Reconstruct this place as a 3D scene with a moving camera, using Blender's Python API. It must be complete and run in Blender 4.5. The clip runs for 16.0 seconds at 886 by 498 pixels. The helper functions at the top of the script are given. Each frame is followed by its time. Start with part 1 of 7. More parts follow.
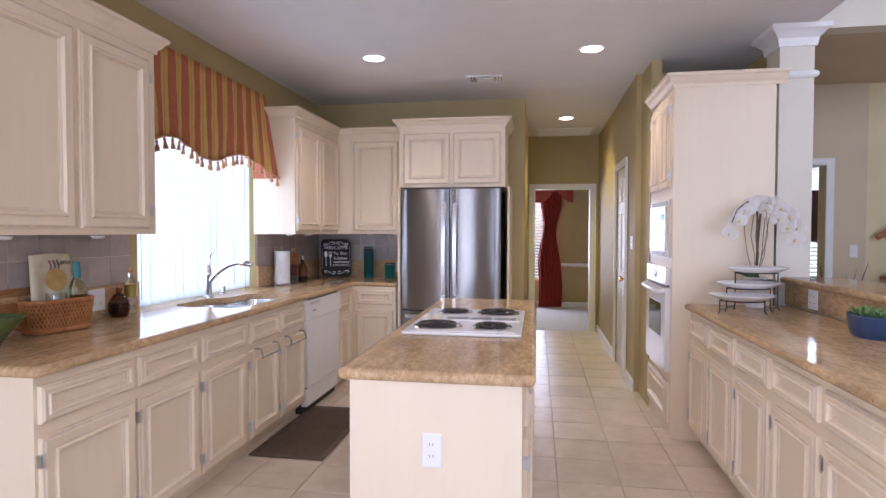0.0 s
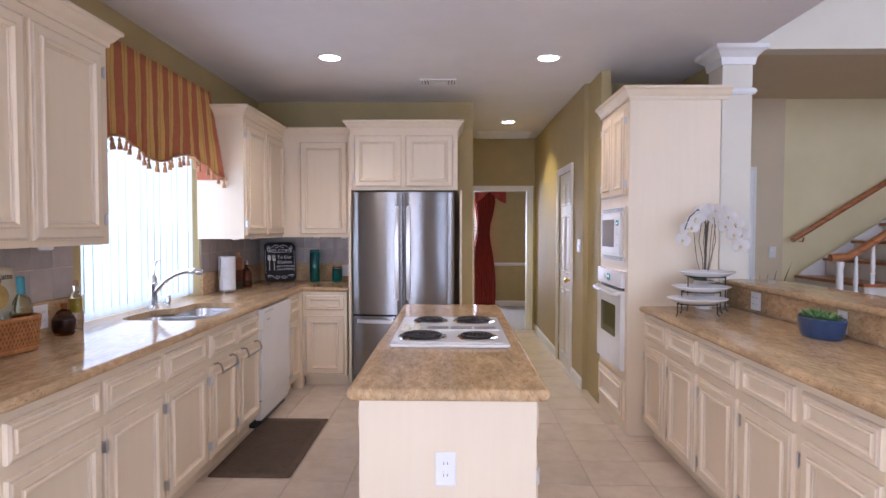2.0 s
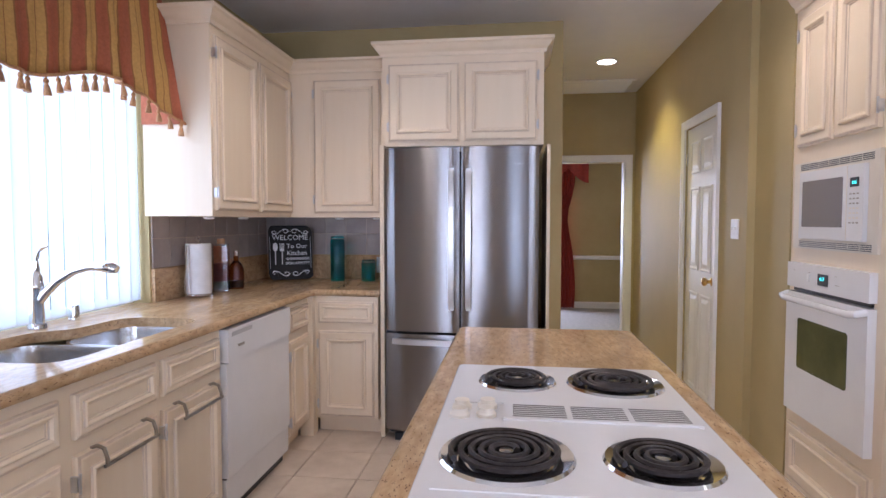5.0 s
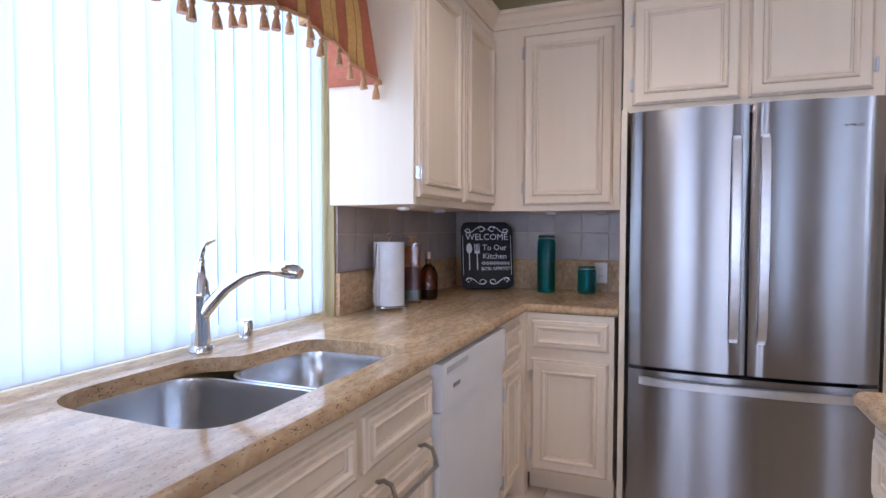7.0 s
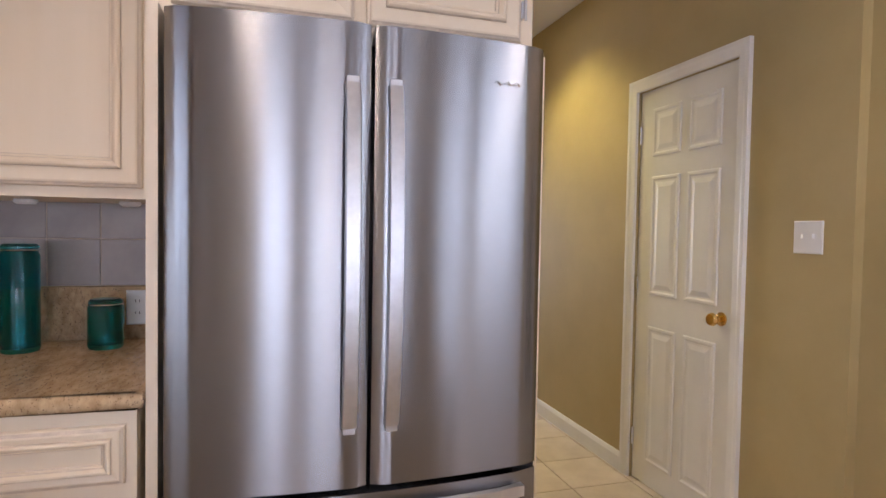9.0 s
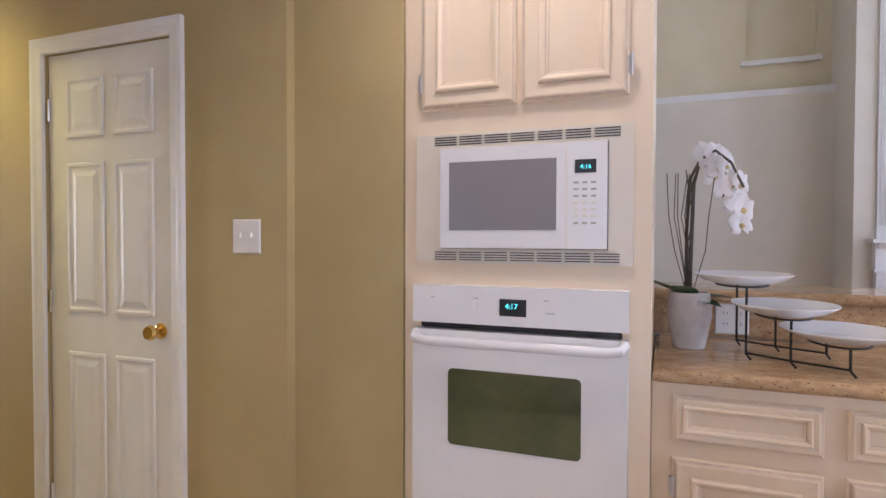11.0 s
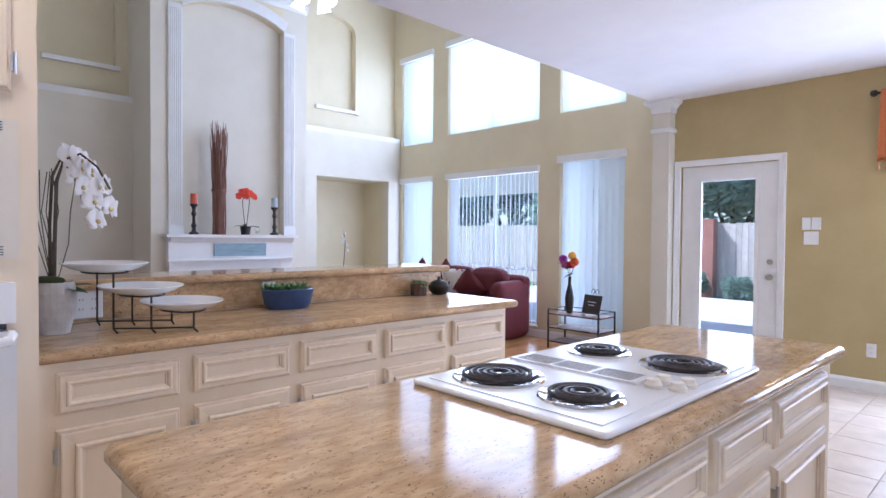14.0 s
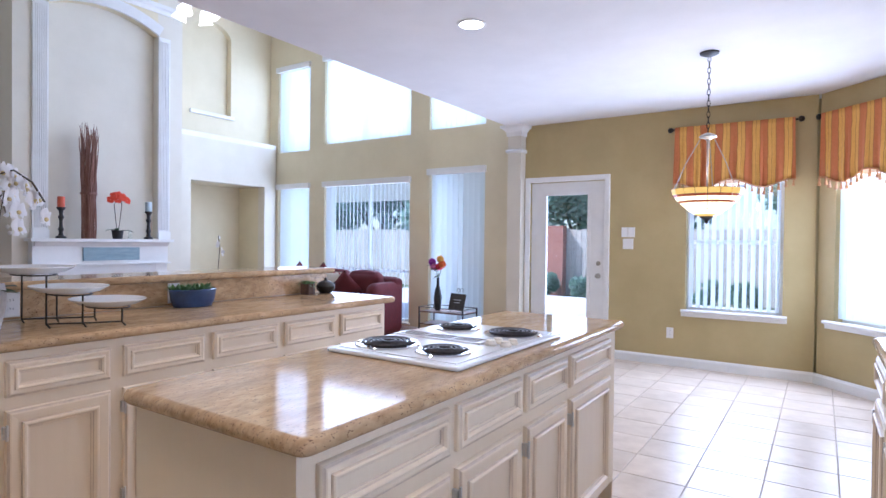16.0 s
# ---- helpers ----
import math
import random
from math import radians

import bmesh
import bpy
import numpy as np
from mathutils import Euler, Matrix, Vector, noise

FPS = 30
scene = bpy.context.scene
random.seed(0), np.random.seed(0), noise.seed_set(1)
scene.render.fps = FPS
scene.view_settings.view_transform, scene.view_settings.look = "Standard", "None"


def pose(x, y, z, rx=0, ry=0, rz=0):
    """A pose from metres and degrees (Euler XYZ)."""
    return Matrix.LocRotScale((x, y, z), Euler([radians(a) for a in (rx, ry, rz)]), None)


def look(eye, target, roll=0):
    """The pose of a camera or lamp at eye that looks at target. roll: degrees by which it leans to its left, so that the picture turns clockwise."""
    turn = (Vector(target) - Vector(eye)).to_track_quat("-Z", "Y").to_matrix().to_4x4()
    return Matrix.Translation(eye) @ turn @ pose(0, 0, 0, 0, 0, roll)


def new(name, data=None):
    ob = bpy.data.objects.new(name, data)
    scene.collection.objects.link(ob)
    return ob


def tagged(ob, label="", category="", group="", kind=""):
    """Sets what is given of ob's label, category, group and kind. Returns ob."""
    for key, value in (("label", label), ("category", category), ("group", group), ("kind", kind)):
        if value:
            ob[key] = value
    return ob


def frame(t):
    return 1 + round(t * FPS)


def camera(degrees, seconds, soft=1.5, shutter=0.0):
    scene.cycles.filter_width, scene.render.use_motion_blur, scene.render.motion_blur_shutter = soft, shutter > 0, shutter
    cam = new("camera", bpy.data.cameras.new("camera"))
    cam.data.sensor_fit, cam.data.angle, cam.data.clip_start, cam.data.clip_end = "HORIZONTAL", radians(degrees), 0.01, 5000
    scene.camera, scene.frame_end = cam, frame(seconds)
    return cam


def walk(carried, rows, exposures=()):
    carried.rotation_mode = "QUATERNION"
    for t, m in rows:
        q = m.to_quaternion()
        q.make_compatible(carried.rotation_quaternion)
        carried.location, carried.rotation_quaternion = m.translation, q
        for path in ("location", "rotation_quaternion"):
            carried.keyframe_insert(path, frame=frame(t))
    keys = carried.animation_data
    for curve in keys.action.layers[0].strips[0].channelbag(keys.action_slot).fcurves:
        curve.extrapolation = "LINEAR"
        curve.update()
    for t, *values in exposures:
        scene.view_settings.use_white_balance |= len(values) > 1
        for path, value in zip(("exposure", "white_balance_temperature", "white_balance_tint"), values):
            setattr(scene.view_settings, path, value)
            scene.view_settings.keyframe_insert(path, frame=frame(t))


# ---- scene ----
cam = camera(75.6, 16.0)
PATH = [
    (0, (0.46, 0.268, 1.384), (0.135, 2.241, 1.325), 0.1),
    (0.5, (0.323, 0.217, 1.405), (0.124, 2.206, 1.341), 0.1),
    (1, (0.212, 0.184, 1.41), (0.098, 2.18, 1.346), 0.1),
    (1.5, (0.144, 0.18, 1.422), (0.079, 2.178, 1.354), 0.2),
    (2, (0.138, 0.269, 1.448), (0.1, 2.268, 1.377), 0.1),
    (2.5, (0.133, 0.574, 1.441), (0.115, 2.572, 1.368), 0.0),
    (3, (0.094, 0.916, 1.395), (0.088, 2.915, 1.314), 0.1),
    (3.2, (0.069, 1.037, 1.393), (0.069, 3.035, 1.307), 0.0),
    (5.3, (-0.029, 2.104, 1.321), (-0.383, 4.07, 1.226), 0.1),
    (5.5, (-0.105, 2.164, 1.311), (-0.538, 4.114, 1.222), 0.2),
    (6, (-0.293, 2.36, 1.297), (-0.908, 4.261, 1.215), 0.2),
    (6.5, (-0.478, 2.525, 1.287), (-1.222, 4.38, 1.214), 0.1),
    (7, (-0.601, 2.751, 1.277), (-1.343, 4.607, 1.202), 0.1),
    (7.5, (-0.666, 3.079, 1.285), (-1.305, 4.973, 1.218), 0.4),
    (8, (-0.661, 3.372, 1.306), (-0.964, 5.347, 1.233), 0.7),
    (8.5, (-0.628, 3.705, 1.294), (-0.467, 5.698, 1.227), 0.8),
    (9, (-0.535, 3.982, 1.295), (0.033, 5.899, 1.23), 1.0),
    (9.5, (-0.46, 4.14, 1.286), (0.511, 5.888, 1.236), 1.4),
    (11.8, (-0.246, 4.256, 1.295), (1.753, 4.206, 1.246), -0.1),
    (12, (-0.233, 4.275, 1.282), (1.751, 4.029, 1.236), -0.0),
    (12.5, (-0.288, 4.294, 1.268), (1.603, 3.643, 1.223), 0.0),
    (13, (-0.414, 4.334, 1.265), (1.331, 3.357, 1.219), 0.3),
    (13.5, (-0.554, 4.393, 1.281), (1.032, 3.175, 1.232), 0.3),
    (14, (-0.691, 4.538, 1.286), (0.759, 3.161, 1.242), 0.5),
    (14.5, (-0.821, 4.698, 1.303), (0.526, 3.22, 1.263), 0.5),
    (15, (-0.945, 4.833, 1.311), (0.318, 3.282, 1.278), 0.7),
    (15.5, (-0.979, 4.985, 1.33), (0.189, 3.362, 1.293), 0.7),
    (16, (-1.042, 5.047, 1.304), (0.062, 3.38, 1.277), 0.7),
]
LOOK = [(0, 0.5, 5600, 26), (3, 0.45, 5550, 26), (5.5, 0.5, 5450, 24), (7, 0.4, 5200, 23), (8, 0.5, 5300, 22), (8.5, 0.45, 5900, 23), (9, 0.55, 5800, 25), (9.7, 0.65, 5750, 26), (11.8, 0.68, 5300, 25), (13, 0.68, 5200, 23), (16, 0.7, 5050, 21)]
walk(cam, [(t, look(eye, target, roll)) for t, eye, target, roll in PATH], LOOK)

# ---- world and light ----
world = bpy.data.worlds.new("world")
scene.world = world
world.use_nodes = True
wn = world.node_tree.nodes
sky = wn.new("ShaderNodeTexSky")
sky.sky_type, sky.sun_disc = "NISHITA", False
sky.sun_elevation, sky.sun_rotation = radians(50), radians(60)
wn["Background"].inputs["Strength"].default_value = 0.15
world.node_tree.links.new(sky.outputs[0], wn["Background"].inputs["Color"])
sun = new("sun", bpy.data.lights.new("sun", "SUN"))
sun.data.energy, sun.data.angle, sun.data.color = 5.0, radians(0.5), (1, 0.95, 0.87)
sun.matrix_world = look((0, 0, 20), (-14.5, -8.4, 0.0))


def area(name, m, w, h, watts, color):
    d = bpy.data.lights.new(name, "AREA")
    d.shape, d.size, d.size_y, d.energy, d.color = "RECTANGLE", w, h, watts * 0.70, color
    ob = new(name, d)
    ob.matrix_world = m
    return ob


DAY = (0.84, 0.92, 1.0)
# daylight that comes in through the real window openings: at the room side of the blinds, and the sky's share behind them
area("window_light_sink", look((-1.895, 4.01, 1.58), (0, 4.01, 1.58)), 1.38, 1.22, 8, DAY)
area("window_sky_sink", look((-2.12, 4.01, 1.55), (0, 4.01, 1.55)), 1.50, 1.40, 24, DAY)
area("window_light_bay", look((-1.424, -1.003, 1.32), (-0.6, -0.18, 1.32)), 0.76, 1.3, 35, DAY)
area("window_light_breakfast", look((-0.29, -1.41, 1.30), (-0.29, 2, 1.30)), 0.84, 1.3, 33, DAY)
area("window_light_door", look((1.49, -1.72, 1.05), (1.3, 2, 0.9)), 0.52, 1.6, 20, DAY)
area("window_light_upper", look((4.65, -1.41, 3.45), (4.65, 2, 3.45)), 1.62, 1.25, 40, DAY)
area("window_light_upper_side", look((6.2, -1.41, 3.42), (6.2, 2, 3.42)), 0.70, 1.28, 7, DAY)
area("window_light_upper_near", look((3.05, -1.41, 3.47), (3.05, 2, 3.47)), 0.84, 1.22, 34, DAY)
area("window_light_lower", look((4.65, -1.41, 1.18), (4.65, 2, 1.18)), 1.62, 1.9, 24, DAY)
area("window_light_lower_side", look((6.2, -1.41, 1.2), (6.2, 2, 1.2)), 0.70, 1.9, 7, DAY)
area("window_light_lower_near", look((3.05, -1.41, 1.2), (3.05, 2, 1.2)), 0.84, 1.9, 18, DAY)
area("window_sky_upper", look((4.45, -1.74, 3.5), (4.45, 2, 3.5)), 3.9, 1.5, 62, DAY)
area("window_sky_lower", look((4.78, -1.74, 1.2), (4.78, 2, 1.2)), 3.25, 2.0, 40, DAY)
area("window_sky_breakfast", look((-0.29, -1.74, 1.3), (-0.29, 2, 1.3)), 0.95, 1.45, 12, DAY)
area("window_sky_bay", look((-1.62, -1.20, 1.35), (-0.6, -0.18, 1.35)), 0.9, 1.45, 14, DAY)
area("window_light_dining", look((0.41, 10.94, 1.33), (0.41, 8, 1.33)), 0.58, 1.6, 60, DAY)
area("window_light_study", look((4.15, 8.95, 1.5), (3.4, 5, 1.2)), 1.35, 1.5, 120, DAY)

CEIL = 2.735
CANS = [(-0.80, 4.60), (0.847, 4.63), (0.79, 7.21), (0.905, 1.80)]
for cx, cy in CANS:
    d = bpy.data.lights.new("can_lamp", "SPOT")
    d.energy, d.color, d.spot_size, d.spot_blend, d.shadow_soft_size = 33, (1, 0.84, 0.62), radians(125), 0.7, 0.075
    if cy > 7:
        d.energy, d.color = 72, (1, 0.86, 0.30)
        d.shadow_soft_size = 0.14
    new("can_lamp", d).matrix_world = look((cx, cy, CEIL - 0.012), (cx, cy, 0))


# ---- materials ----
def surface(name, c1, c2, scale=8.0, rough=0.5, stretch=(1, 1, 1), bump=0.1, metal=0.0, vary=0.0, blotch=0.12,
            fleck=None, lo=0.35, hi=0.65, coat=0.0, bump_scale=None, transmit=0.0, turn=0):
    """A two-scale procedural surface: grain between c1 and c2, broad blotches, fine relief."""
    m = bpy.data.materials.new(name)
    m.use_nodes = True
    nt = m.node_tree
    n, ln = nt.nodes, nt.links.new
    b = n["Principled BSDF"]
    co, mp = n.new("ShaderNodeTexCoord"), n.new("ShaderNodeMapping")
    mp.inputs["Scale"].default_value = stretch
    mp.inputs["Rotation"].default_value = (0, 0, radians(turn))
    ln(co.outputs["Object"], mp.inputs["Vector"])
    if vary:
        oi = n.new("ShaderNodeObjectInfo")
        sh = n.new("ShaderNodeVectorMath")
        sh.operation = "SCALE"
        sh.inputs[0].default_value = (7.3, 11.1, 5.7)
        ln(oi.outputs["Random"], sh.inputs["Scale"])
        ln(sh.outputs[0], mp.inputs["Location"])
    tx = n.new("ShaderNodeTexNoise")
    tx.inputs["Scale"].default_value, tx.inputs["Detail"].default_value, tx.inputs["Roughness"].default_value = scale, 8, 0.62
    ln(mp.outputs[0], tx.inputs["Vector"])
    rp = n.new("ShaderNodeValToRGB")
    rp.color_ramp.elements[0].position, rp.color_ramp.elements[1].position = lo, hi
    rp.color_ramp.elements[0].color, rp.color_ramp.elements[1].color = (*c1, 1), (*c2, 1)
    ln(tx.outputs["Fac"], rp.inputs["Fac"])
    out = rp.outputs["Color"]

    def mult(col, fac, lo_v, hi_v):
        mr = n.new("ShaderNodeMapRange")
        mr.inputs["From Min"].default_value, mr.inputs["From Max"].default_value = 0.3, 0.7
        mr.inputs["To Min"].default_value, mr.inputs["To Max"].default_value = lo_v, hi_v
        ln(fac, mr.inputs["Value"])
        mx = n.new("ShaderNodeVectorMath")
        mx.operation = "SCALE"
        ln(col, mx.inputs[0])
        ln(mr.outputs[0], mx.inputs["Scale"])
        return mx.outputs[0]

    if blotch:
        t2 = n.new("ShaderNodeTexNoise")
        t2.inputs["Scale"].default_value, t2.inputs["Detail"].default_value = scale * 0.17, 3
        ln(mp.outputs[0], t2.inputs["Vector"])
        out = mult(out, t2.outputs["Fac"], 1 - blotch, 1 + blotch * 0.5)
    if vary:
        mr = n.new("ShaderNodeMapRange")
        mr.inputs["To Min"].default_value, mr.inputs["To Max"].default_value = 1 - vary, 1 + vary
        ln(oi.outputs["Random"], mr.inputs["Value"])
        mx = n.new("ShaderNodeVectorMath")
        mx.operation = "SCALE"
        ln(out, mx.inputs[0])
        ln(mr.outputs[0], mx.inputs["Scale"])
        out = mx.outputs[0]
    if fleck:
        fc, fs, amount = fleck
        v = n.new("ShaderNodeTexVoronoi")
        v.inputs["Scale"].default_value = fs
        ln(mp.outputs[0], v.inputs["Vector"])
        t3 = n.new("ShaderNodeTexNoise")
        t3.inputs["Scale"].default_value, t3.inputs["Detail"].default_value = fs * 0.35, 4
        ln(mp.outputs[0], t3.inputs["Vector"])
        lt = n.new("ShaderNodeMath")
        lt.operation = "LESS_THAN"
        ln(v.outputs["Distance"], lt.inputs[0])
        lt.inputs[1].default_value = 0.33
        gt = n.new("ShaderNodeMath")
        gt.operation = "GREATER_THAN"
        ln(t3.outputs["Fac"], gt.inputs[0])
        gt.inputs[1].default_value = amount
        mu = n.new("ShaderNodeMath")
        mu.operation = "MULTIPLY"
        ln(lt.outputs[0], mu.inputs[0])
        ln(gt.outputs[0], mu.inputs[1])
        mx = n.new("ShaderNodeMix")
        mx.data_type = "RGBA"
        ln(mu.outputs[0], mx.inputs["Factor"])
        ln(out, mx.inputs["A"])
        mx.inputs["B"].default_value = (*fc, 1)
        out = mx.outputs["Result"]
    ln(out, b.inputs["Base Color"])
    rr = n.new("ShaderNodeMapRange")
    rr.inputs["To Min"].default_value, rr.inputs["To Max"].default_value = rough * 0.85, min(1, rough * 1.15)
    ln(tx.outputs["Fac"], rr.inputs["Value"])
    ln(rr.outputs[0], b.inputs["Roughness"])
    b.inputs["Metallic"].default_value = metal
    b.inputs["Coat Weight"].default_value = coat
    b.inputs["Transmission Weight"].default_value = transmit
    if bump:
        bt = n.new("ShaderNodeTexNoise")
        bt.inputs["Scale"].default_value, bt.inputs["Detail"].default_value = bump_scale or scale * 6, 4
        ln(mp.outputs[0], bt.inputs["Vector"])
        bp = n.new("ShaderNodeBump")
        bp.inputs["Strength"].default_value, bp.inputs["Distance"].default_value = bump, 0.004
        ln(bt.outputs["Fac"], bp.inputs["Height"])
        ln(bp.outputs[0], b.inputs["Normal"])
    return m


def glowing(name, color, strength):
    m = bpy.data.materials.new(name)
    m.use_nodes = True
    b = m.node_tree.nodes["Principled BSDF"]
    b.inputs["Base Color"].default_value = (*color, 1)
    b.inputs["Emission Color"].default_value = (*color, 1)
    b.inputs["Emission Strength"].default_value = strength
    return m


def glass(name, color=(1, 1, 1), rough=0.0, ior=1.45):
    m = bpy.data.materials.new(name)
    m.use_nodes = True
    b = m.node_tree.nodes["Principled BSDF"]
    b.inputs["Base Color"].default_value = (*color, 1)
    b.inputs["Roughness"].default_value = rough
    b.inputs["IOR"].default_value = ior
    b.inputs["Transmission Weight"].default_value = 1
    return m


def clear_pane(name):
    """Thin flat window glass: it lets all but a little light straight through and mirrors the rest."""
    m = bpy.data.materials.new(name)
    m.use_nodes = True
    n, ln = m.node_tree.nodes, m.node_tree.links.new
    t, g, mx = n.new("ShaderNodeBsdfTransparent"), n.new("ShaderNodeBsdfGlossy"), n.new("ShaderNodeMixShader")
    t.inputs["Color"].default_value = (0.95, 0.98, 1.0, 1)
    g.inputs["Roughness"].default_value = 0.02
    mx.inputs[0].default_value = 0.06
    ln(t.outputs[0], mx.inputs[1])
    ln(g.outputs[0], mx.inputs[2])
    ln(mx.outputs[0], n["Material Output"].inputs["Surface"])
    return m


def sheer(name, color, through_share):
    """Thin vinyl that lets daylight through."""
    m = bpy.data.materials.new(name)
    m.use_nodes = True
    n, ln = m.node_tree.nodes, m.node_tree.links.new
    d, t, mx = n.new("ShaderNodeBsdfDiffuse"), n.new("ShaderNodeBsdfTranslucent"), n.new("ShaderNodeMixShader")
    d.inputs["Color"].default_value = t.inputs["Color"].default_value = (*color, 1)
    mx.inputs[0].default_value = through_share
    ln(d.outputs[0], mx.inputs[1])
    ln(t.outputs[0], mx.inputs[2])
    ln(mx.outputs[0], n["Material Output"].inputs["Surface"])
    return m


def striped(name, ca, cb, cc, width, axis=0):
    """Woven stripes across the cloth's width, with a thin line at their edges."""
    m = surface(name, ca, ca, 60, 0.75, bump=0.35, bump_scale=500)
    nt = m.node_tree
    n, ln = nt.nodes, nt.links.new
    co, sp = n.new("ShaderNodeTexCoord"), n.new("ShaderNodeSeparateXYZ")
    ln(co.outputs["Object"], sp.inputs[0])
    wob = n.new("ShaderNodeTexNoise")
    wob.inputs["Scale"].default_value = 5
    ln(co.outputs["Object"], wob.inputs["Vector"])
    a = n.new("ShaderNodeMath")
    a.operation = "MULTIPLY_ADD"
    ln(wob.outputs["Fac"], a.inputs[0])
    a.inputs[1].default_value = 0.03
    ln(sp.outputs[axis], a.inputs[2])
    dv = n.new("ShaderNodeMath")
    dv.operation = "DIVIDE"
    ln(a.outputs[0], dv.inputs[0])
    dv.inputs[1].default_value = width
    fr = n.new("ShaderNodeMath")
    fr.operation = "FRACT"
    ln(dv.outputs[0], fr.inputs[0])
    rp = n.new("ShaderNodeValToRGB")
    rp.color_ramp.interpolation = "CONSTANT"
    e = rp.color_ramp.elements
    e[0].position, e[0].color = 0, (*ca, 1)
    e[1].position, e[1].color = 0.44, (*cc, 1)
    for p, c in ((0.49, cb), (0.70, cc), (0.73, cb), (0.95, cc)):
        k = e.new(p)
        k.color = (*c, 1)
    ln(fr.outputs[0], rp.inputs["Fac"])
    nz = n.new("ShaderNodeTexNoise")
    nz.inputs["Scale"].default_value = 90
    ln(co.outputs["Object"], nz.inputs["Vector"])
    mr = n.new("ShaderNodeMapRange")
    mr.inputs["To Min"].default_value, mr.inputs["To Max"].default_value = 0.75, 1.25
    ln(nz.outputs["Fac"], mr.inputs["Value"])
    mx = n.new("ShaderNodeVectorMath")
    mx.operation = "SCALE"
    ln(rp.outputs["Color"], mx.inputs[0])
    ln(mr.outputs[0], mx.inputs["Scale"])
    ln(mx.outputs[0], n["Principled BSDF"].inputs["Base Color"])
    return m


M_CAB = surface("pickled_wood", (0.79, 0.655, 0.475), (0.805, 0.675, 0.50), 3, 0.42, (9, 9, 0.8), bump=0.03, blotch=0.03, bump_scale=40, lo=0.3, hi=0.6)
M_GLAZE = surface("pickled_wood_glaze", (0.58, 0.455, 0.34), (0.72, 0.59, 0.44), 4, 0.5, (9, 9, 1.2), bump=0.08, blotch=0.1, lo=0.3, hi=0.62)
M_TRIM = surface("white_trim_paint", (0.80, 0.79, 0.77), (0.85, 0.84, 0.82), 6, 0.4, bump=0.04, blotch=0.04)
M_OLIVE = surface("olive_wall_paint", (0.44, 0.345, 0.155), (0.48, 0.38, 0.18), 3, 0.62, bump=0.12, blotch=0.06, bump_scale=170)
M_CREAM = surface("cream_wall_paint", (0.73, 0.645, 0.44), (0.77, 0.685, 0.48), 3, 0.62, bump=0.12, blotch=0.05, bump_scale=170)
M_PALE = surface("pale_wall_paint", (0.72, 0.67, 0.56), (0.76, 0.71, 0.60), 3, 0.62, bump=0.1, blotch=0.04, bump_scale=170)
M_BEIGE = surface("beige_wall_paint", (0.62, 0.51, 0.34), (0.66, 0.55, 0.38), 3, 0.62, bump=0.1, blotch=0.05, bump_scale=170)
# yellow raised: daylight on the far stair wall put into its colour
M_YELLOW = surface("daylit_yellow_wall", (0.72, 0.62, 0.36), (0.76, 0.66, 0.40), 3, 0.62, bump=0.1, blotch=0.05, bump_scale=170)
M_CEIL = surface("ceiling_paint", (0.76, 0.74, 0.74), (0.81, 0.79, 0.79), 2, 0.8, bump=0.15, blotch=0.04, bump_scale=220)
M_TILE = surface("floor_tile", (0.60, 0.49, 0.38), (0.72, 0.61, 0.49), 6, 0.33, bump=0.08, vary=0.05, blotch=0.1)
M_GROUT = surface("grout", (0.55, 0.455, 0.36), (0.63, 0.53, 0.425), 40, 0.85, bump=0.3)
M_WALLTILE = surface("taupe_wall_tile", (0.36, 0.31, 0.28), (0.44, 0.38, 0.34), 7, 0.3, bump=0.05, vary=0.06)
M_GRANITE = surface("beige_granite", (0.43, 0.27, 0.13), (0.66, 0.47, 0.27), 25, 0.09, (2.3, 0.75, 1.5), bump=0.01, blotch=0.24,
                    fleck=((0.14, 0.075, 0.045), 150, 0.55), lo=0.30, hi=0.68, coat=0.0, turn=32)
M_GRANITE.node_tree.nodes["Principled BSDF"].inputs["Specular IOR Level"].default_value = 0.11
M_STEEL = surface("brushed_steel", (0.285, 0.280, 0.282), (0.31, 0.304, 0.306), 4, 0.25, (9, 9, 0.12), bump=0.0, metal=1.0, blotch=0.03)
M_STEEL.node_tree.nodes["Principled BSDF"].inputs["Anisotropic"].default_value = 1.0
M_STEEL.node_tree.nodes["Principled BSDF"].inputs["Anisotropic Rotation"].default_value = 0.25
tg = M_STEEL.node_tree.nodes.new("ShaderNodeTangent")
tg.direction_type, tg.axis = "RADIAL", "Z"
M_STEEL.node_tree.links.new(tg.outputs[0], M_STEEL.node_tree.nodes["Principled BSDF"].inputs["Tangent"])
M_HANDLE = surface("satin_steel_handle", (0.60, 0.60, 0.61), (0.66, 0.66, 0.67), 40, 0.34, bump=0.01, metal=1.0, blotch=0.03)
M_SINK = surface("satin_steel", (0.55, 0.56, 0.58), (0.64, 0.65, 0.67), 60, 0.24, (1, 8, 1), bump=0.03, metal=1.0)
M_CHROME = surface("chrome", (0.75, 0.76, 0.78), (0.8, 0.81, 0.83), 5, 0.07, bump=0.0, metal=1.0, blotch=0)
M_NICKEL = surface("aged_nickel", (0.36, 0.33, 0.28), (0.46, 0.43, 0.38), 50, 0.32, bump=0.05, metal=1.0)
M_BRASS = surface("polished_brass", (0.75, 0.50, 0.16), (0.83, 0.58, 0.22), 30, 0.16, bump=0.02, metal=1.0)
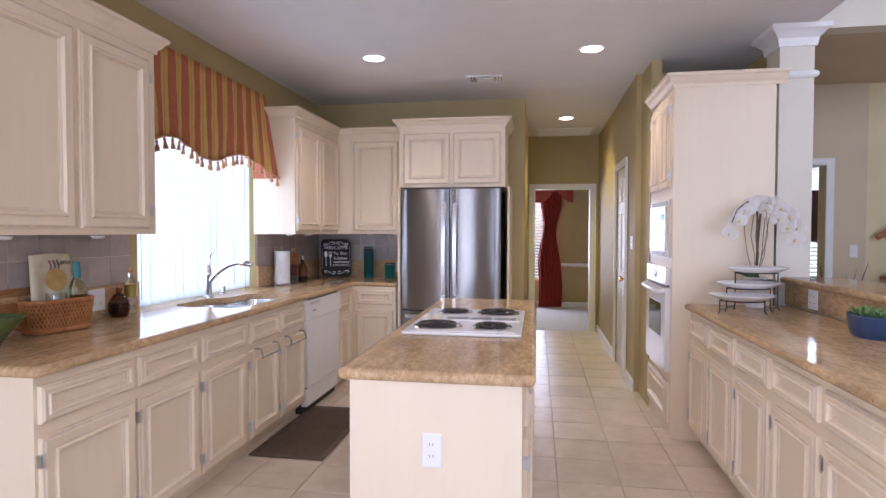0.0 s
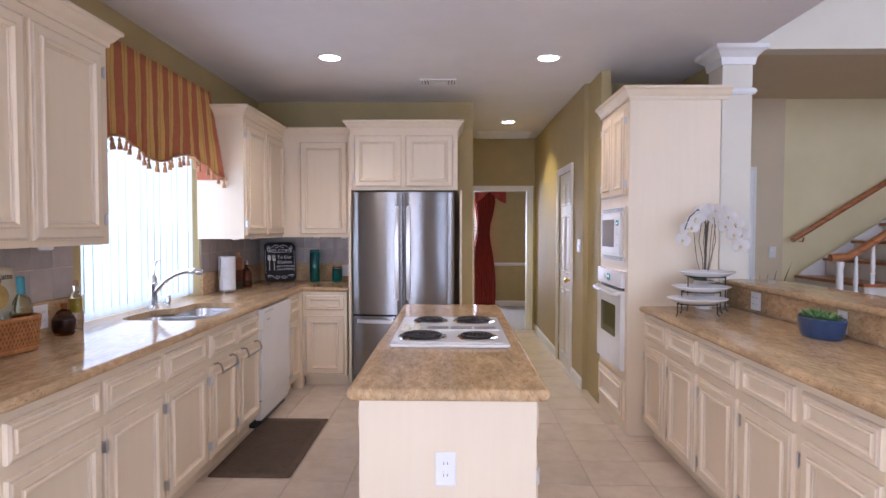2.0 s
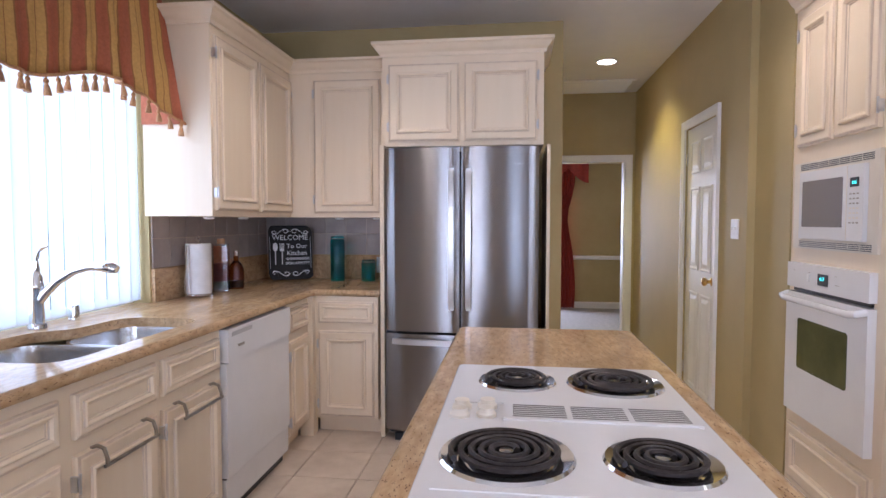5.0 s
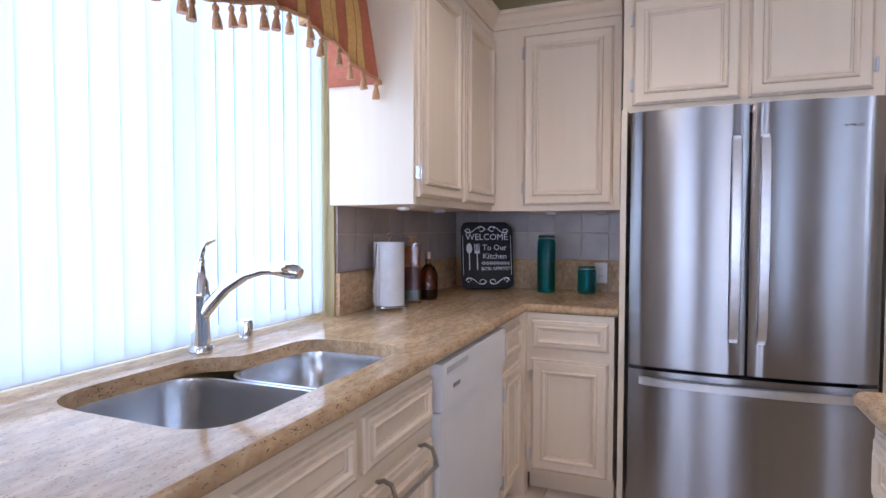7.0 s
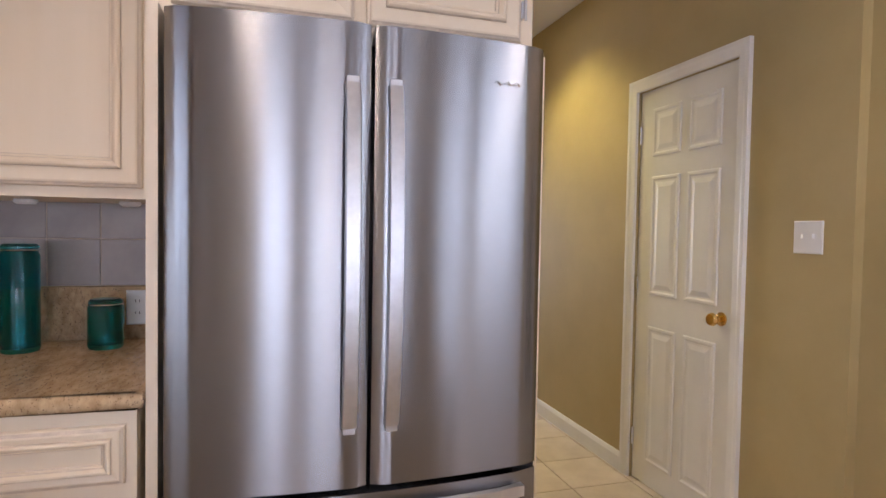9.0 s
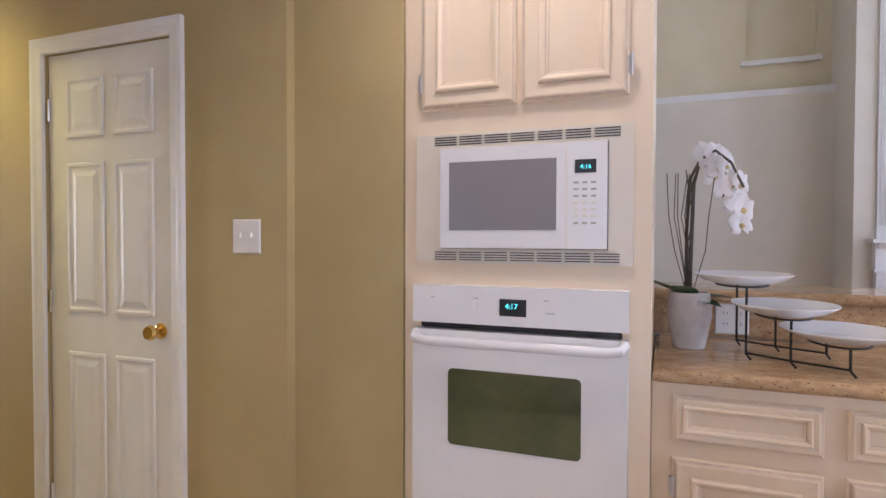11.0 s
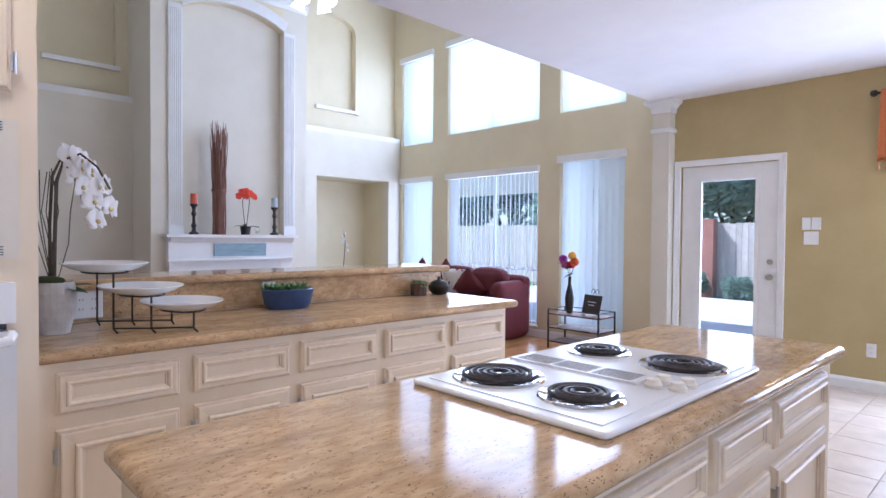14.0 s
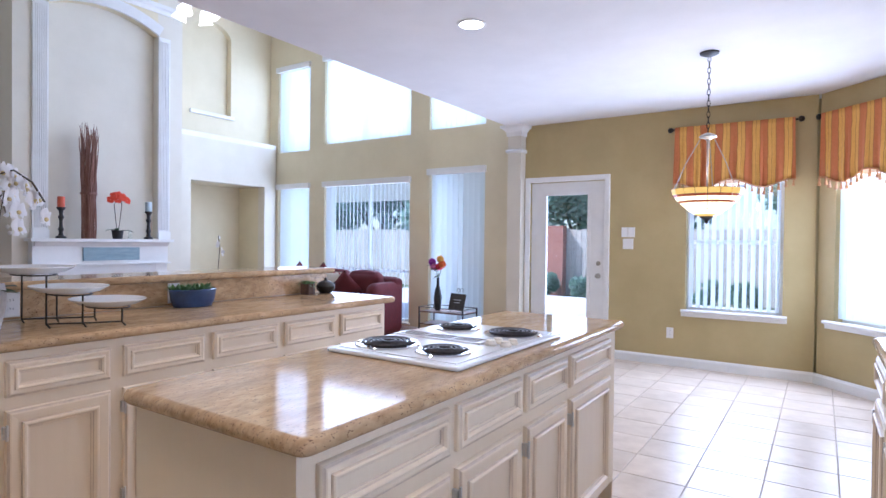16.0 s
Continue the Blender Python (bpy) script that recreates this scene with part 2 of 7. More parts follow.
M_WHITE = surface("white_enamel", (0.80, 0.79, 0.78), (0.84, 0.83, 0.82), 5, 0.2, bump=0.01, blotch=0.02)
M_IVORY = surface("ivory_plastic", (0.74, 0.67, 0.55), (0.77, 0.70, 0.58), 8, 0.4, bump=0.02, blotch=0.03)
M_PLASTIC = surface("white_plastic", (0.80, 0.79, 0.77), (0.83, 0.82, 0.80), 8, 0.35, bump=0.02, blotch=0.02)
M_BLACK = surface("black_satin", (0.012, 0.012, 0.013), (0.025, 0.025, 0.026), 20, 0.4, bump=0.05)
M_BOARD = surface("matt_black_board", (0.010, 0.010, 0.011), (0.018, 0.018, 0.019), 30, 0.75, bump=0.1)
M_IRON = surface("black_iron", (0.02, 0.018, 0.016), (0.04, 0.035, 0.03), 60, 0.45, bump=0.2, metal=0.4)
M_COIL = surface("burner_coil", (0.025, 0.022, 0.022), (0.06, 0.05, 0.048), 60, 0.42, bump=0.15, metal=0.5)
# olive tint: the window's greenish reflection put into the glass colour
M_DARKGLASS = surface("dark_oven_glass", (0.075, 0.085, 0.04), (0.12, 0.13, 0.06), 4, 0.05, bump=0, blotch=0.2)
# lightened purple-grey: the room's reflection put into the window's colour
M_MWGLASS = surface("microwave_window", (0.25, 0.235, 0.25), (0.28, 0.265, 0.28), 500, 0.10, bump=0.0, blotch=0)
M_MAT = surface("brown_rubber_mat", (0.085, 0.055, 0.035), (0.13, 0.085, 0.055), 40, 0.75, bump=0.5, bump_scale=260)
M_WOOD = surface("oak_flooring", (0.36, 0.16, 0.055), (0.52, 0.26, 0.10), 6, 0.22, (14, 1, 1), bump=0.05, vary=0.15, blotch=0.1)
M_RAIL = surface("red_oak_rail", (0.30, 0.10, 0.03), (0.44, 0.17, 0.055), 10, 0.28, (1, 8, 8), bump=0.05)
M_CARPET = surface("grey_carpet", (0.52, 0.48, 0.45), (0.62, 0.58, 0.55), 120, 0.95, bump=0.8, bump_scale=500)
M_STRIPE = striped("striped_valance_cloth", (0.40, 0.115, 0.05), (0.56, 0.33, 0.09), (0.30, 0.13, 0.04), 0.135)
M_STRIPE2 = striped("striped_gold_cloth", (0.50, 0.16, 0.05), (0.66, 0.36, 0.07), (0.36, 0.15, 0.04), 0.135)
M_TASSEL = surface("tassel_thread", (0.34, 0.13, 0.055), (0.58, 0.34, 0.14), 90, 0.7, (6, 6, 1), bump=0.5, vary=0.25)
M_RED = surface("red_curtain_cloth", (0.28, 0.03, 0.02), (0.40, 0.05, 0.03), 20, 0.6, bump=0.2)
M_SOFA = surface("maroon_upholstery", (0.085, 0.008, 0.011), (0.135, 0.014, 0.018), 60, 0.8, bump=0.3)
M_BLIND = sheer("vinyl_blind", (0.82, 0.88, 0.89), 0.50)
M_BLIND_OPEN = sheer("vinyl_blind_slat", (0.80, 0.85, 0.88), 0.35)
M_PANE = clear_pane("window_pane")
M_TEAL = glass("teal_glass", (0.06, 0.52, 0.55), 0.05)
M_AMBER = glass("amber_glass", (0.42, 0.14, 0.03), 0.03)
M_CLEAR = glass("clear_glass", (0.93, 0.97, 0.95), 0.0)
M_GREENGLASS = glass("pale_green_glass", (0.72, 0.83, 0.62), 0.02)
M_LAMP = glowing("lamp_glow", (1.0, 0.93, 0.80), 14)


# ---- building helpers ----
def part(name, bm, material, parent=None, label="", smooth=False, bevel=0.0):
    """Links a bmesh as one mesh object under a thing or a part."""
    if bevel:
        edges = [e for e in bm.edges if len(e.link_faces) == 2 and e.calc_face_angle(0) > 0.6]
        bmesh.ops.bevel(bm, geom=edges, offset=bevel, segments=2, profile=0.5, affect="EDGES", clamp_overlap=True)
    me = bpy.data.meshes.new(name)
    bm.normal_update()
    bm.to_mesh(me)
    bm.free()
    for m in material if isinstance(material, (list, tuple)) else [material]:
        me.materials.append(m)
    if smooth:
        me.polygons.foreach_set("use_smooth", [True] * len(me.polygons))
        if smooth != 2:
            me.set_sharp_from_angle(angle=radians(38))
            for p in me.polygons:
                if abs(p.normal.z) > 0.9995:
                    p.use_smooth = False
    ob = new(name, me)
    ob.parent = parent
    if label:
        ob["label"] = label
    return ob


def thing(name, label, category, m=None, group="", kind=""):
    ob = new(name)
    ob.empty_display_size = 0.05
    if m is not None:
        ob.matrix_basis = m
    return tagged(ob, label, category, group, kind)


def box(x0, x1, y0, y1, z0, z1, bm=None):
    bm = bm or bmesh.new()
    v = [bm.verts.new((x, y, z)) for z in (z0, z1) for y in (y0, y1) for x in (x0, x1)]
    for q in ((0, 2, 3, 1), (4, 5, 7, 6), (0, 1, 5, 4), (2, 6, 7, 3), (0, 4, 6, 2), (1, 3, 7, 5)):
        bm.faces.new([v[i] for i in q])
    return bm


def lathe(profile, seg=24, bm=None, at=(0, 0, 0)):
    bm = bm or bmesh.new()
    rings = []
    for r, z in profile:
        if r < 1e-5:
            rings.append([bm.verts.new((at[0], at[1], at[2] + z))])
        else:
            rings.append([bm.verts.new((at[0] + r * math.cos(2 * math.pi * i / seg), at[1] + r * math.sin(2 * math.pi * i / seg), at[2] + z)) for i in range(seg)])
    for a, b in zip(rings, rings[1:]):
        for i in range(seg):
            j = (i + 1) % seg
            f = [a[i % len(a)], a[j % len(a)], b[j % len(b)], b[i % len(b)]]
            f = list(dict.fromkeys(f))
            if len(f) > 2:
                bm.faces.new(f)
    return bm


def tube(points, radius, seg=8, bm=None):
    """A round rod along points; radius may be a list."""
    bm = bm or bmesh.new()
    pts = [Vector(p) for p in points]
    rad = radius if isinstance(radius, (list, tuple)) else [radius] * len(pts)
    rings, side = [], None
    for i, p in enumerate(pts):
        d = (pts[min(i + 1, len(pts) - 1)] - pts[max(i - 1, 0)]).normalized()
        if side is None:
            side = d.orthogonal().normalized()
        side = (side - d * side.dot(d)).normalized()
        up = d.cross(side)
        rings.append([bm.verts.new(p + rad[i] * (math.cos(2 * math.pi * k / seg) * side + math.sin(2 * math.pi * k / seg) * up)) for k in range(seg)])
    for a, b in zip(rings, rings[1:]):
        for i in range(seg):
            bm.faces.new((a[i], a[(i + 1) % seg], b[(i + 1) % seg], b[i]))
    bm.faces.new(rings[0][::-1])
    bm.faces.new(rings[-1])
    return bm


def panel(w, h, rings, bm=None, x0=0.0, z0=0.0, y=0.0, groove=()):
    """A moulded panel that faces -y: rectangle rings of (inset, height), the last one filled; groove rings take material 1."""
    bm = bm or bmesh.new()
    loops = []
    for ins, ht in rings:
        loops.append([bm.verts.new((x0 + a, y - ht, z0 + b)) for a, b in ((ins, ins), (w - ins, ins), (w - ins, h - ins), (ins, h - ins))])
    for k, (a, b) in enumerate(zip(loops, loops[1:])):
        for i in range(4):
            j = (i + 1) % 4
            f = bm.faces.new((a[i], a[j], b[j], b[i]))
            f.material_index = 1 if k in groove else 0
    bm.faces.new(loops[-1])
    bm.faces.new(loops[0][::-1])
    return bm


def round_poly(pts, r, n=6):
    """Rounds the corners of a flat outline; r: one radius or one per corner."""
    out, c = [], len(pts)
    rad = r if isinstance(r, (list, tuple)) else [r] * c
    for i in range(c):
        p, a, b = Vector(pts[i]), Vector(pts[i - 1]), Vector(pts[(i + 1) % c])
        u, v = (a - p).normalized(), (b - p).normalized()
        q = min(rad[i], (a - p).length * 0.49, (b - p).length * 0.49)
        if q < 1e-4:
            out.append(p)
            continue
        for k in range(n + 1):
            t = k / n
            out.append((p + u * q) * (1 - t) ** 2 + p * 2 * t * (1 - t) + (p + v * q) * t * t)
    return [(q.x, q.y) for q in out]


def inset_poly(pts, d):
    """Moves a counter-clockwise outline inwards by d."""
    out, c = [], len(pts)
    for i in range(c):
        a, p, b = (Vector(pts[k % c]) for k in (i - 1, i, i + 1))
        e, f = (p - a).normalized(), (b - p).normalized()
        n1, n2 = Vector((-e.y, e.x)), Vector((-f.y, f.x))
        s = n1 + n2
        k = s.dot(s)
        out.append(tuple(p + s * (2 * d / k)) if k > 0.2 else tuple(p + n1 * d))
    return out


def slab(outline, z0, z1, nose=0.016, hole=None, steps=5):
    """A stone slab with a rounded edge, and a hole where one is given."""
    bm = bmesh.new()
    prof = [(nose * (1 - math.sin(math.pi * k / steps)), z0 + (z1 - z0) * (1 - math.cos(math.pi * k / steps)) / 2) for k in range(steps + 1)]
    rings = []
    for ins, z in prof:
        o = inset_poly(outline, ins) if ins > 1e-6 else outline
        rings.append([bm.verts.new((x, y, z)) for x, y in o])
    c = len(outline)
    for a, b in zip(rings, rings[1:]):
        for i in range(c):
            bm.faces.new((a[i], a[(i + 1) % c], b[(i + 1) % c], b[i]))
    if hole:
        lo_h, hi_h = ([bm.verts.new((x, y, z)) for x, y in hole] for z in (z0, z1))
        h = len(hole)
        for i in range(h):
            bm.faces.new((lo_h[i], hi_h[i], hi_h[(i + 1) % h], lo_h[(i + 1) % h]))
        for ring, hr in ((rings[-1], hi_h), (rings[0], lo_h)):
            es = [bm.edges.get((r[i], r[(i + 1) % len(r)])) for r in (ring, hr) for i in range(len(r))]
            bmesh.ops.triangle_fill(bm, use_beauty=True, use_dissolve=False, edges=es)
    else:
        bm.faces.new(rings[-1])
        bm.faces.new(rings[0][::-1])
    return bm


def wall(name, axis, a0, a1, u0, u1, z0, z1, material, holes=(), bm=None):
    """A wall across x or y from a0 to a1 thick, from u0 to u1 long, with openings (u, u, z, z)."""
    own = bm is None
    bm = bm or bmesh.new()
    us = sorted({u0, u1, *[min(max(q, u0), u1) for h in holes for q in h[:2]]})
    zs = sorted({z0, z1, *[min(max(q, z0), z1) for h in holes for q in h[2:]]})
    nu, nz = len(us) - 1, len(zs) - 1
    solid = {(i, j) for i in range(nu) for j in range(nz)
             if not any(h[0] <= (us[i] + us[i + 1]) / 2 <= h[1] and h[2] <= (zs[j] + zs[j + 1]) / 2 <= h[3] for h in holes)}
    made = {}

    def vert(i, j, k):
        if (i, j, k) not in made:
            a = (a0, a1)[k]
            made[i, j, k] = bm.verts.new((us[i], a, zs[j]) if axis == "y" else (a, us[i], zs[j]))
        return made[i, j, k]

    for i, j in solid:
        bm.faces.new([vert(*c, 0) for c in ((i, j), (i + 1, j), (i + 1, j + 1), (i, j + 1))])
        bm.faces.new([vert(*c, 1) for c in ((i, j), (i, j + 1), (i + 1, j + 1), (i + 1, j))])
        for n2, c, d in (((i - 1, j), (i, j), (i, j + 1)), ((i + 1, j), (i + 1, j), (i + 1, j + 1)), ((i, j - 1), (i, j), (i + 1, j)), ((i, j + 1), (i, j + 1), (i + 1, j + 1))):
            if n2 not in solid:
                bm.faces.new((vert(*c, 0), vert(*d, 0), vert(*d, 1), vert(*c, 1)))
    bmesh.ops.recalc_face_normals(bm, faces=bm.faces)
    if not own:
        return bm
    return tagged(part(name, bm, material), kind="structure")


def struct(name, bm, material, label="", smooth=False, bevel=0.0):
    return tagged(part(name, bm, material, None, label, smooth, bevel), kind="structure")


def sweep(profile, path, closed=False, bm=None):
    """Sweeps a moulding profile of (out, up) along a level path of (x, y, z), mitred; out is to the right of the way."""
    bm = bm or bmesh.new()
    c, rings = len(path), []
    for i, p in enumerate(path):
        p = Vector(p)
        a = Vector(path[i - 1]) if closed or i else None
        b = Vector(path[(i + 1) % c]) if closed or i < c - 1 else None
        e = (p - a).normalized() if a is not None else (b - p).normalized()
        f = (b - p).normalized() if b is not None else e
        n1, n2 = Vector((e.y, -e.x, 0)), Vector((f.y, -f.x, 0))
        s = n1 + n2
        s = s * (2 / s.dot(s))
        rings.append([bm.verts.new(p + s * o + Vector((0, 0, u))) for o, u in profile])
    k = len(profile)
    for i in range(c if closed else c - 1):
        a, b = rings[i], rings[(i + 1) % c]
        for j in range(k):
            bm.faces.new((a[j], b[j], b[(j + 1) % k], a[(j + 1) % k]))
    if not closed:
        bm.faces.new(rings[0])
        bm.faces.new(rings[-1][::-1])
    bmesh.ops.recalc_face_normals(bm, faces=bm.faces)
    return bm


def text_bm(words, size, depth=0.0008, align="CENTER"):
    """Letters of the built-in font as a mesh in the xz plane, facing -y."""
    cu = bpy.data.curves.new("letters", "FONT")
    cu.body, cu.size, cu.extrude, cu.align_x, cu.resolution_u = words, size, depth, align, 2
    ob = bpy.data.objects.new("letters", cu)
    scene.collection.objects.link(ob)
    me = ob.to_mesh()
    bm = bmesh.new()
    bm.from_mesh(me)
    ob.to_mesh_clear()
    bpy.data.objects.remove(ob)
    bpy.data.curves.remove(cu)
    bmesh.ops.rotate(bm, verts=bm.verts, matrix=Matrix.Rotation(math.pi / 2, 3, "X"))
    return bm


# ---- the shell: floors, walls, ceilings ----
XL, YB, YS = -1.87, 6.12, -1.42      # sink wall, fridge wall, garden wall (inner faces)
HALL_L, PANTRY, HALL_END = 0.33, 1.295, 8.45
COLX = 2.14
GX, GTOP = 6.78, 5.4                 # great room's far wall and height

struct("floor", box(-2.1, 2.22, -1.7, HALL_END, -0.10, -0.008), M_GROUT, "beige grout bed under the kitchen floor tiles")
struct("floor_great_room", box(2.22, 7.4, -1.7, 6.6, -0.10, -0.012), M_GROUT, "subfloor under the oak boards")
struct("floor_dining", box(-1.5, 3.2, HALL_END, 11.6, -0.10, 0.0), M_CARPET, "pale grey carpet of the room past the hall")
struct("floor_study", box(1.6, 5.3, 6.6, 9.2, -0.10, 0.0), M_CARPET, "pale carpet of the room past the stair hall")

# sink wall with its window, bay, garden wall
wall("wall_west", "x", XL - 0.16, XL, -0.55, YB + 0.14, 0, CEIL, M_OLIVE, [(3.30, 4.735, 0.90, 2.30)])
wall("wall_north", "y", YB, YB + 0.14, XL, HALL_L, 0, CEIL, M_OLIVE)
wall("wall_hall_west", "x", HALL_L - 0.13, HALL_L, YB + 0.14, HALL_END, 0, CEIL, M_OLIVE)
wall("wall_hall_end", "y", HALL_END, HALL_END + 0.14, -1.5, 3.2, 0, CEIL, M_OLIVE, [(0.42, 1.19, 0, 1.985)])
wall("wall_pantry", "x", PANTRY, PANTRY + 0.12, 5.40, HALL_END, 0, CEIL, M_OLIVE, [(5.905, 6.585, 0, 2.03)])
wall("wall_pantry_return", "x", 1.338, 1.415, 4.989, 5.40, 0, CEIL, M_OLIVE)
wall("wall_behind_oven", "y", 5.40, 5.52, PANTRY + 0.12, 2.25, 0, CEIL, M_OLIVE)
wall("wall_pantry_back", "x", 2.1, 2.2, 5.52, HALL_END, 0, CEIL, M_OLIVE)
wall("wall_stair_west", "x", 2.14, 2.25, 4.60, 5.40, 0, CEIL, M_OLIVE)
GRW = [(5.83, 6.58, 2.74, 4.12), (3.81, 5.50, 2.80, 4.15), (2.60, 3.49, 2.83, 4.15),
       (5.83, 6.57, 0.20, 2.18), (3.81, 5.49, 0.14, 2.18), (2.60, 3.48, 0.20, 2.26)]
wall("wall_south", "y", YS - 0.16, YS, -1.0, 2.22, 0, CEIL, M_OLIVE, [(1.03, 1.955, 0, 2.03), (-0.735, 0.155, 0.60, 1.99)])
wall("wall_great_south", "y", YS - 0.16, YS, 2.22, GX + 0.3, 0, GTOP, M_CREAM, GRW)
# the bay's slanted wall, with its window
bay = wall("wall_bay", "y", -0.16, 0, 0, 1.23, 0, CEIL, M_OLIVE, [(0.18, 0.98, 0.60, 1.99)])
bay.matrix_basis = pose(-1.02, YS, 0, 0, 0, 135)
for v in bay.data.vertices:
    v.co.y = -v.co.y
bay.data.flip_normals()
wall("wall_bay_west", "x", XL - 0.16, XL, -0.62, -0.55, 0, CEIL, M_OLIVE)

# great room: window wall side, mantel wall, north header and stair hall
wall("wall_great_east", "x", GX, GX + 0.5, YS, 4.44, 0, GTOP, M_CREAM, [(-1.18, 0.14, 0, 2.16), (-0.64, 0.04, 3.22, 4.62), (2.71, 3.39, 3.22, 4.62)])
struct("wall_niche_back", box(GX + 0.5, GX + 0.6, YS, 4.44, 0, GTOP), M_CREAM)
wall("wall_great_north", "y", 4.44, 4.58, 2.22, GX + 0.6, CEIL, GTOP, M_PALE)
wall("wall_upper_west", "x", 2.10, 2.22, YS, 4.58, CEIL + 0.25, GTOP, M_CREAM)
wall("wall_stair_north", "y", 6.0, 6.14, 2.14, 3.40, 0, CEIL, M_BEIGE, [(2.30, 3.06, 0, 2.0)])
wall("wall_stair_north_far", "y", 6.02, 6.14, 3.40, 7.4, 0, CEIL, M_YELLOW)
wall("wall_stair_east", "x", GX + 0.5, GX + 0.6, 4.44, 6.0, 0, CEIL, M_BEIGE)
wall("wall_dining_north", "y", 11.0, 11.14, -1.5, 3.2, 0, CEIL, M_OLIVE, [(0.10, 0.72, 0.5, 2.15)])
wall("wall_dining_east", "x", 2.4, 2.52, HALL_END + 0.14, 11.0, 0, CEIL, M_OLIVE)
wall("wall_dining_west", "x", -1.0, -0.88, HALL_END + 0.14, 11.0, 0, CEIL, M_OLIVE)
wall("wall_study_north", "y", 8.6, 8.74, 2.2, 5.2, 0, CEIL, M_PALE, [(3.45, 4.85, 0.7, 2.25)])
wall("wall_study_east", "x", 5.1, 5.22, 6.14, 8.6, 0, CEIL, M_PALE)
wall("wall_behind", "y", -1.72, -1.6, -2.2, -1.0, 0, CEIL, M_OLIVE)

struct("ceiling", box(-2.1, COLX + 0.08, -1.6, HALL_END, CEIL, CEIL + 0.25), M_CEIL, "flat white painted kitchen ceiling")
struct("ceiling_great_room", box(2.1, 7.5, -1.6, 4.6, GTOP, GTOP + 0.1), M_CEIL, "high white ceiling of the great room")
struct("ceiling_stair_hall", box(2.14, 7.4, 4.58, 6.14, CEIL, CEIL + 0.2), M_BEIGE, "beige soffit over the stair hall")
struct("ceiling_dining", box(-1.5, 3.2, HALL_END, 11.2, CEIL, CEIL + 0.1), M_CEIL)
struct("ceiling_study", box(2.2, 5.3, 6.14, 8.8, CEIL, CEIL + 0.1), M_CEIL)

BASE = [(0, 0), (0.014, 0), (0.014, 0.075), (0.009, 0.088), (0.004, 0.098), (0, 0.10)]


def baseboard(path):
    struct("baseboard", sweep(BASE, path), M_TRIM, "white painted moulded baseboard")


baseboard([(-1.87, 1.9, 0), (-1.87, -0.55, 0), (-1.0, YS, 0), (1.03, YS, 0)][::-1])
baseboard([(1.955, YS, 0), (2.02, YS, 0)][::-1])
baseboard([(2.30, YS, 0), (3.60, YS, 0), (3.81, YS, 0)][::-1])
baseboard([(3.81, YS, 0), (GX, YS, 0)][::-1])
baseboard([(PANTRY, 5.40, 0), (PANTRY, 5.845, 0)][::-1])
baseboard([(PANTRY, 6.645, 0), (PANTRY, HALL_END, 0)][::-1])
baseboard([(HALL_L, YB + 0.14, 0), (HALL_L, HALL_END, 0)])
baseboard([(-0.88, 11.0, 0), (2.4, 11.0, 0)])
struct("chair_rail", sweep([(0, 0), (0.02, 0.01), (0.024, 0.04), (0.015, 0.06), (0, 0.065)], [(0.72, 11.0, 0.75), (2.4, 11.0, 0.75)]), M_TRIM, "white chair rail")


def casing(name, w, h, m, width=0.062, bottom=False):
    """A moulded door or window casing round an opening that starts at the origin, facing -y."""
    bm = bmesh.new()
    prof = [(0, 0.008), (0.004, 0.014), (width * 0.55, 0.017), (width * 0.75, 0.021), (width, 0.021), (width, 0)]
    pts = [(0, 0), (0, h), (w, h), (w, 0)]
    rings = []
    for i, (x, z) in enumerate(pts):
        row = []
        for o, d in [(0, 0)] + prof:
            ox = -o if x == 0 else o
            oz = o if z == h else (-o if bottom else 0)
            row.append(bm.verts.new((x + ox, -d, z + oz)))
        rings.append(row)
    k = len(rings[0])
    for a, b in zip(rings, rings[1:] + (rings[:1] if bottom else [])):
        for j in range(k):
            bm.faces.new((a[j], a[(j + 1) % k], b[(j + 1) % k], b[j]))
    bmesh.ops.recalc_face_normals(bm, faces=bm.faces)
    ob = struct(name, bm, M_TRIM, "white painted moulded casing")
    ob.matrix_basis = m
    return ob


# ---- cabinets ----
DOOR = [(0, 0), (0, 0.011), (0.003, 0.016), (0.008, 0.0175), (0.011, 0.0205), (0.016, 0.022), (0.046, 0.0185), (0.049, 0.0175), (0.051, 0.0255),
        (0.056, 0.030), (0.062, 0.0295), (0.070, 0.020), (0.0725, 0.0145), (0.078, 0.0135), (0.080, 0.0095)]
GRV = (2, 3, 7, 11, 13)
SLIM = [(0, 0), (0, 0.011), (0.003, 0.016), (0.007, 0.0175), (0.010, 0.0205), (0.014, 0.022), (0.024, 0.0195), (0.026, 0.0185), (0.028, 0.025),
        (0.032, 0.028), (0.036, 0.027), (0.041, 0.019), (0.043, 0.0145), (0.047, 0.0135), (0.049, 0.0105)]


def door_panel(name, w, h, x, z, parent, y=0.0, slim=False):
    ob = part(name, panel(w, h, SLIM if slim else DOOR, groove=GRV), [M_CAB, M_GLAZE], parent)
    ob.matrix_basis = pose(x, y, z)
    return ob


def hinge(x, z, parent):
    bm = box(-0.006, 0.003, -0.020, 0.0, -0.023, 0.023)
    tube([(0.004, -0.023, -0.03), (0.004, -0.023, 0.03)], 0.0045, 6, bm)
    ob = part("hinge", bm, M_HANDLE, parent, "satin nickel hinge")
    ob.location = (x, -0.001, z)


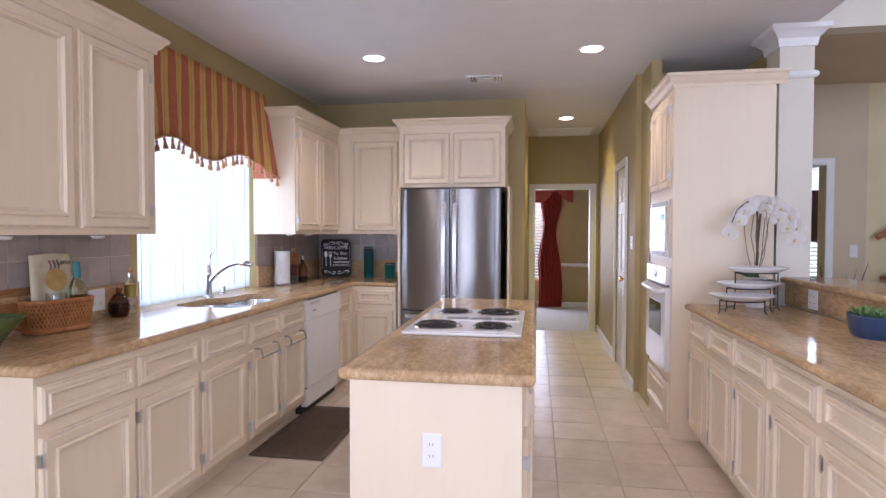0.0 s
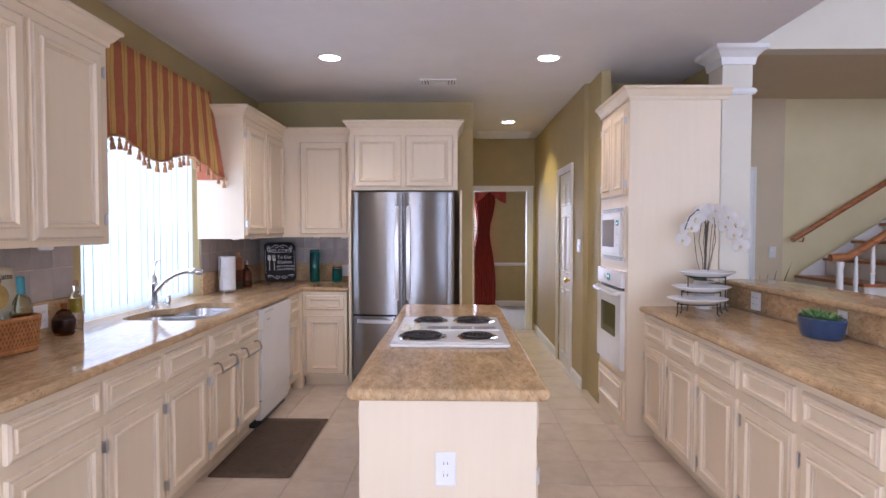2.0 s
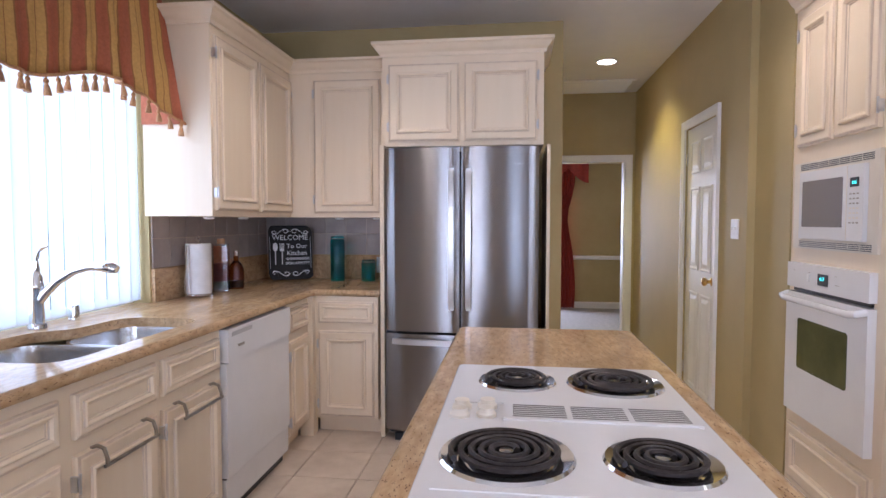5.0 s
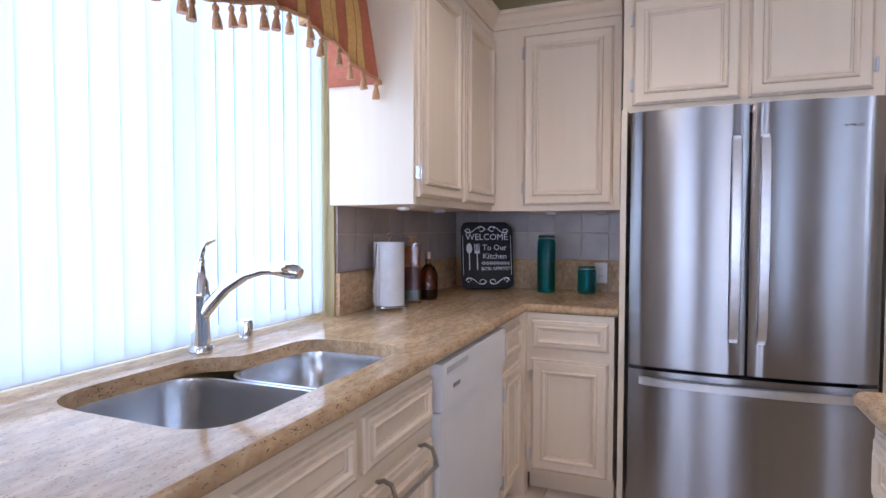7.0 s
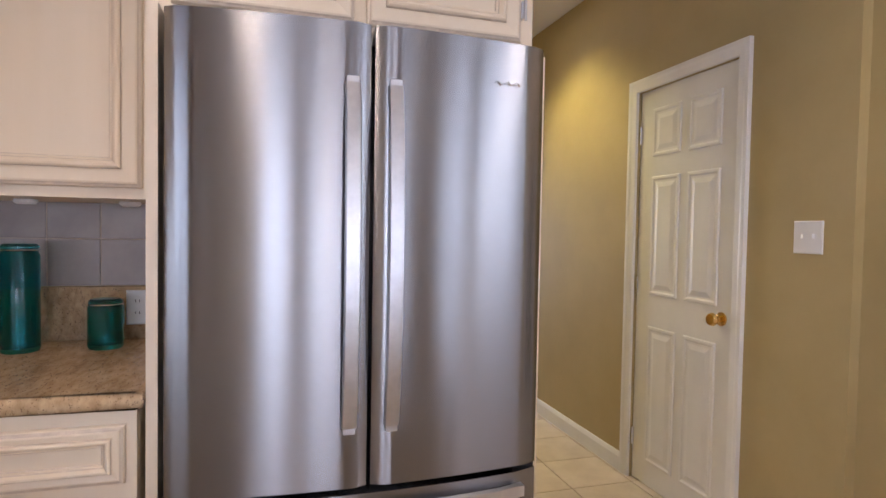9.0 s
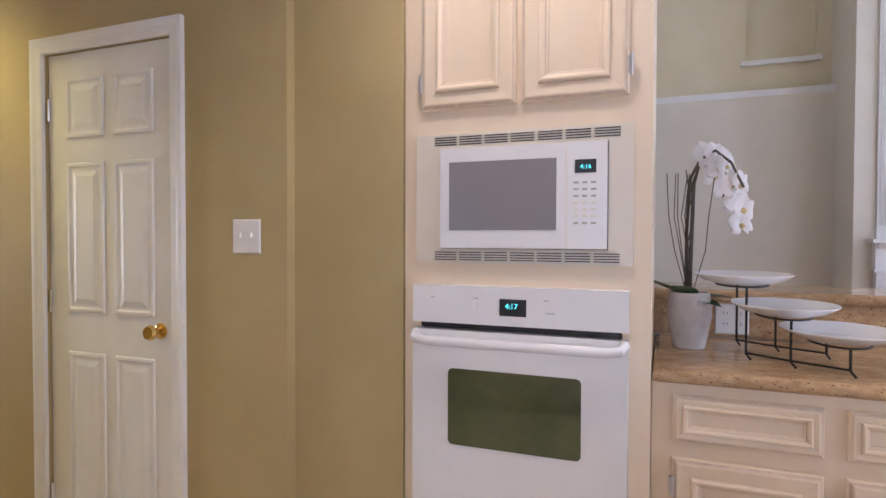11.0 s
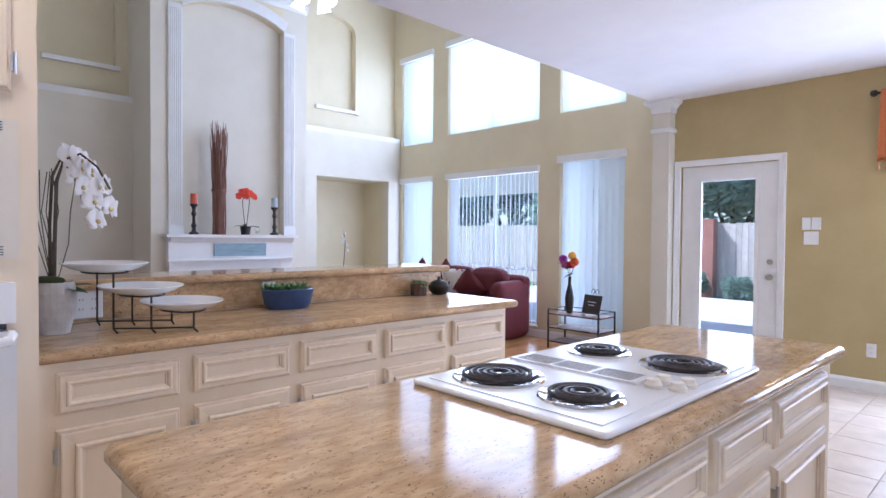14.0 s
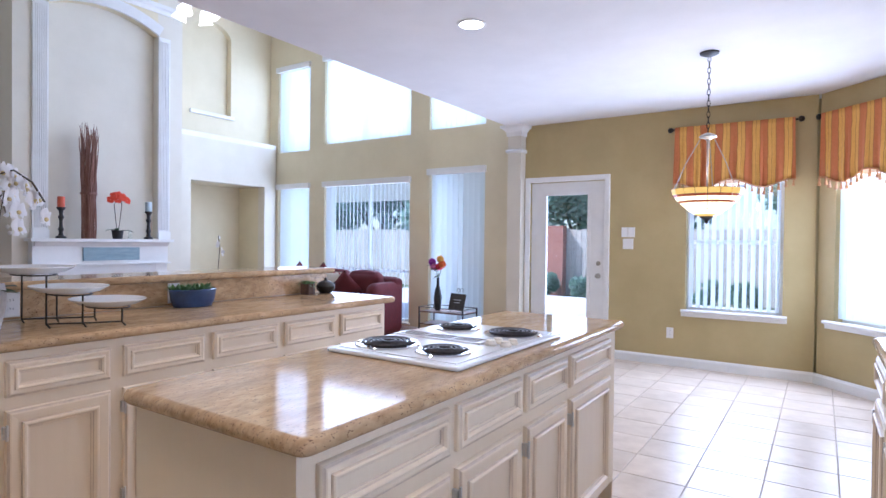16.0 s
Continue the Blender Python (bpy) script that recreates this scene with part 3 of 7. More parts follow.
def towel_bar(x, w, z, parent):
    bm = bmesh.new()
    for s in (x, x + w):
        tube([(s, -0.008, z), (s, -0.028, z + 0.008), (s, -0.050, z), (s, -0.060, z - 0.03), (s, -0.060, z - 0.052)], 0.0065, 6, bm)
    tube([(x - 0.012, -0.060, z - 0.05), (x + w + 0.012, -0.060, z - 0.05)], 0.006, 8, bm)
    part("towel_bar", bm, M_NICKEL, parent, "aged bronze over-door towel bar", smooth=True)


def base_unit(w, m, label, depth=0.60, top=0.875, toe=0.10, doors=1, drawer=True, hinge_side=0, towel=False, group="base cabinets", low=False, stile=(0.022, 0.022)):
    """A base cabinet unit: its front faces -y, its left lower front corner is the origin."""
    t = thing("base_cabinet", label, "cabinet", m, group)
    part("body", box(0, w, 0, depth, toe, 0.60 if low else top), M_CAB, t)
    part("toe_kick", box(0, w, 0.07, depth, 0, toe), M_CAB, t)
    if low:
        part("front_rail", box(0, w, 0, 0.02, 0.60, top), M_CAB, t)
    g = stile[0]
    dw = (w - g - stile[1] - (doors - 1) * 0.012) / doors
    ztop = top - 0.035
    for k in range(doors):
        x = g + k * (dw + 0.012)
        if drawer:
            door_panel("drawer_front", dw, 0.135, x, ztop - 0.135, t, slim=True)
        hgt = (ztop - 0.135 - 0.048 if drawer else ztop) - toe - 0.02
        d = door_panel("door", dw, hgt, x, toe + 0.02, t)
        hx = -0.003 if (hinge_side + k) % 2 == 0 else dw + 0.003
        for z in (0.08, hgt - 0.08):
            hinge(hx, z, d)
        if towel:
            towel_bar(dw * 0.18, dw * 0.62, hgt, d)
    return t


CROWN = [(0, 0), (0.012, 0), (0.014, 0.02), (0.03, 0.035), (0.045, 0.06), (0.058, 0.068), (0.058, 0.085), (0, 0.085)]


def wall_unit(w, z0, z1, m, label, depth=0.35, doors=2, d0=0.02, group="wall cabinets", hinges=True, hinge_first=0):
    t = thing("wall_cabinet", label, "cabinet", m, group)
    part("body", box(0, w, 0, depth, z0, z1), M_CAB, t, bevel=0.002)
    dw = (w - 2 * d0 - (doors - 1) * 0.03) / doors
    for k in range(doors):
        d = door_panel("door", dw, z1 - z0 - 0.075, d0 + k * (dw + 0.03), z0 + 0.028, t)
        if hinges:
            hx = -0.003 if (k + hinge_first) % 2 == 0 else dw + 0.003
            for z in (0.09, z1 - z0 - 0.165):
                hinge(hx, z, d)
    return t


XF = -1.265                             # left run's face
ys = [1.98, 2.48, 2.956, 3.45, 3.87, 4.312]
LEFT_STILES = [(0.015, 0.011), (0.010, 0.019), (0.019, 0.03), (0.025, 0.017), (0.018, 0.022)]
for i, (a, b) in enumerate(zip(ys, ys[1:])):
    base_unit(b - a, pose(XF, a, 0, 0, 0, 90), "cream pickled-wood cabinet with towel bar over its door" if i > 2 else "cream pickled-wood base cabinet with moulded drawer and door",
              hinge_side=0, towel=i > 2, low=i > 2, stile=LEFT_STILES[i])
base_unit(0.355, pose(XF, 5.02, 0, 0, 0, 90), "narrow cream base cabinet beside the dishwasher", hinge_side=0)
base_unit(0.40, pose(-1.235, 5.43, 0), "cream corner base cabinet beside the refrigerator", depth=0.69, hinge_side=0)
tagged(part("corner_post", box(-1.32, -1.2355, 5.3755, 5.46, 0.0, 0.874), M_CAB), "cream corner post between the base cabinets", "cabinet trim")
YP = [1.985, 2.452, 2.898, 3.346, 3.785, 4.243]
PEN_STILES = [(0.026, 0.037), (0.026, 0.026), (0.025, 0.026), (0.027, 0.025), (0.057, 0.026)]
XP = 1.465
for i, (a, b) in enumerate(zip(YP, YP[1:])):
    base_unit(b - a, pose(XP, b, 0, 0, 0, -90), "cream pickled-wood peninsula cabinet with moulded drawer and door", depth=0.60, hinge_side=0, stile=PEN_STILES[i])

# island: units on both long sides round one core, with a plain end panel
IX0, IX1, IY0, IY1 = -0.222, 0.460, 2.13, 4.285
yi = [2.165, 2.815, 3.238, 3.692, 4.248]
for a, b in zip(yi, yi[1:]):
    wide = 0.10 if a == yi[0] else 0.02
    base_unit(b - a, pose(IX0 + 0.045, b, 0, 0, 0, -90), "cream island cabinet under the cooktop counter", depth=0.27, group="island cabinets", stile=(0.04 if b == yi[-1] else 0.02, wide))
    base_unit(b - a, pose(IX1 - 0.045, a, 0, 0, 0, 90), "cream island cabinet under the cooktop counter", depth=0.27, group="island cabinets", stile=(wide, 0.02))
isl = thing("island_end_panel", "plain cream painted end panel of the kitchen island", "panel")
part("panel", box(IX0 + 0.045, IX1 - 0.045, IY0 + 0.022, IY0 + 0.035, 0, 0.875), M_CAB, isl)
isl2 = thing("island_end_panel", "plain cream painted end panel of the kitchen island", "panel")
part("panel", box(IX0 + 0.045, IX1 - 0.045, 4.2482, 4.261, 0, 0.875), M_CAB, isl2)
tagged(part("island_countertop", slab(round_poly([(IX0, IY0), (IX1, IY0), (IX1, IY1), (IX0, IY1)], 0.035), 0.875, 0.915, 0.019), M_GRANITE, smooth=True),
       "polished beige granite island top with rounded edge", "countertop")

# left counter with the sink's cut-out
SINK = round_poly([(-1.335, 3.51), (-1.335, 4.31), (-1.70, 4.32), (-1.715, 4.02), (-1.82, 3.95), (-1.83, 3.52)], [0.12, 0.10, 0.10, 0.05, 0.07, 0.14], 7)
tagged(part("countertop", slab(round_poly([(-1.23, 1.955), (-1.23, 5.405), (-0.815, 5.405), (-0.815, YB), (XL, YB), (XL - 0.10, YB), (XL - 0.10, 4.72), (XL - 0.10, 3.31), (XL - 0.004, 3.30), (XL - 0.004, 1.955)],
                                   [0.05, 0.02, 0.004, 0, 0, 0, 0, 0, 0, 0.0]), 0.875, 0.915, 0.019, SINK), M_GRANITE, smooth=True),
       "polished beige granite counter with an undermount sink", "countertop")
tagged(part("peninsula_countertop", slab(round_poly([(1.425, 1.895), (2.085, 1.895), (2.085, 4.243), (1.425, 4.243)], [0.04, 0.0, 0, 0]), 0.875, 0.915, 0.019), M_GRANITE, smooth=True),
       "polished beige granite peninsula counter", "countertop")
struct("wall_bar", box(2.105, 2.24, 1.92, 4.37, 0, 1.052), M_PALE, "low wall behind the peninsula")
tagged(part("peninsula_backsplash", box(2.086, 2.104, 1.92, 4.37, 0.916, 1.050), M_GRANITE), "beige granite backsplash below the raised bar", "backsplash")
tagged(part("bar_top", slab(round_poly([(2.05, 1.86), (2.44, 1.86), (2.44, 4.37), (2.05, 4.37)], 0.02), 1.053, 1.093, 0.018), M_GRANITE, smooth=True),
       "raised beige granite bar top", "countertop")
for nm, bx in (("counter_splash", (XL, XL + 0.02, 4.745, 6.10, 0.916, 1.09)), ("counter_splash", (XL, XL + 0.02, 1.99, 3.29, 0.916, 1.09)), ("counter_splash", (XL + 0.021, -0.80, YB - 0.02, YB, 0.916, 1.09))):
    tagged(part(nm, box(*bx), M_GRANITE), "low beige granite splash along the wall", "backsplash")

# sink bowls, faucet
sink = thing("sink", "double-bowl satin steel undermount sink", "sink")


def bowl(outline, depth, name):
    bm = bmesh.new()
    rings = []
    for ins, z in ((-0.012, 0.874), (0, 0.874), (0.004, 0.85), (0.012, 0.874 - depth * 0.8), (0.035, 0.874 - depth * 0.97), (0.07, 0.874 - depth)):
        rings.append([bm.verts.new((x, y, z)) for x, y in inset_poly(outline, ins)])
    c = len(outline)
    for a, b in zip(rings, rings[1:]):
        for i in range(c):
            bm.faces.new((a[i], b[i], b[(i + 1) % c], a[(i + 1) % c]))
    bm.faces.new(rings[-1][::-1])
    bmesh.ops.recalc_face_normals(bm, faces=bm.faces)
    for f in bm.faces:
        f.normal_flip()
    return part(name, bm, M_SINK, sink, smooth=True)


bowl(round_poly([(-1.33, 3.505), (-1.33, 3.92), (-1.835, 3.92), (-1.835, 3.505)], 0.12, 7), 0.21, "large_bowl")
bowl(round_poly([(-1.33, 3.95), (-1.33, 4.325), (-1.715, 4.325), (-1.715, 3.95)], 0.10, 7), 0.16, "small_bowl")
for x, y, z in ((-1.58, 3.70, 0.666), (-1.52, 4.14, 0.716)):
    part("drain", lathe([(0.045, 0), (0.042, 0.004), (0.03, 0.002), (0, 0.001)], 20, at=(x, y, z)), M_CHROME, sink)
fau = thing("faucet", "chrome pull-out faucet with a lever on top, water off", "faucet", pose(-1.86, 4.015, 0.916) @ Matrix.Diagonal((1.1, 1.1, 1.02, 1)))
part("base", lathe([(0.03, 0), (0.03, 0.012), (0.026, 0.02), (0.024, 0.02), (0.024, 0.15), (0.026, 0.155), (0.026, 0.17), (0.024, 0.175), (0.023, 0.20), (0.012, 0.225), (0, 0.23)]), M_CHROME, fau, smooth=True)
arc = [(0.005, 0, 0.10), (0.03, 0.004, 0.135), (0.075, 0.012, 0.185), (0.13, 0.02, 0.222), (0.18, 0.027, 0.238), (0.215, 0.032, 0.240)]
part("spout", tube(arc, [0.017, 0.018, 0.017, 0.016, 0.016, 0.017], 12), M_CHROME, fau, smooth=True)
part("spray_head", tube([(0.212, 0.032, 0.240), (0.235, 0.035, 0.240), (0.27, 0.04, 0.233), (0.285, 0.042, 0.228)], [0.018, 0.022, 0.021, 0.015], 12), M_CHROME, fau, smooth=True)
part("lever", tube([(0, 0, 0.215), (0.002, 0, 0.25), (0.012, 0.002, 0.29), (0.025, 0.004, 0.312), (0.045, 0.006, 0.318)], [0.015, 0.010, 0.007, 0.008, 0.004], 8), M_CHROME, fau, smooth=True)
soap = thing("soap_dispenser", "small chrome air gap cap beside the faucet", "sink fitting", pose(-1.86, 4.205, 0.916))
part("cap", lathe([(0.021, 0), (0.021, 0.055), (0.018, 0.065), (0, 0.066)]), M_CHROME, soap, smooth=True)

# wall cabinets
wall_unit(1.06, 1.37, 2.315, pose(-1.535, 1.95, 0, 0, 0, 90), "cream wall cabinet with two moulded doors beside the window", depth=0.332, d0=0.06, hinge_first=0)
wall_unit(1.02, 1.365, 2.315, pose(-1.50, 4.70, 0, 0, 0, 90), "cream wall cabinet with two moulded doors in the corner", depth=0.365, hinge_first=0)
wall_unit(0.52, 1.365, 2.315, pose(-1.36, 5.70, 0), "cream wall cabinet with one moulded door by the refrigerator", depth=0.41, doors=1, d0=0.035)
part("corner_filler", box(-1.499, -1.361, 5.701, 5.75, 1.365, 2.315), M_CAB, None)
tagged(bpy.data.objects["corner_filler"], "cream filler strip between wall cabinets", "cabinet trim")
tagged(part("cabinet_crown", sweep(CROWN, [(-1.86, 4.70, 2.315), (-1.50, 4.70, 2.315), (-1.50, 5.70, 2.315), (-0.84, 5.70, 2.315)]), M_CAB), "cream crown moulding on the wall cabinets", "moulding")
tagged(part("cabinet_crown", sweep(CROWN, [(-1.535, 1.95, 2.315), (-1.535, 3.01, 2.315), (-1.86, 3.01, 2.315)]), M_CAB), "cream crown moulding on the wall cabinet", "moulding")
# refrigerator surround
wall_unit(0.985, 1.80, 2.345, pose(-0.815, 5.50, 0), "cream cabinet over the refrigerator, two square doors", depth=0.62, d0=0.04, hinge_first=0)
tagged(part("cabinet_crown", sweep(CROWN, [(-0.815, 6.1, 2.345), (-0.815, 5.50, 2.345), (0.17, 5.50, 2.345), (0.17, 6.1, 2.345)]), M_CAB), "cream crown moulding over the refrigerator cabinet", "moulding")
tagged(part("refrigerator_side_panel", box(-0.815, -0.790, 5.42, 6.11, 0, 1.80), M_CAB), "cream panel between counter and refrigerator", "panel")
tagged(part("refrigerator_side_panel", box(0.192, 0.212, 5.50, 6.11, 0, 1.80), M_CAB), "cream panel beside the refrigerator", "panel")

# refrigerator
fr = thing("refrigerator", "stainless steel french-door refrigerator with bottom freezer drawer", "refrigerator", pose(-0.768, 5.350, 0))
FW = 0.908
part("case", box(0.004, FW - 0.004, 0.075, 0.70, 0.04, 1.755), M_BLACK, fr)


def bowed(x0, x1, z0, z1, bulge=0.034, n=14):
    """A door whose face bows gently outwards across the whole width."""
    bm = bmesh.new()
    cols = []
    for i in range(n + 1):
        x = x0 + (x1 - x0) * i / n
        e = min(i, n - i)
        y = -bulge * (1 - ((x - FW / 2) / (FW / 2)) ** 2) + (0.012 if e == 0 else 0.0)
        cols.append([bm.verts.new((x, y, z0)), bm.verts.new((x, y, z1)), bm.verts.new((x, 0.062, z1)), bm.verts.new((x, 0.062, z0))])
    for a, b in zip(cols, cols[1:]):
        for k in range(4):
            bm.faces.new((a[k], b[k], b[(k + 1) % 4], a[(k + 1) % 4]))
    bm.faces.new(cols[0])
    bm.faces.new(cols[-1][::-1])
    bmesh.ops.recalc_face_normals(bm, faces=bm.faces)
    return bm


d1 = part("door", bowed(0.0, FW / 2 - 0.005, 0.682, 1.772), M_STEEL, fr, smooth=True)
d2 = part("door", bowed(FW / 2 + 0.005, FW, 0.682, 1.772), M_STEEL, fr, smooth=True)
d3 = part("freezer_drawer", bowed(0.0, FW, 0.075, 0.666), M_STEEL, fr, smooth=True)


def bar_handle(p, q, parent, horizontal=False):
    bm = bmesh.new()
    n = 12
    rows = []
    P0, Q0 = Vector(p), Vector(q)
    for i in range(n + 1):
        t = i / n
        c = P0.lerp(Q0, t)
        out = 0.022 + 0.034 * math.sin(math.pi * t) ** 0.6
        h = 0.019
        s = Vector((0, 0, h)) if horizontal else Vector((h, 0, 0))
        rows.append([bm.verts.new(c + s + Vector((0, -out + 0.012, 0))), bm.verts.new(c - s + Vector((0, -out + 0.012, 0))),
                     bm.verts.new(c - s * 0.8 + Vector((0, -out, 0))), bm.verts.new(c + s * 0.8 + Vector((0, -out, 0)))])
    for a, b in zip(rows, rows[1:]):
        for k in range(4):
            bm.faces.new((a[k], b[k], b[(k + 1) % 4], a[(k + 1) % 4]))
    bm.faces.new(rows[0])
    bm.faces.new(rows[-1][::-1])
    for e in (P0, Q0):
        box(e.x - 0.014, e.x + 0.014, P0.y - 0.020, P0.y + 0.014, e.z - 0.014, e.z + 0.014, bm)
    bmesh.ops.recalc_face_normals(bm, faces=bm.faces)
    part("handle", bm, M_HANDLE, parent, "curved steel bar handle", smooth=True)


bar_handle((FW / 2 - 0.05, -0.030, 0.83), (FW / 2 - 0.05, -0.030, 1.630), d1)
bar_handle((FW / 2 + 0.05, -0.030, 0.83), (FW / 2 + 0.05, -0.030, 1.630), d2)
bar_handle((0.06, -0.008, 0.622), (FW - 0.06, -0.008, 0.622), d3, True)
lg = bmesh.new()
for x in (0.0, 0.028, 0.052):
    tube([(FW - 0.15 + x, -0.020, 1.665), (FW - 0.14 + x, -0.019, 1.672), (FW - 0.13 + x, -0.0175, 1.662)], 0.0018, 5, lg)
part("badge", lg, M_CHROME, d2)
for x in (0.05, FW - 0.09):
    part("foot", box(x, x + 0.05, 0.03, 0.10, 0, 0.045), M_BLACK, fr)
part("grille", box(0.01, FW - 0.01, 0.085, 0.10, 0.03, 0.075), M_BLACK, fr)
for x in (0.0, FW - 0.06):
    part("hinge_cap", box(x, x + 0.06, 0.02, 0.10, 0.667, 0.681), M_BLACK, fr)

# dishwasher
dwt = thing("dishwasher", "white built-in dishwasher, closed", "dishwasher", pose(-1.262, 4.324, 0, 0, 0, 90) @ Matrix.Diagonal((1.13, 1, 1, 1)))
part("door", box(0, 0.61, -0.022, 0.02, 0.205, 0.715), M_WHITE, dwt, bevel=0.004)
cp = part("control_panel", box(0, 0.61, -0.032, 0.02, 0.72, 0.866), M_WHITE, dwt, bevel=0.006)
part("vent_slots", box(0.03, 0.20, -0.0345, -0.03, 0.832, 0.85), surface("pale_grey_plastic", (0.45, 0.44, 0.43), (0.5, 0.49, 0.48), 20, 0.5), cp)
part("badge", box(0.08, 0.13, -0.0345, -0.03, 0.775, 0.787), M_NICKEL, cp)
part("kick_plate", box(0, 0.61, -0.012, 0.03, 0.06, 0.195), M_WHITE, dwt, bevel=0.003)
part("seam", box(0.003, 0.607, -0.008, 0.015, 0.196, 0.204), M_BLACK, dwt)
part("tub", box(0.004, 0.606, 0.021, 0.58, 0.0, 0.86), M_BLACK, dwt)

# oven tower
def rounded_plate(x0, x1, y0, y1, z0, z1, r):
    """A flat plate facing -y with rounded corners."""
    bm = bmesh.new()
    pts = []
    for cx, cz, a0 in ((x1 - r, z1 - r, 0), (x0 + r, z1 - r, 90), (x0 + r, z0 + r, 180), (x1 - r, z0 + r, 270)):
        for k in range(6):
            a = radians(a0 + 18 * k)
            pts.append((cx + r * math.cos(a), cz + r * math.sin(a)))
    front = [bm.verts.new((x, y0, z)) for x, z in pts]
    back = [bm.verts.new((x, y1, z)) for x, z in pts]
    bm.faces.new(front)
    bm.faces.new(back[::-1])
    n = len(pts)
    for k in range(n):
        bm.faces.new((front[k], back[k], back[(k + 1) % n], front[(k + 1) % n]))
    bmesh.ops.recalc_face_normals(bm, faces=bm.faces)
    return bm


TX, TY0, TY1 = 1.345, 4.245, 4.985
tw = thing("oven_cabinet", "tall cream pickled-wood cabinet that holds microwave and oven", "cabinet", pose(TX, TY1, 0, 0, 0, -90))
TW = TY1 - TY0
part("body", wall("", "y", 0, 0.62, 0, TW, 0.0, 2.335, M_CAB, [(0.06, TW - 0.075, 0.45, 1.10), (0.07, TW - 0.075, 1.25, 1.59)], bm=bmesh.new()), M_CAB, tw)
part("back", box(0.05, TW - 0.065, 0.40, 0.61, 0.42, 1.60), M_BLACK, tw)
dwd = (TW - 0.124 - 0.016) / 2
for k in range(2):
    d = door_panel("door", dwd, 0.60, 0.062 + k * (dwd + 0.016), 1.685, tw)
    for z in (0.08, 0.52):
        hinge(-0.003 if k == 0 else dwd + 0.003, z, d)
door_panel("lower_drawer_front", TW - 0.08, 0.27, 0.04, 0.10, tw)
tagged(part("cabinet_crown", sweep(CROWN, [(1.36, TY1, 2.335), (TX, TY1, 2.335), (TX, TY0, 2.335), (2.02, TY0, 2.335)][1:]), M_CAB), "cream crown moulding on the oven cabinet", "moulding")
mwv = thing("microwave", "white built-in microwave with ivory trim frame", "microwave", pose(TX, TY1, 0, 0, 0, -90))
MX0, MX1, MZ0, MZ1 = 0.045, TW - 0.047, 1.213, 1.608
bm = wall("", "y", -0.012, 0.02, MX0, MX1, MZ0, MZ1, M_IVORY, [(MX0 + 0.083, MX1 - 0.067, MZ0 + 0.043, MZ1 - 0.045)], bm=bmesh.new())
tf = part("trim_frame", bm, M_IVORY, mwv, "ivory vented trim frame")
for zz in (MZ0 + 0.022, MZ1 - 0.022):
    for k in range(7):
        vb = bmesh.new()
        for s in range(4):
            x0 = MX0 + 0.062 + k * 0.080
            box(x0, x0 + 0.07, -0.014, -0.010, zz - 0.013 + s * 0.0075, zz - 0.0103 + s * 0.0075, vb)
        part("vent_slot", vb, M_BLACK, tf)
mb = part("front", box(MX0 + 0.085, MX1 - 0.069, -0.028, 0.02, MZ0 + 0.046, MZ1 - 0.048), M_WHITE, mwv, bevel=0.006)
mx0, mx1 = MX0 + 0.085, MX1 - 0.069
part("window", box(mx0 + 0.030, mx1 - 0.140, -0.030, -0.026, MZ0 + 0.10, MZ1 - 0.09), M_MWGLASS, mwv, "grey microwave window")
part("door_seam", box(mx1 - 0.112, mx1 - 0.110, -0.0295, -0.02, MZ0 + 0.05, MZ1 - 0.05), M_IVORY, mwv)
part("display", box(mx1 - 0.088, mx1 - 0.030, -0.0300, -0.026, MZ1 - 0.135, MZ1 - 0.098), M_BLACK, mwv)
tb = text_bm("4:16", 0.018)
o = part("clock_digits", tb, glowing("teal_digits", (0.1, 0.75, 0.7), 1.2), mwv)
o.location = (mx1 - 0.058, -0.0312, MZ1 - 0.124)
for r in range(7):
    for c in range(3):
        part("button", box(mx1 - 0.092 + c * 0.024, mx1 - 0.078 + c * 0.024, -0.0292, -0.027, MZ1 - 0.165 - r * 0.019, MZ1 - 0.159 - r * 0.019), M_IVORY if 2 < r < 6 else M_NICKEL, mwv)
ov = thing("wall_oven", "white built-in wall oven, door shut", "oven", pose(TX, TY1, 0, 0, 0, -90))
OX0, OX1 = 0.040, TW - 0.057
part("control_panel", box(OX0, OX1, -0.030, 0.02, 1.030, 1.145), M_WHITE, ov, bevel=0.005)
part("display", box(OX0 + 0.28, OX0 + 0.36, -0.0325, -0.028, 1.06, 1.11), M_BLACK, ov)
o = part("clock_digits", text_bm("4:17", 0.022), bpy.data.materials["teal_digits"], ov)
o.location = (OX0 + 0.316, -0.0335, 1.082)
part("lamp_switch", box(OX0 + 0.195, OX0 + 0.212, -0.036, -0.028, 1.07, 1.10), M_PLASTIC, ov, bevel=0.002)
for x in (0.06, 0.20, 0.275, 0.28, 0.41, 0.415, 0.43):
    part("label_mark", box(OX0 + x, OX0 + x + 0.014, -0.0308, -0.029, 1.108 if x in (0.06, 0.20, 0.28, 0.41) else 1.072, 1.1105 if x in (0.06, 0.20, 0.28, 0.41) else 1.0745), M_NICKEL, ov)
part("gap", box(OX0 + 0.02, OX1 - 0.02, -0.008, 0.01, 1.012, 1.029), M_BLACK, ov)
od = part("door", box(OX0, OX1, -0.032, 0.02, 0.44, 1.008), M_WHITE, ov, bevel=0.008)
part("window", rounded_plate(OX0 + 0.119, OX1 - 0.125, -0.0345, -0.028, 0.66, 0.893, 0.016), M_DARKGLASS, od, "dark oven window")
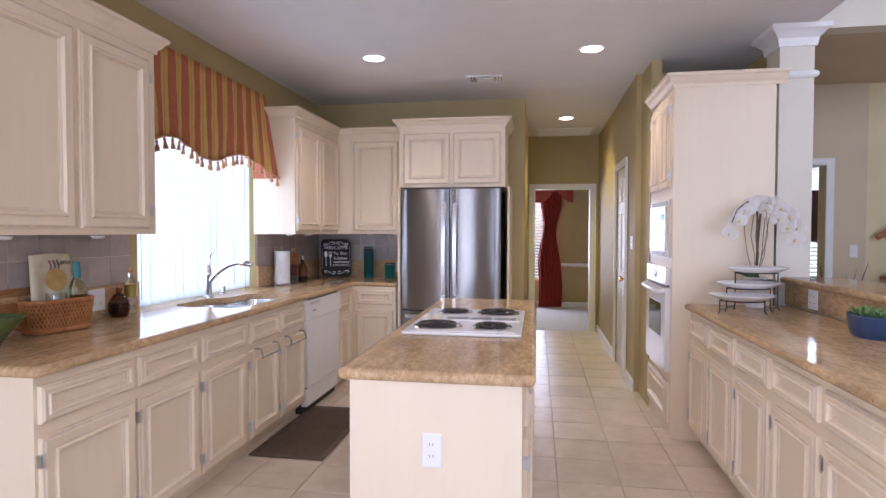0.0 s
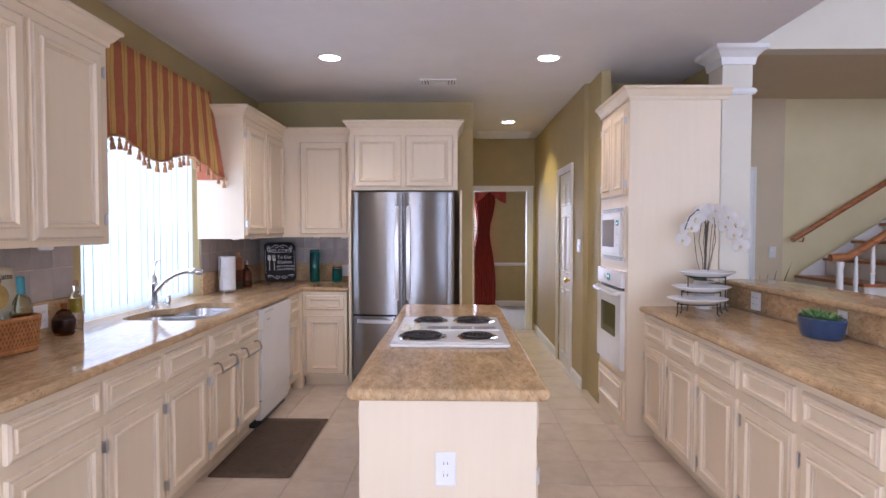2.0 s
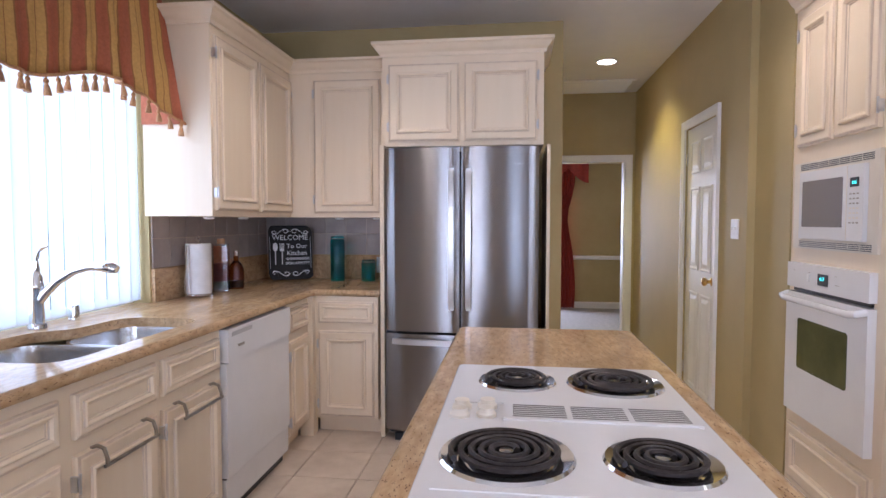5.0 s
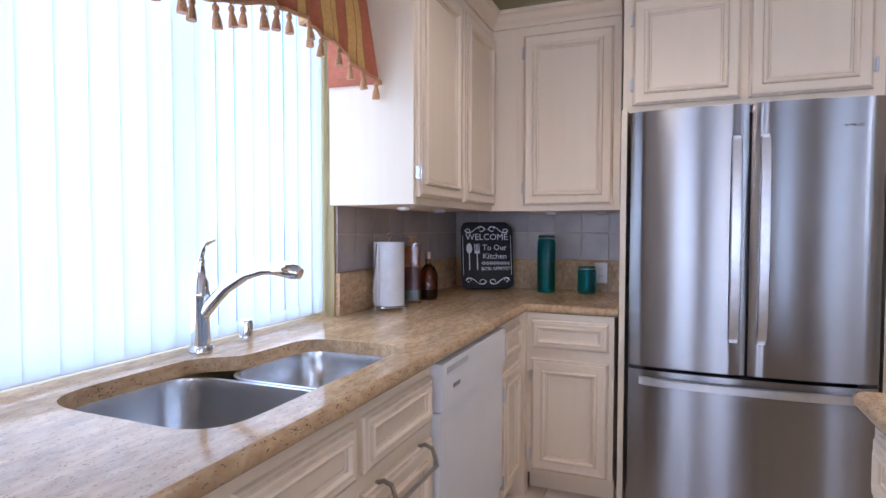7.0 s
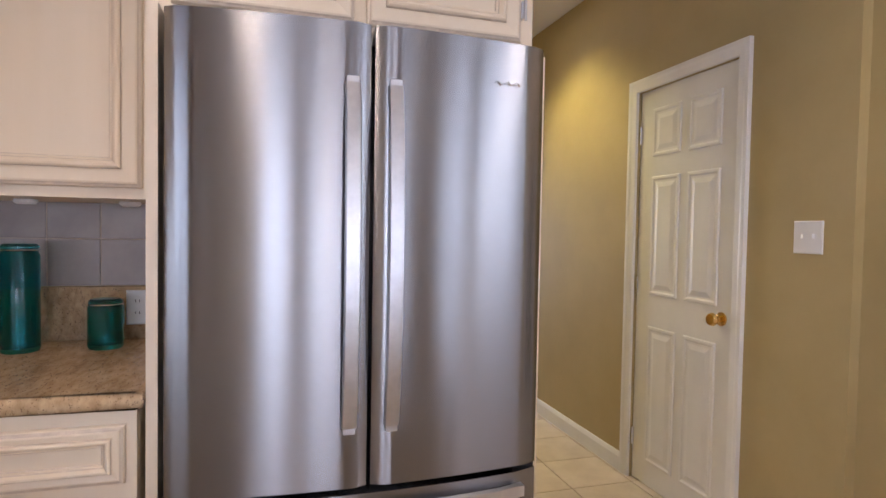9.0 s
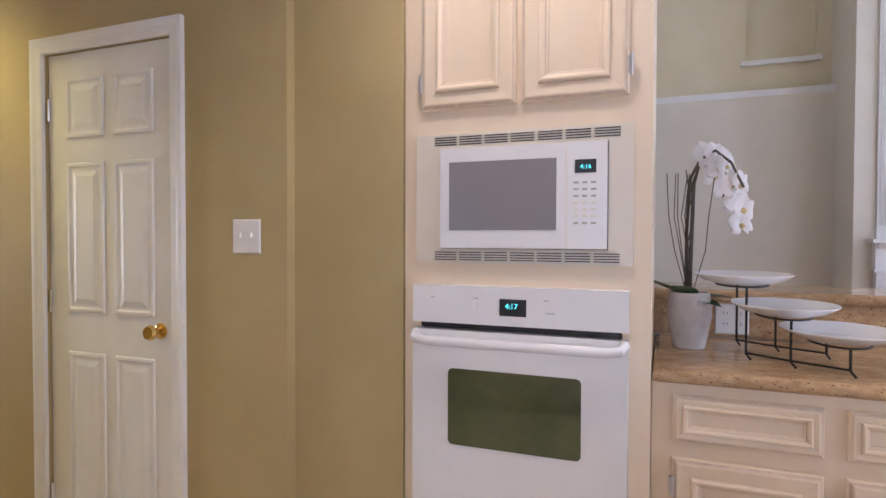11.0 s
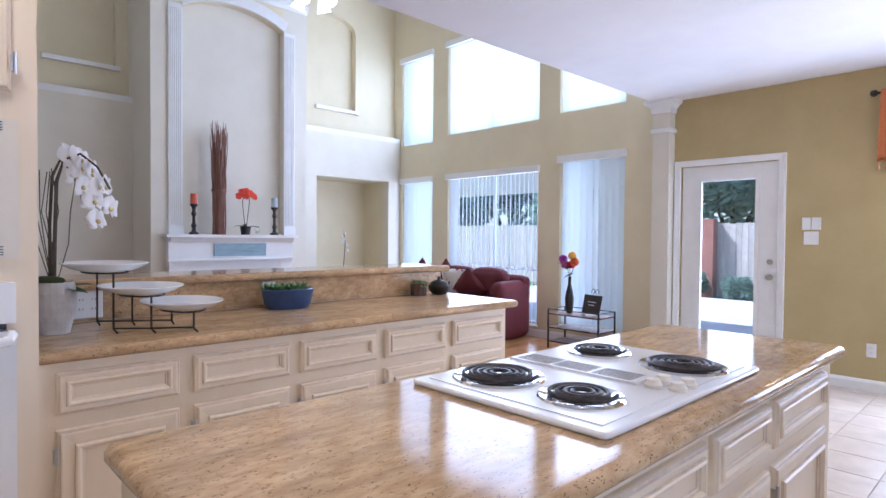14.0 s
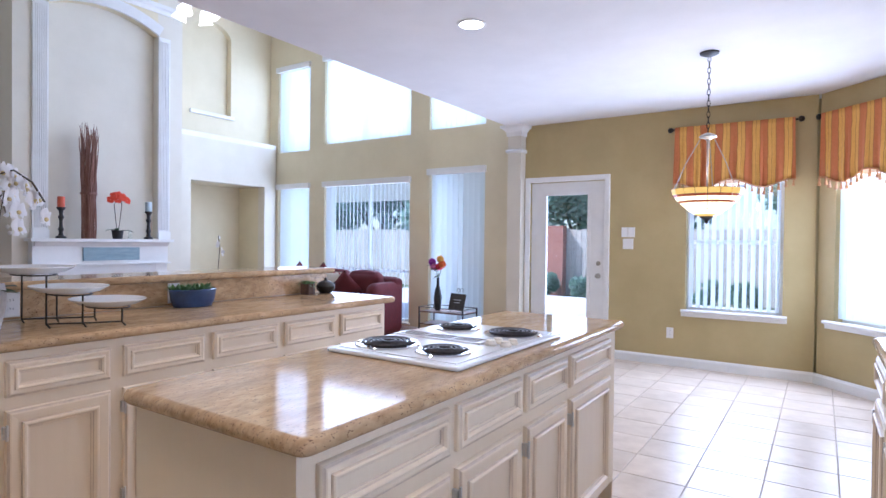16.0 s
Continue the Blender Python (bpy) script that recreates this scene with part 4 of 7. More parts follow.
hb = tube([(OX0 + 0.01, -0.03, 0.995), (OX0 + 0.02, -0.062, 0.985), (OX0 + 0.06, -0.07, 0.980), (OX1 - 0.06, -0.07, 0.980), (OX1 - 0.02, -0.062, 0.985), (OX1 - 0.01, -0.03, 0.995)], 0.015, 10)
part("handle", hb, M_WHITE, od, smooth=True)

# column by the oven cabinet, and the one at the garden wall
def column(x0, x1, y0, y1, label):
    t = struct("column", box(x0, x1, y0, y1, 0, CEIL), M_PALE, label)
    cap = [(0, 0), (0.012, 0), (0.02, 0.05), (0.05, 0.085), (0.075, 0.10), (0.075, 0.13), (0, 0.13)]
    band = [(0, 0), (0.012, 0.0), (0.022, 0.015), (0.022, 0.03), (0.008, 0.045), (0, 0.045)]
    ring = [(x0, y0), (x1, y0), (x1, y1), (x0, y1)][::1]
    for prof, z in ((cap, CEIL - 0.13), (band, CEIL - 0.335)):
        part("capital", sweep(prof, [(x, y, z) for x, y in ring], True), M_TRIM, t)


column(2.03, 2.24, 4.375, 4.595, "cream square column with white capital")
column(2.03, 2.21, YS - 0.02, YS + 0.13, "cream square pilaster with white capital at the garden wall")

# cooktop
ck = thing("cooktop", "white electric downdraft cooktop with four coil burners", "cooktop", pose(-0.154, 2.800, 0.916))
CW, CD = 0.548, 0.815
part("top", slab(round_poly([(0, 0), (CW, 0), (CW, CD), (0, CD)], 0.02), 0.0, 0.014, 0.006), M_WHITE, ck, smooth=True)
for y in (0.04, CD / 2 + 0.055):
    part("cartridge_plate", box(0.03, CW - 0.03, y, y + CD / 2 - 0.09, 0.0142, 0.0165), M_WHITE, ck, bevel=0.001)
for bx, by, r in ((0.145, 0.175, 0.098), (0.405, 0.175, 0.078), (0.165, 0.645, 0.078), (0.405, 0.645, 0.098)):
    b = part("drip_bowl", lathe([(r + 0.020, 0.0166), (r + 0.016, 0.022), (r + 0.006, 0.020), (r - 0.01, 0.0172), (0, 0.0168)], 36, at=(bx, by, 0)), M_CHROME, ck, "chrome drip bowl", smooth=True)
    pts, turns = [], 4.6 if r > 0.09 else 3.6
    for i in range(int(turns * 26) + 1):
        a = 2 * math.pi * i / 26
        rr = 0.018 + (r - 0.018) * i / (turns * 26)
        pts.append((bx + rr * math.cos(a), by + rr * math.sin(a), 0.027))
    part("coil", tube(pts, 0.0058, 6), M_COIL, b, "black spiral heating coil", smooth=True)
    part("coil_centre", lathe([(0.0, 0.0285), (0.013, 0.027), (0.014, 0.020)][::-1], 14, at=(bx, by, 0)), M_CHROME, b)
vt = part("downdraft_grille", box(0.135, CW - 0.02, 0.355, 0.455, 0.0145, 0.021), M_WHITE, ck, "white slotted downdraft grille", bevel=0.002)
# strips laid on the grille, the openings' shade put into their grey
M_SLOT = surface("shaded_slot", (0.16, 0.15, 0.145), (0.21, 0.20, 0.19), 20, 0.7)
for g in range(3):
    for s in range(7):
        x0 = 0.155 + g * 0.122
        part("slot", box(x0, x0 + 0.11, 0.366 + s * 0.0118, 0.3715 + s * 0.0118, 0.0205, 0.0216), M_SLOT, vt)
for kx, ky in ((0.045, 0.37), (0.045, 0.425), (0.10, 0.38), (0.10, 0.435)):
    part("knob", lathe([(0.021, 0.0145), (0.021, 0.022), (0.017, 0.026), (0.016, 0.034), (0, 0.036)], 20, at=(kx, ky, 0)), M_IVORY, ck, "ivory control knob", smooth=True)


def outlet(m, label, group="outlets", wide=False):
    t = thing("outlet", label, "outlet", m, group)
    w = 0.115 if wide else 0.07
    part("cover", panel(w, 0.115, [(0, 0), (0, 0.003), (0.004, 0.006)], x0=-w / 2, z0=-0.0575), M_PLASTIC, t)
    for cx in ((-0.023, 0.023) if wide else (0,)):
        for s in (-0.02, 0.02):
            f = part("socket", lathe([(0.0165, 0), (0.0165, 0.008), (0, 0.008)], 16), M_PLASTIC, t)
            f.matrix_basis = pose(cx, 0, s, 90)
            for dx in (-0.006, 0.006):
                part("slot", box(cx + dx - 0.001, cx + dx + 0.001, -0.0085, -0.0075, s - 0.002, s + 0.007), M_BLACK, t)
    return t


outlet(pose(0.112, IY0 + 0.0215, 0.645), "white duplex outlet on the island's end panel")
outlet(pose(2.085, 3.97, 0.985, 0, 0, -90), "white double outlet on the granite backsplash", wide=True)
outlet(pose(2.085, 3.15, 0.985, 0, 0, -90), "white outlet behind the blue planter")
outlet(pose(0.30, YS, 0.35, 0, 0, 180), "white duplex outlet low on the olive wall")

# ---- doors ----
SIX = [(0, 0), (0.012, -0.006), (0.022, -0.006), (0.045, -0.001)]


def six_panel(name, w, h, m, label, knob_x, hinges_x):
    """A six-panel door leaf, facing -y."""
    t = tagged(thing(name, label, "door", m), kind="structure")
    part("leaf", box(0, w, 0, 0.035, 0, h), M_TRIM, t)
    cols = ((w * 0.16, w * 0.47), (w * 0.55, w * 0.86))
    rows = ((0.12, 0.82), (0.98, 1.58), (1.68, 1.92))
    for a, b in cols:
        for z0, z1 in rows:
            bm = panel(b - a, z1 - z0, [(0, 0.001), (0.004, 0.007), (0.014, 0.008), (0.022, 0.003), (0.032, 0.003), (0.055, 0.009)])
            o = part("panel", bm, M_TRIM, t)
            o.location = (a, 0, z0)
    kb = part("door_knob", lathe([(0.03, 0), (0.03, 0.006), (0.012, 0.012), (0.011, 0.03), (0.024, 0.038), (0.029, 0.05), (0.024, 0.062), (0, 0.066)], 20), M_BRASS, t, "polished brass knob", smooth=True)
    kb.matrix_basis = pose(knob_x, 0, 0.93, 90)
    for z in (0.22, 1.02, 1.80):
        part("hinge", tube([(hinges_x, -0.006, z - 0.045), (hinges_x, -0.006, z + 0.045)], 0.007, 8), M_CHROME, t)
    return t


six_panel("door_1", 0.665, 2.02, pose(PANTRY + 0.012, 6.578, 0.006, 0, 0, -90), "white six-panel pantry door, shut", 0.60, 0.004)
casing("trim", 0.68, 2.03, pose(PANTRY, 6.585, 0, 0, 0, -90))
casing("trim", 0.77, 1.985, pose(0.42, HALL_END, 0), 0.075)
casing("trim", 0.76, 2.0, pose(2.30, 6.0, 0))
struct("trim", box(0.42, 0.432, HALL_END, HALL_END + 0.14, 0, 1.985), M_TRIM)
struct("trim", box(1.178, 1.19, HALL_END, HALL_END + 0.14, 0, 1.985), M_TRIM)

# garden door: full-lite steel door
gd = tagged(thing("door_2", "white garden door with one tall glass lite, shut", "door", pose(1.948, YS - 0.03, 0.01, 0, 0, 180)), kind="structure")
part("leaf", wall("", "y", 0, 0.04, 0, 0.91, 0, 2.015, M_TRIM, [(0.19, 0.72, 0.23, 1.87)], bm=bmesh.new()), M_TRIM, gd)
bm = bmesh.new()
for a, b in (((0.19, 0.23), (0.72, 1.87)),):
    for x0, x1, z0, z1 in ((0.165, 0.20, 0.205, 1.895), (0.71, 0.745, 0.205, 1.895), (0.20, 0.71, 0.205, 0.24), (0.20, 0.71, 1.86, 1.895)):
        box(x0, x1, -0.012, 0.0, z0, z1, bm)
part("lite_frame", bm, M_TRIM, gd, bevel=0.004)
part("pane", box(0.19, 0.72, 0.018, 0.022, 0.23, 1.87), M_PANE, gd).visible_shadow = False
for z, r in ((1.06, 0.026), (0.915, 0.03)):
    k = part("door_knob" if r > 0.028 else "deadbolt", lathe([(r, 0), (r, 0.008), (r * 0.5, 0.014), (r * 0.5, 0.03 if r > 0.028 else 0.016), (r * 0.9, 0.04 if r > 0.028 else 0.018), (r * 0.8, 0.056 if r > 0.028 else 0.022), (0, 0.058 if r > 0.028 else 0.024)], 18), M_NICKEL, gd, smooth=True)
    k.matrix_basis = pose(0.845, 0, z, 90)
for z in (0.2, 1.0, 1.8):
    part("hinge", tube([(0.0, -0.006, z - 0.045), (0.0, -0.006, z + 0.045)], 0.007, 8), M_CHROME, gd)
casing("trim", 0.925, 2.03, pose(1.955, YS, 0, 0, 0, 180))


# ---- windows ----
def window(name, u0, u1, z0, z1, m, label, mullion=None, rail=None, frame_w=0.035):
    """A window in a wall opening; the wall's inner face is y = 0 and the room is towards -y."""
    t = tagged(thing(name, label, "window", m), kind="structure")
    bm = bmesh.new()
    y0, y1 = 0.10, 0.14
    for a in ((u0, u0 + frame_w, z0, z1), (u1 - frame_w, u1, z0, z1), (u0 + frame_w, u1 - frame_w, z0, z0 + frame_w), (u0 + frame_w, u1 - frame_w, z1 - frame_w, z1)):
        box(a[0], a[1], y0, y1, a[2], a[3], bm)
    if mullion:
        box(mullion - 0.02, mullion + 0.02, y0 + 0.003, y1 - 0.003, z0 + frame_w, z1 - frame_w, bm)
    if rail:
        box(u0 + frame_w, u1 - frame_w, y0 + 0.005, y1 - 0.005, rail - 0.02, rail + 0.02, bm)
    part("window_frame", bm, M_NICKEL if name == "window_dark" else M_TRIM, t)
    part("pane", box(u0 + frame_w, u1 - frame_w, 0.118, 0.122, z0 + frame_w, z1 - frame_w), M_PANE, t).visible_shadow = False
    return t


def blinds(u0, u1, z0, z1, m, label, turn, spacing=0.085, material=None, y=0.055, gap=()):
    """Vertical vinyl blinds: a headrail and slats turned by so many degrees."""
    t = thing("vertical_blinds", label, "blinds", m, "vertical blinds")
    part("track", box(u0, u1, y - 0.02, y + 0.02, z1 - 0.045, z1 - 0.003), M_TRIM, t)
    part("headrail", box(u0 - 0.03, u1 + 0.03, -0.045, 0.003, z1 - 0.05, z1 + 0.035), M_TRIM, t, "white valance headrail", bevel=0.004)
    n = max(2, round((u1 - u0) / spacing))
    bm = bmesh.new()
    w = 0.089
    cols = []
    for k in range(5):
        x = (k / 4 - 0.5) * w
        cols.append((x, 0.006 * (1 - (2 * k / 4 - 1) ** 2)))
    top, bot = [], []
    for x, d in cols:
        top.append(bm.verts.new((x, -d, z1 - 0.046)))
        bot.append(bm.verts.new((x, -d, z0 + 0.02)))
    for k in range(4):
        bm.faces.new((bot[k], bot[k + 1], top[k + 1], top[k]))
    first = part("slat", bm, material or M_BLIND, t, smooth=2)
    for i in range(n):
        o = first if i == 0 else first.copy()
        if i:
            scene.collection.objects.link(o)
        u = u0 + (i + 0.5) * (u1 - u0) / n
        a = turn + (random.uniform(-3, 3) if turn > 20 else random.uniform(-3, 3))
        for ga, gb, gt in gap:
            if ga <= u <= gb:
                a = gt + random.uniform(-3, 3)
        o.matrix_basis = pose(u, y, 0, 0, 0, a)
    return t


SOUTH = pose(0, YS, 0, 0, 0, 180)      # local x runs towards -x there
WEST = pose(XL, 0, 0, 0, 0, 90)        # local x runs towards +y
window("window_1", 3.30, 4.735, 0.915, 2.30, WEST, "kitchen window over the sink", mullion=4.02)
blinds(3.31, 4.725, 0.915, 2.26, WEST, "closed white vertical blinds over the sink window", 4, 0.082, y=0.045)
window("window_2", -0.155, 0.735, 0.60, 1.99, SOUTH, "breakfast window with open vertical blinds", rail=1.33)
blinds(-0.145, 0.725, 0.62, 1.97, SOUTH, "half-open white vertical blinds in the breakfast window", 70, 0.075, M_BLIND_OPEN, y=0.05)
BAYM = pose(-1.02, YS, 0, 0, 0, 135)
window("window_3", 0.18, 0.98, 0.60, 1.99, BAYM, "bay window")
blinds(0.19, 0.97, 0.62, 1.97, BAYM, "closed white vertical blinds in the bay window", 4, 0.082, y=0.05)
for i, (a, b, z0, z1) in enumerate(GRW):
    window("window_%d" % (4 + i), -b, -a, z0, z1, SOUTH, "tall great room window", mullion=-(a + b) / 2 if b - a > 1.2 else None, rail=0.86 if i == 4 else None)
    up = i < 3
    if i == 4:
        blinds(-b + 0.01, -a - 0.01, z0, z1, SOUTH, "open white vertical blinds, garden behind", 125, 0.075, M_BLIND_OPEN, y=0.05, gap=((-5.5, -5.3, 25),))
    elif i == 5:
        blinds(-b + 0.01, -a - 0.01, z0, z1, SOUTH, "closed white vertical blinds with a narrow gap", 4, 0.082, y=0.05, gap=((-3.08, -2.92, 78),))
    else:
        blinds(-b + 0.01, -a - 0.01, z0, z1, SOUTH, "closed white vertical blinds in a great room window", 4, 0.082, y=0.05)
SILL = [(0, -0.06), (0.016, -0.06), (0.02, -0.02), (0.05, -0.012), (0.055, 0.0), (0.05, 0.014), (0, 0.014)]
for m, a, b in ((SOUTH, -0.19, 0.775), (BAYM, 0.10, 1.06)):
    o = struct("window_sill", sweep(SILL, [(a, 0, 0.60), (b, 0, 0.60)]), M_TRIM, "white moulded window sill")
    o.matrix_basis = m
o = struct("window_sill", box(-5.51, -3.79, -0.02, 0.10, 0.118, 0.139), M_TRIM)
o.matrix_basis = SOUTH


# ---- valances ----
def tassel_mesh():
    bm = lathe([(0.002, 0), (0.004, -0.004), (0.009, -0.010), (0.010, -0.018), (0.006, -0.024), (0.009, -0.032), (0.013, -0.05), (0.0145, -0.066), (0.0, -0.066)][::-1], 9)
    me = bpy.data.meshes.new("tassel")
    bm.to_mesh(me)
    bm.free()
    me.materials.append(M_TASSEL)
    return me


TASSEL = tassel_mesh()


def valance(w, top, edge, m, label, cloth, pleats, depth=0.09, rod=False, flare=0.0):
    """A striped valance with a shaped lower edge, side returns, cord and tassels; it hangs in front of y = 0."""
    t = thing("window_valance", label, "valance", m, "valances")
    bm = bmesh.new()
    n, rows = 120, 10
    grid = []
    for i in range(n + 1):
        s = i / n
        lo = edge(s)
        row = []
        for j in range(rows + 1):
            q = j / rows
            fold = 0.010 * math.sin(s * w * 38) * q + 0.006 * math.sin(s * w * 91 + 1) * q
            for p in pleats:
                fold += 0.035 * q * math.exp(-((s - p) * w / 0.012) ** 2)
            out = depth + flare * q * abs(2 * s - 1) ** 3
            row.append(bm.verts.new((s * w + (s - 0.5) * 0.03 * q, -out + fold, top + (lo - top) * q)))
        grid.append(row)
    for s0, g in ((0, grid[0]), (1, grid[-1])):
        back = [bm.verts.new((s0 * w, -0.01, v.co.z)) for v in g]
        for j in range(rows):
            f = (g[j], g[j + 1], back[j + 1], back[j])
            bm.faces.new(f if s0 == 0 else f[::-1])
    for a, b in zip(grid, grid[1:]):
        for j in range(rows):
            bm.faces.new((a[j], b[j], b[j + 1], a[j + 1]))
    pts = [g[-1].co.copy() for g in grid]
    bmesh.ops.recalc_face_normals(bm, faces=bm.faces)
    ob = part("cloth", bm, cloth, t, smooth=True)
    sol = ob.modifiers.new("thickness", "SOLIDIFY")
    sol.thickness = 0.003
    part("cord_trim", tube([p + Vector((0, -0.006, 0)) for p in pts], 0.007, 6), M_TASSEL, t, "twisted rust and gold cord", smooth=True)
    length, last = 0.0, None
    for a, b in zip(pts, pts[1:]):
        length += (b - a).length
        if last is None or length - last > 0.062:
            last = length
            o = bpy.data.objects.new("tassel", TASSEL)
            scene.collection.objects.link(o)
            o.parent = t
            o.matrix_basis = pose(b.x, b.y - 0.008, b.z - 0.006, random.uniform(-6, 6), random.uniform(-8, 8)) @ Matrix.Scale(random.uniform(0.9, 1.1), 4)
    part("board" if not rod else "rod", box(0, w, -depth + 0.012, -0.005, top - 0.02, top - 0.004) if not rod else tube([(-0.04, -depth + 0.03, top - 0.02), (w + 0.04, -depth + 0.03, top - 0.02)], 0.011, 8), M_STRIPE if not rod else M_IRON, t)
    if rod:
        for x in (-0.05, w + 0.05):
            part("finial", lathe([(0.0, -0.03), (0.022, -0.02), (0.03, 0.0), (0.022, 0.02), (0, 0.03)], 12, at=(x, -depth + 0.03, top - 0.02)), M_IRON, t, smooth=True)
    return t


def edge_sink(s):
    c = 0.5 + 0.5 * math.cos(2 * math.pi * 2 * (s - 0.0))
    return 1.918 - 0.045 * math.cos(4 * math.pi * s) - 0.05 * abs(2 * s - 1) ** 8


valance(1.64, 2.50, edge_sink, pose(XL, 3.045, 0, 0, 0, 90), "rust and gold striped valance with tassels over the sink", M_STRIPE, (0.2, 0.8), depth=0.12, flare=0.10)
edge2 = lambda s: 1.92 + 0.045 * math.cos(4 * math.pi * s) - 0.03 * abs(2 * s - 1) ** 6
valance(1.08, 2.53, edge2, SOUTH @ pose(-0.265, 0, 0), "gold and rust striped valance with tassels on a dark rod", M_STRIPE2, (0.25, 0.75), depth=0.09, rod=True)
valance(0.98, 2.53, edge2, BAYM @ pose(0.09, 0, 0), "gold and rust striped valance with tassels on a dark rod", M_STRIPE2, (0.28, 0.72), depth=0.09, rod=True)

# ---- ceiling fittings ----
for cx, cy in CANS:
    t = thing("recessed_light", "white recessed ceiling light, switched on", "ceiling light", pose(cx, cy, CEIL), "recessed lights")
    part("trim_ring", lathe([(0.098, 0), (0.098, -0.004), (0.09, -0.007), (0.078, -0.005), (0.076, 0)], 32), M_TRIM, t, smooth=True)
    part("lens", lathe([(0.0, -0.003), (0.076, -0.003), (0.076, 0)], 32), M_LAMP, t, "glowing lens")
vt = thing("ceiling_vent", "white louvred air register on the ceiling", "vent", pose(0.0, 5.325, CEIL))
part("frame", wall("", "y", 0, 0.01, -0.155, 0.155, -0.11, 0.11, M_TRIM, [(-0.145, 0.145, -0.085, 0.085)], bm=bmesh.new()), M_TRIM, vt).matrix_basis = pose(0, 0, -0.001, -90)
for k in range(11):
    part("slat", box(-0.011, 0.011, -0.07, 0.07, -0.001, 0.001), M_TRIM, vt).matrix_basis = pose(-0.13 + k * 0.026, 0, -0.008, 0, 35 if k < 5 else (0 if k == 5 else -35))
part("backing", box(-0.145, 0.145, -0.085, 0.085, -0.002, -0.001), M_BLACK, vt)
part("damper_plate", box(-0.07, 0.07, -0.068, 0.068, -0.018, -0.012), M_TRIM, vt)
vt = thing("return_air_grille", "long white louvred return grille on the hall ceiling", "vent", pose(0.815, 8.13, CEIL))
part("frame", wall("", "y", 0, 0.012, -0.37, 0.37, -0.27, 0.27, M_TRIM, [(-0.335, 0.335, -0.235, 0.235)], bm=bmesh.new()), M_TRIM, vt).matrix_basis = pose(0, 0, -0.001, -90)
for k in range(9):
    part("slat", box(-0.335, 0.335, -0.016, 0.016, -0.001, 0.001), M_TRIM, vt).matrix_basis = pose(0, -0.215 + k * 0.0535, -0.010, -50)
part("backing", box(-0.335, 0.335, -0.235, 0.235, -0.002, -0.001), M_BLACK, vt)

# pendant lamp over the breakfast spot
pd = thing("pendant_lamp", "stained-glass bowl pendant on a bronze chain, lit", "lamp", pose(-0.322, 0.395, 0))
part("canopy", lathe([(0, CEIL - 0.03), (0.03, CEIL - 0.028), (0.065, CEIL - 0.012), (0.068, CEIL)], 24), M_IRON, pd, smooth=True)
for k in range(14):
    z = CEIL - 0.05 - k * 0.041
    lk = tube([(0.011 * math.cos(a), 0, z + 0.026 * math.sin(a)) for a in [2 * math.pi * i / 10 for i in range(11)]], 0.0028, 5)
    o = part("chain_link", lk, M_IRON, pd)
    o.matrix_basis = pose(0, 0, 0, 0, 0, 90 * (k % 2) + 20)
part("hub", lathe([(0, 2.14), (0.02, 2.135), (0.06, 2.115), (0.062, 2.105), (0.02, 2.09), (0.008, 2.07), (0.007, 1.70), (0, 1.69)][::-1], 20), M_NICKEL, pd, smooth=True)
for k in range(3):
    a = 2 * math.pi * k / 3 + 0.5
    part("support_chain", tube([(0.05 * math.cos(a), 0.05 * math.sin(a), 2.10), (0.16 * math.cos(a), 0.16 * math.sin(a), 1.90), (0.240 * math.cos(a), 0.240 * math.sin(a), 1.71)], 0.004, 5), M_NICKEL, pd)


def lit_glass(name, color, strength):
    m = surface(name, tuple(c * 0.7 for c in color), color, 14, 0.25, bump=0.1)
    b = m.node_tree.nodes["Principled BSDF"]
    b.inputs["Emission Color"].default_value = (*color, 1)
    b.inputs["Emission Strength"].default_value = strength
    return m


G_AMBER, G_RED, G_CREAM = lit_glass("amber_art_glass", (0.90, 0.56, 0.12), 0.5), lit_glass("rust_art_glass", (0.42, 0.08, 0.02), 0.3), lit_glass("cream_art_glass", (1.0, 0.82, 0.42), 1.3)
BOWL = [(0.252, 1.715), (0.240, 1.672), (0.227, 1.655), (0.204, 1.625), (0.188, 1.612), (0.138, 1.565), (0.085, 1.528), (0.045, 1.512)]
for k, (p, q) in enumerate(zip(BOWL, BOWL[1:])):
    col = (G_AMBER, G_RED, G_CREAM, G_RED, G_CREAM, G_CREAM, G_AMBER)[k]
    n = 18
    for i in range(n):
        bm = bmesh.new()
        a0, a1 = 2 * math.pi * (i + 0.03) / n, 2 * math.pi * (i + 0.97) / n
        vs = [bm.verts.new((r * math.cos(a), r * math.sin(a), z)) for r, z, a in ((p[0], p[1] - 0.001, a0), (p[0], p[1] - 0.001, a1), (q[0], q[1] + 0.001, a1), (q[0], q[1] + 0.001, a0))]
        bm.faces.new(vs)
        g = bmesh.ops.extrude_face_region(bm, geom=bm.faces[:])
        for v in [v for v in g["geom"] if isinstance(v, bmesh.types.BMVert)]:
            v.co.x *= 0.985
            v.co.y *= 0.985
        bmesh.ops.recalc_face_normals(bm, faces=bm.faces)
        part("glass_piece", bm, col, pd)
part("came", lathe([(r - 0.004, z + 0.0) for r, z in BOWL] + [(BOWL[-1][0] - 0.01, BOWL[-1][1] + 0.004)] + [(r - 0.008, z + 0.001) for r, z in BOWL[::-1]], 36), M_IRON, pd)
part("finial", lathe([(0.048, 1.515), (0.05, 1.508), (0.03, 1.495), (0.012, 1.48), (0.016, 1.472), (0, 1.455)][::-1], 18), M_IRON, pd, smooth=True)
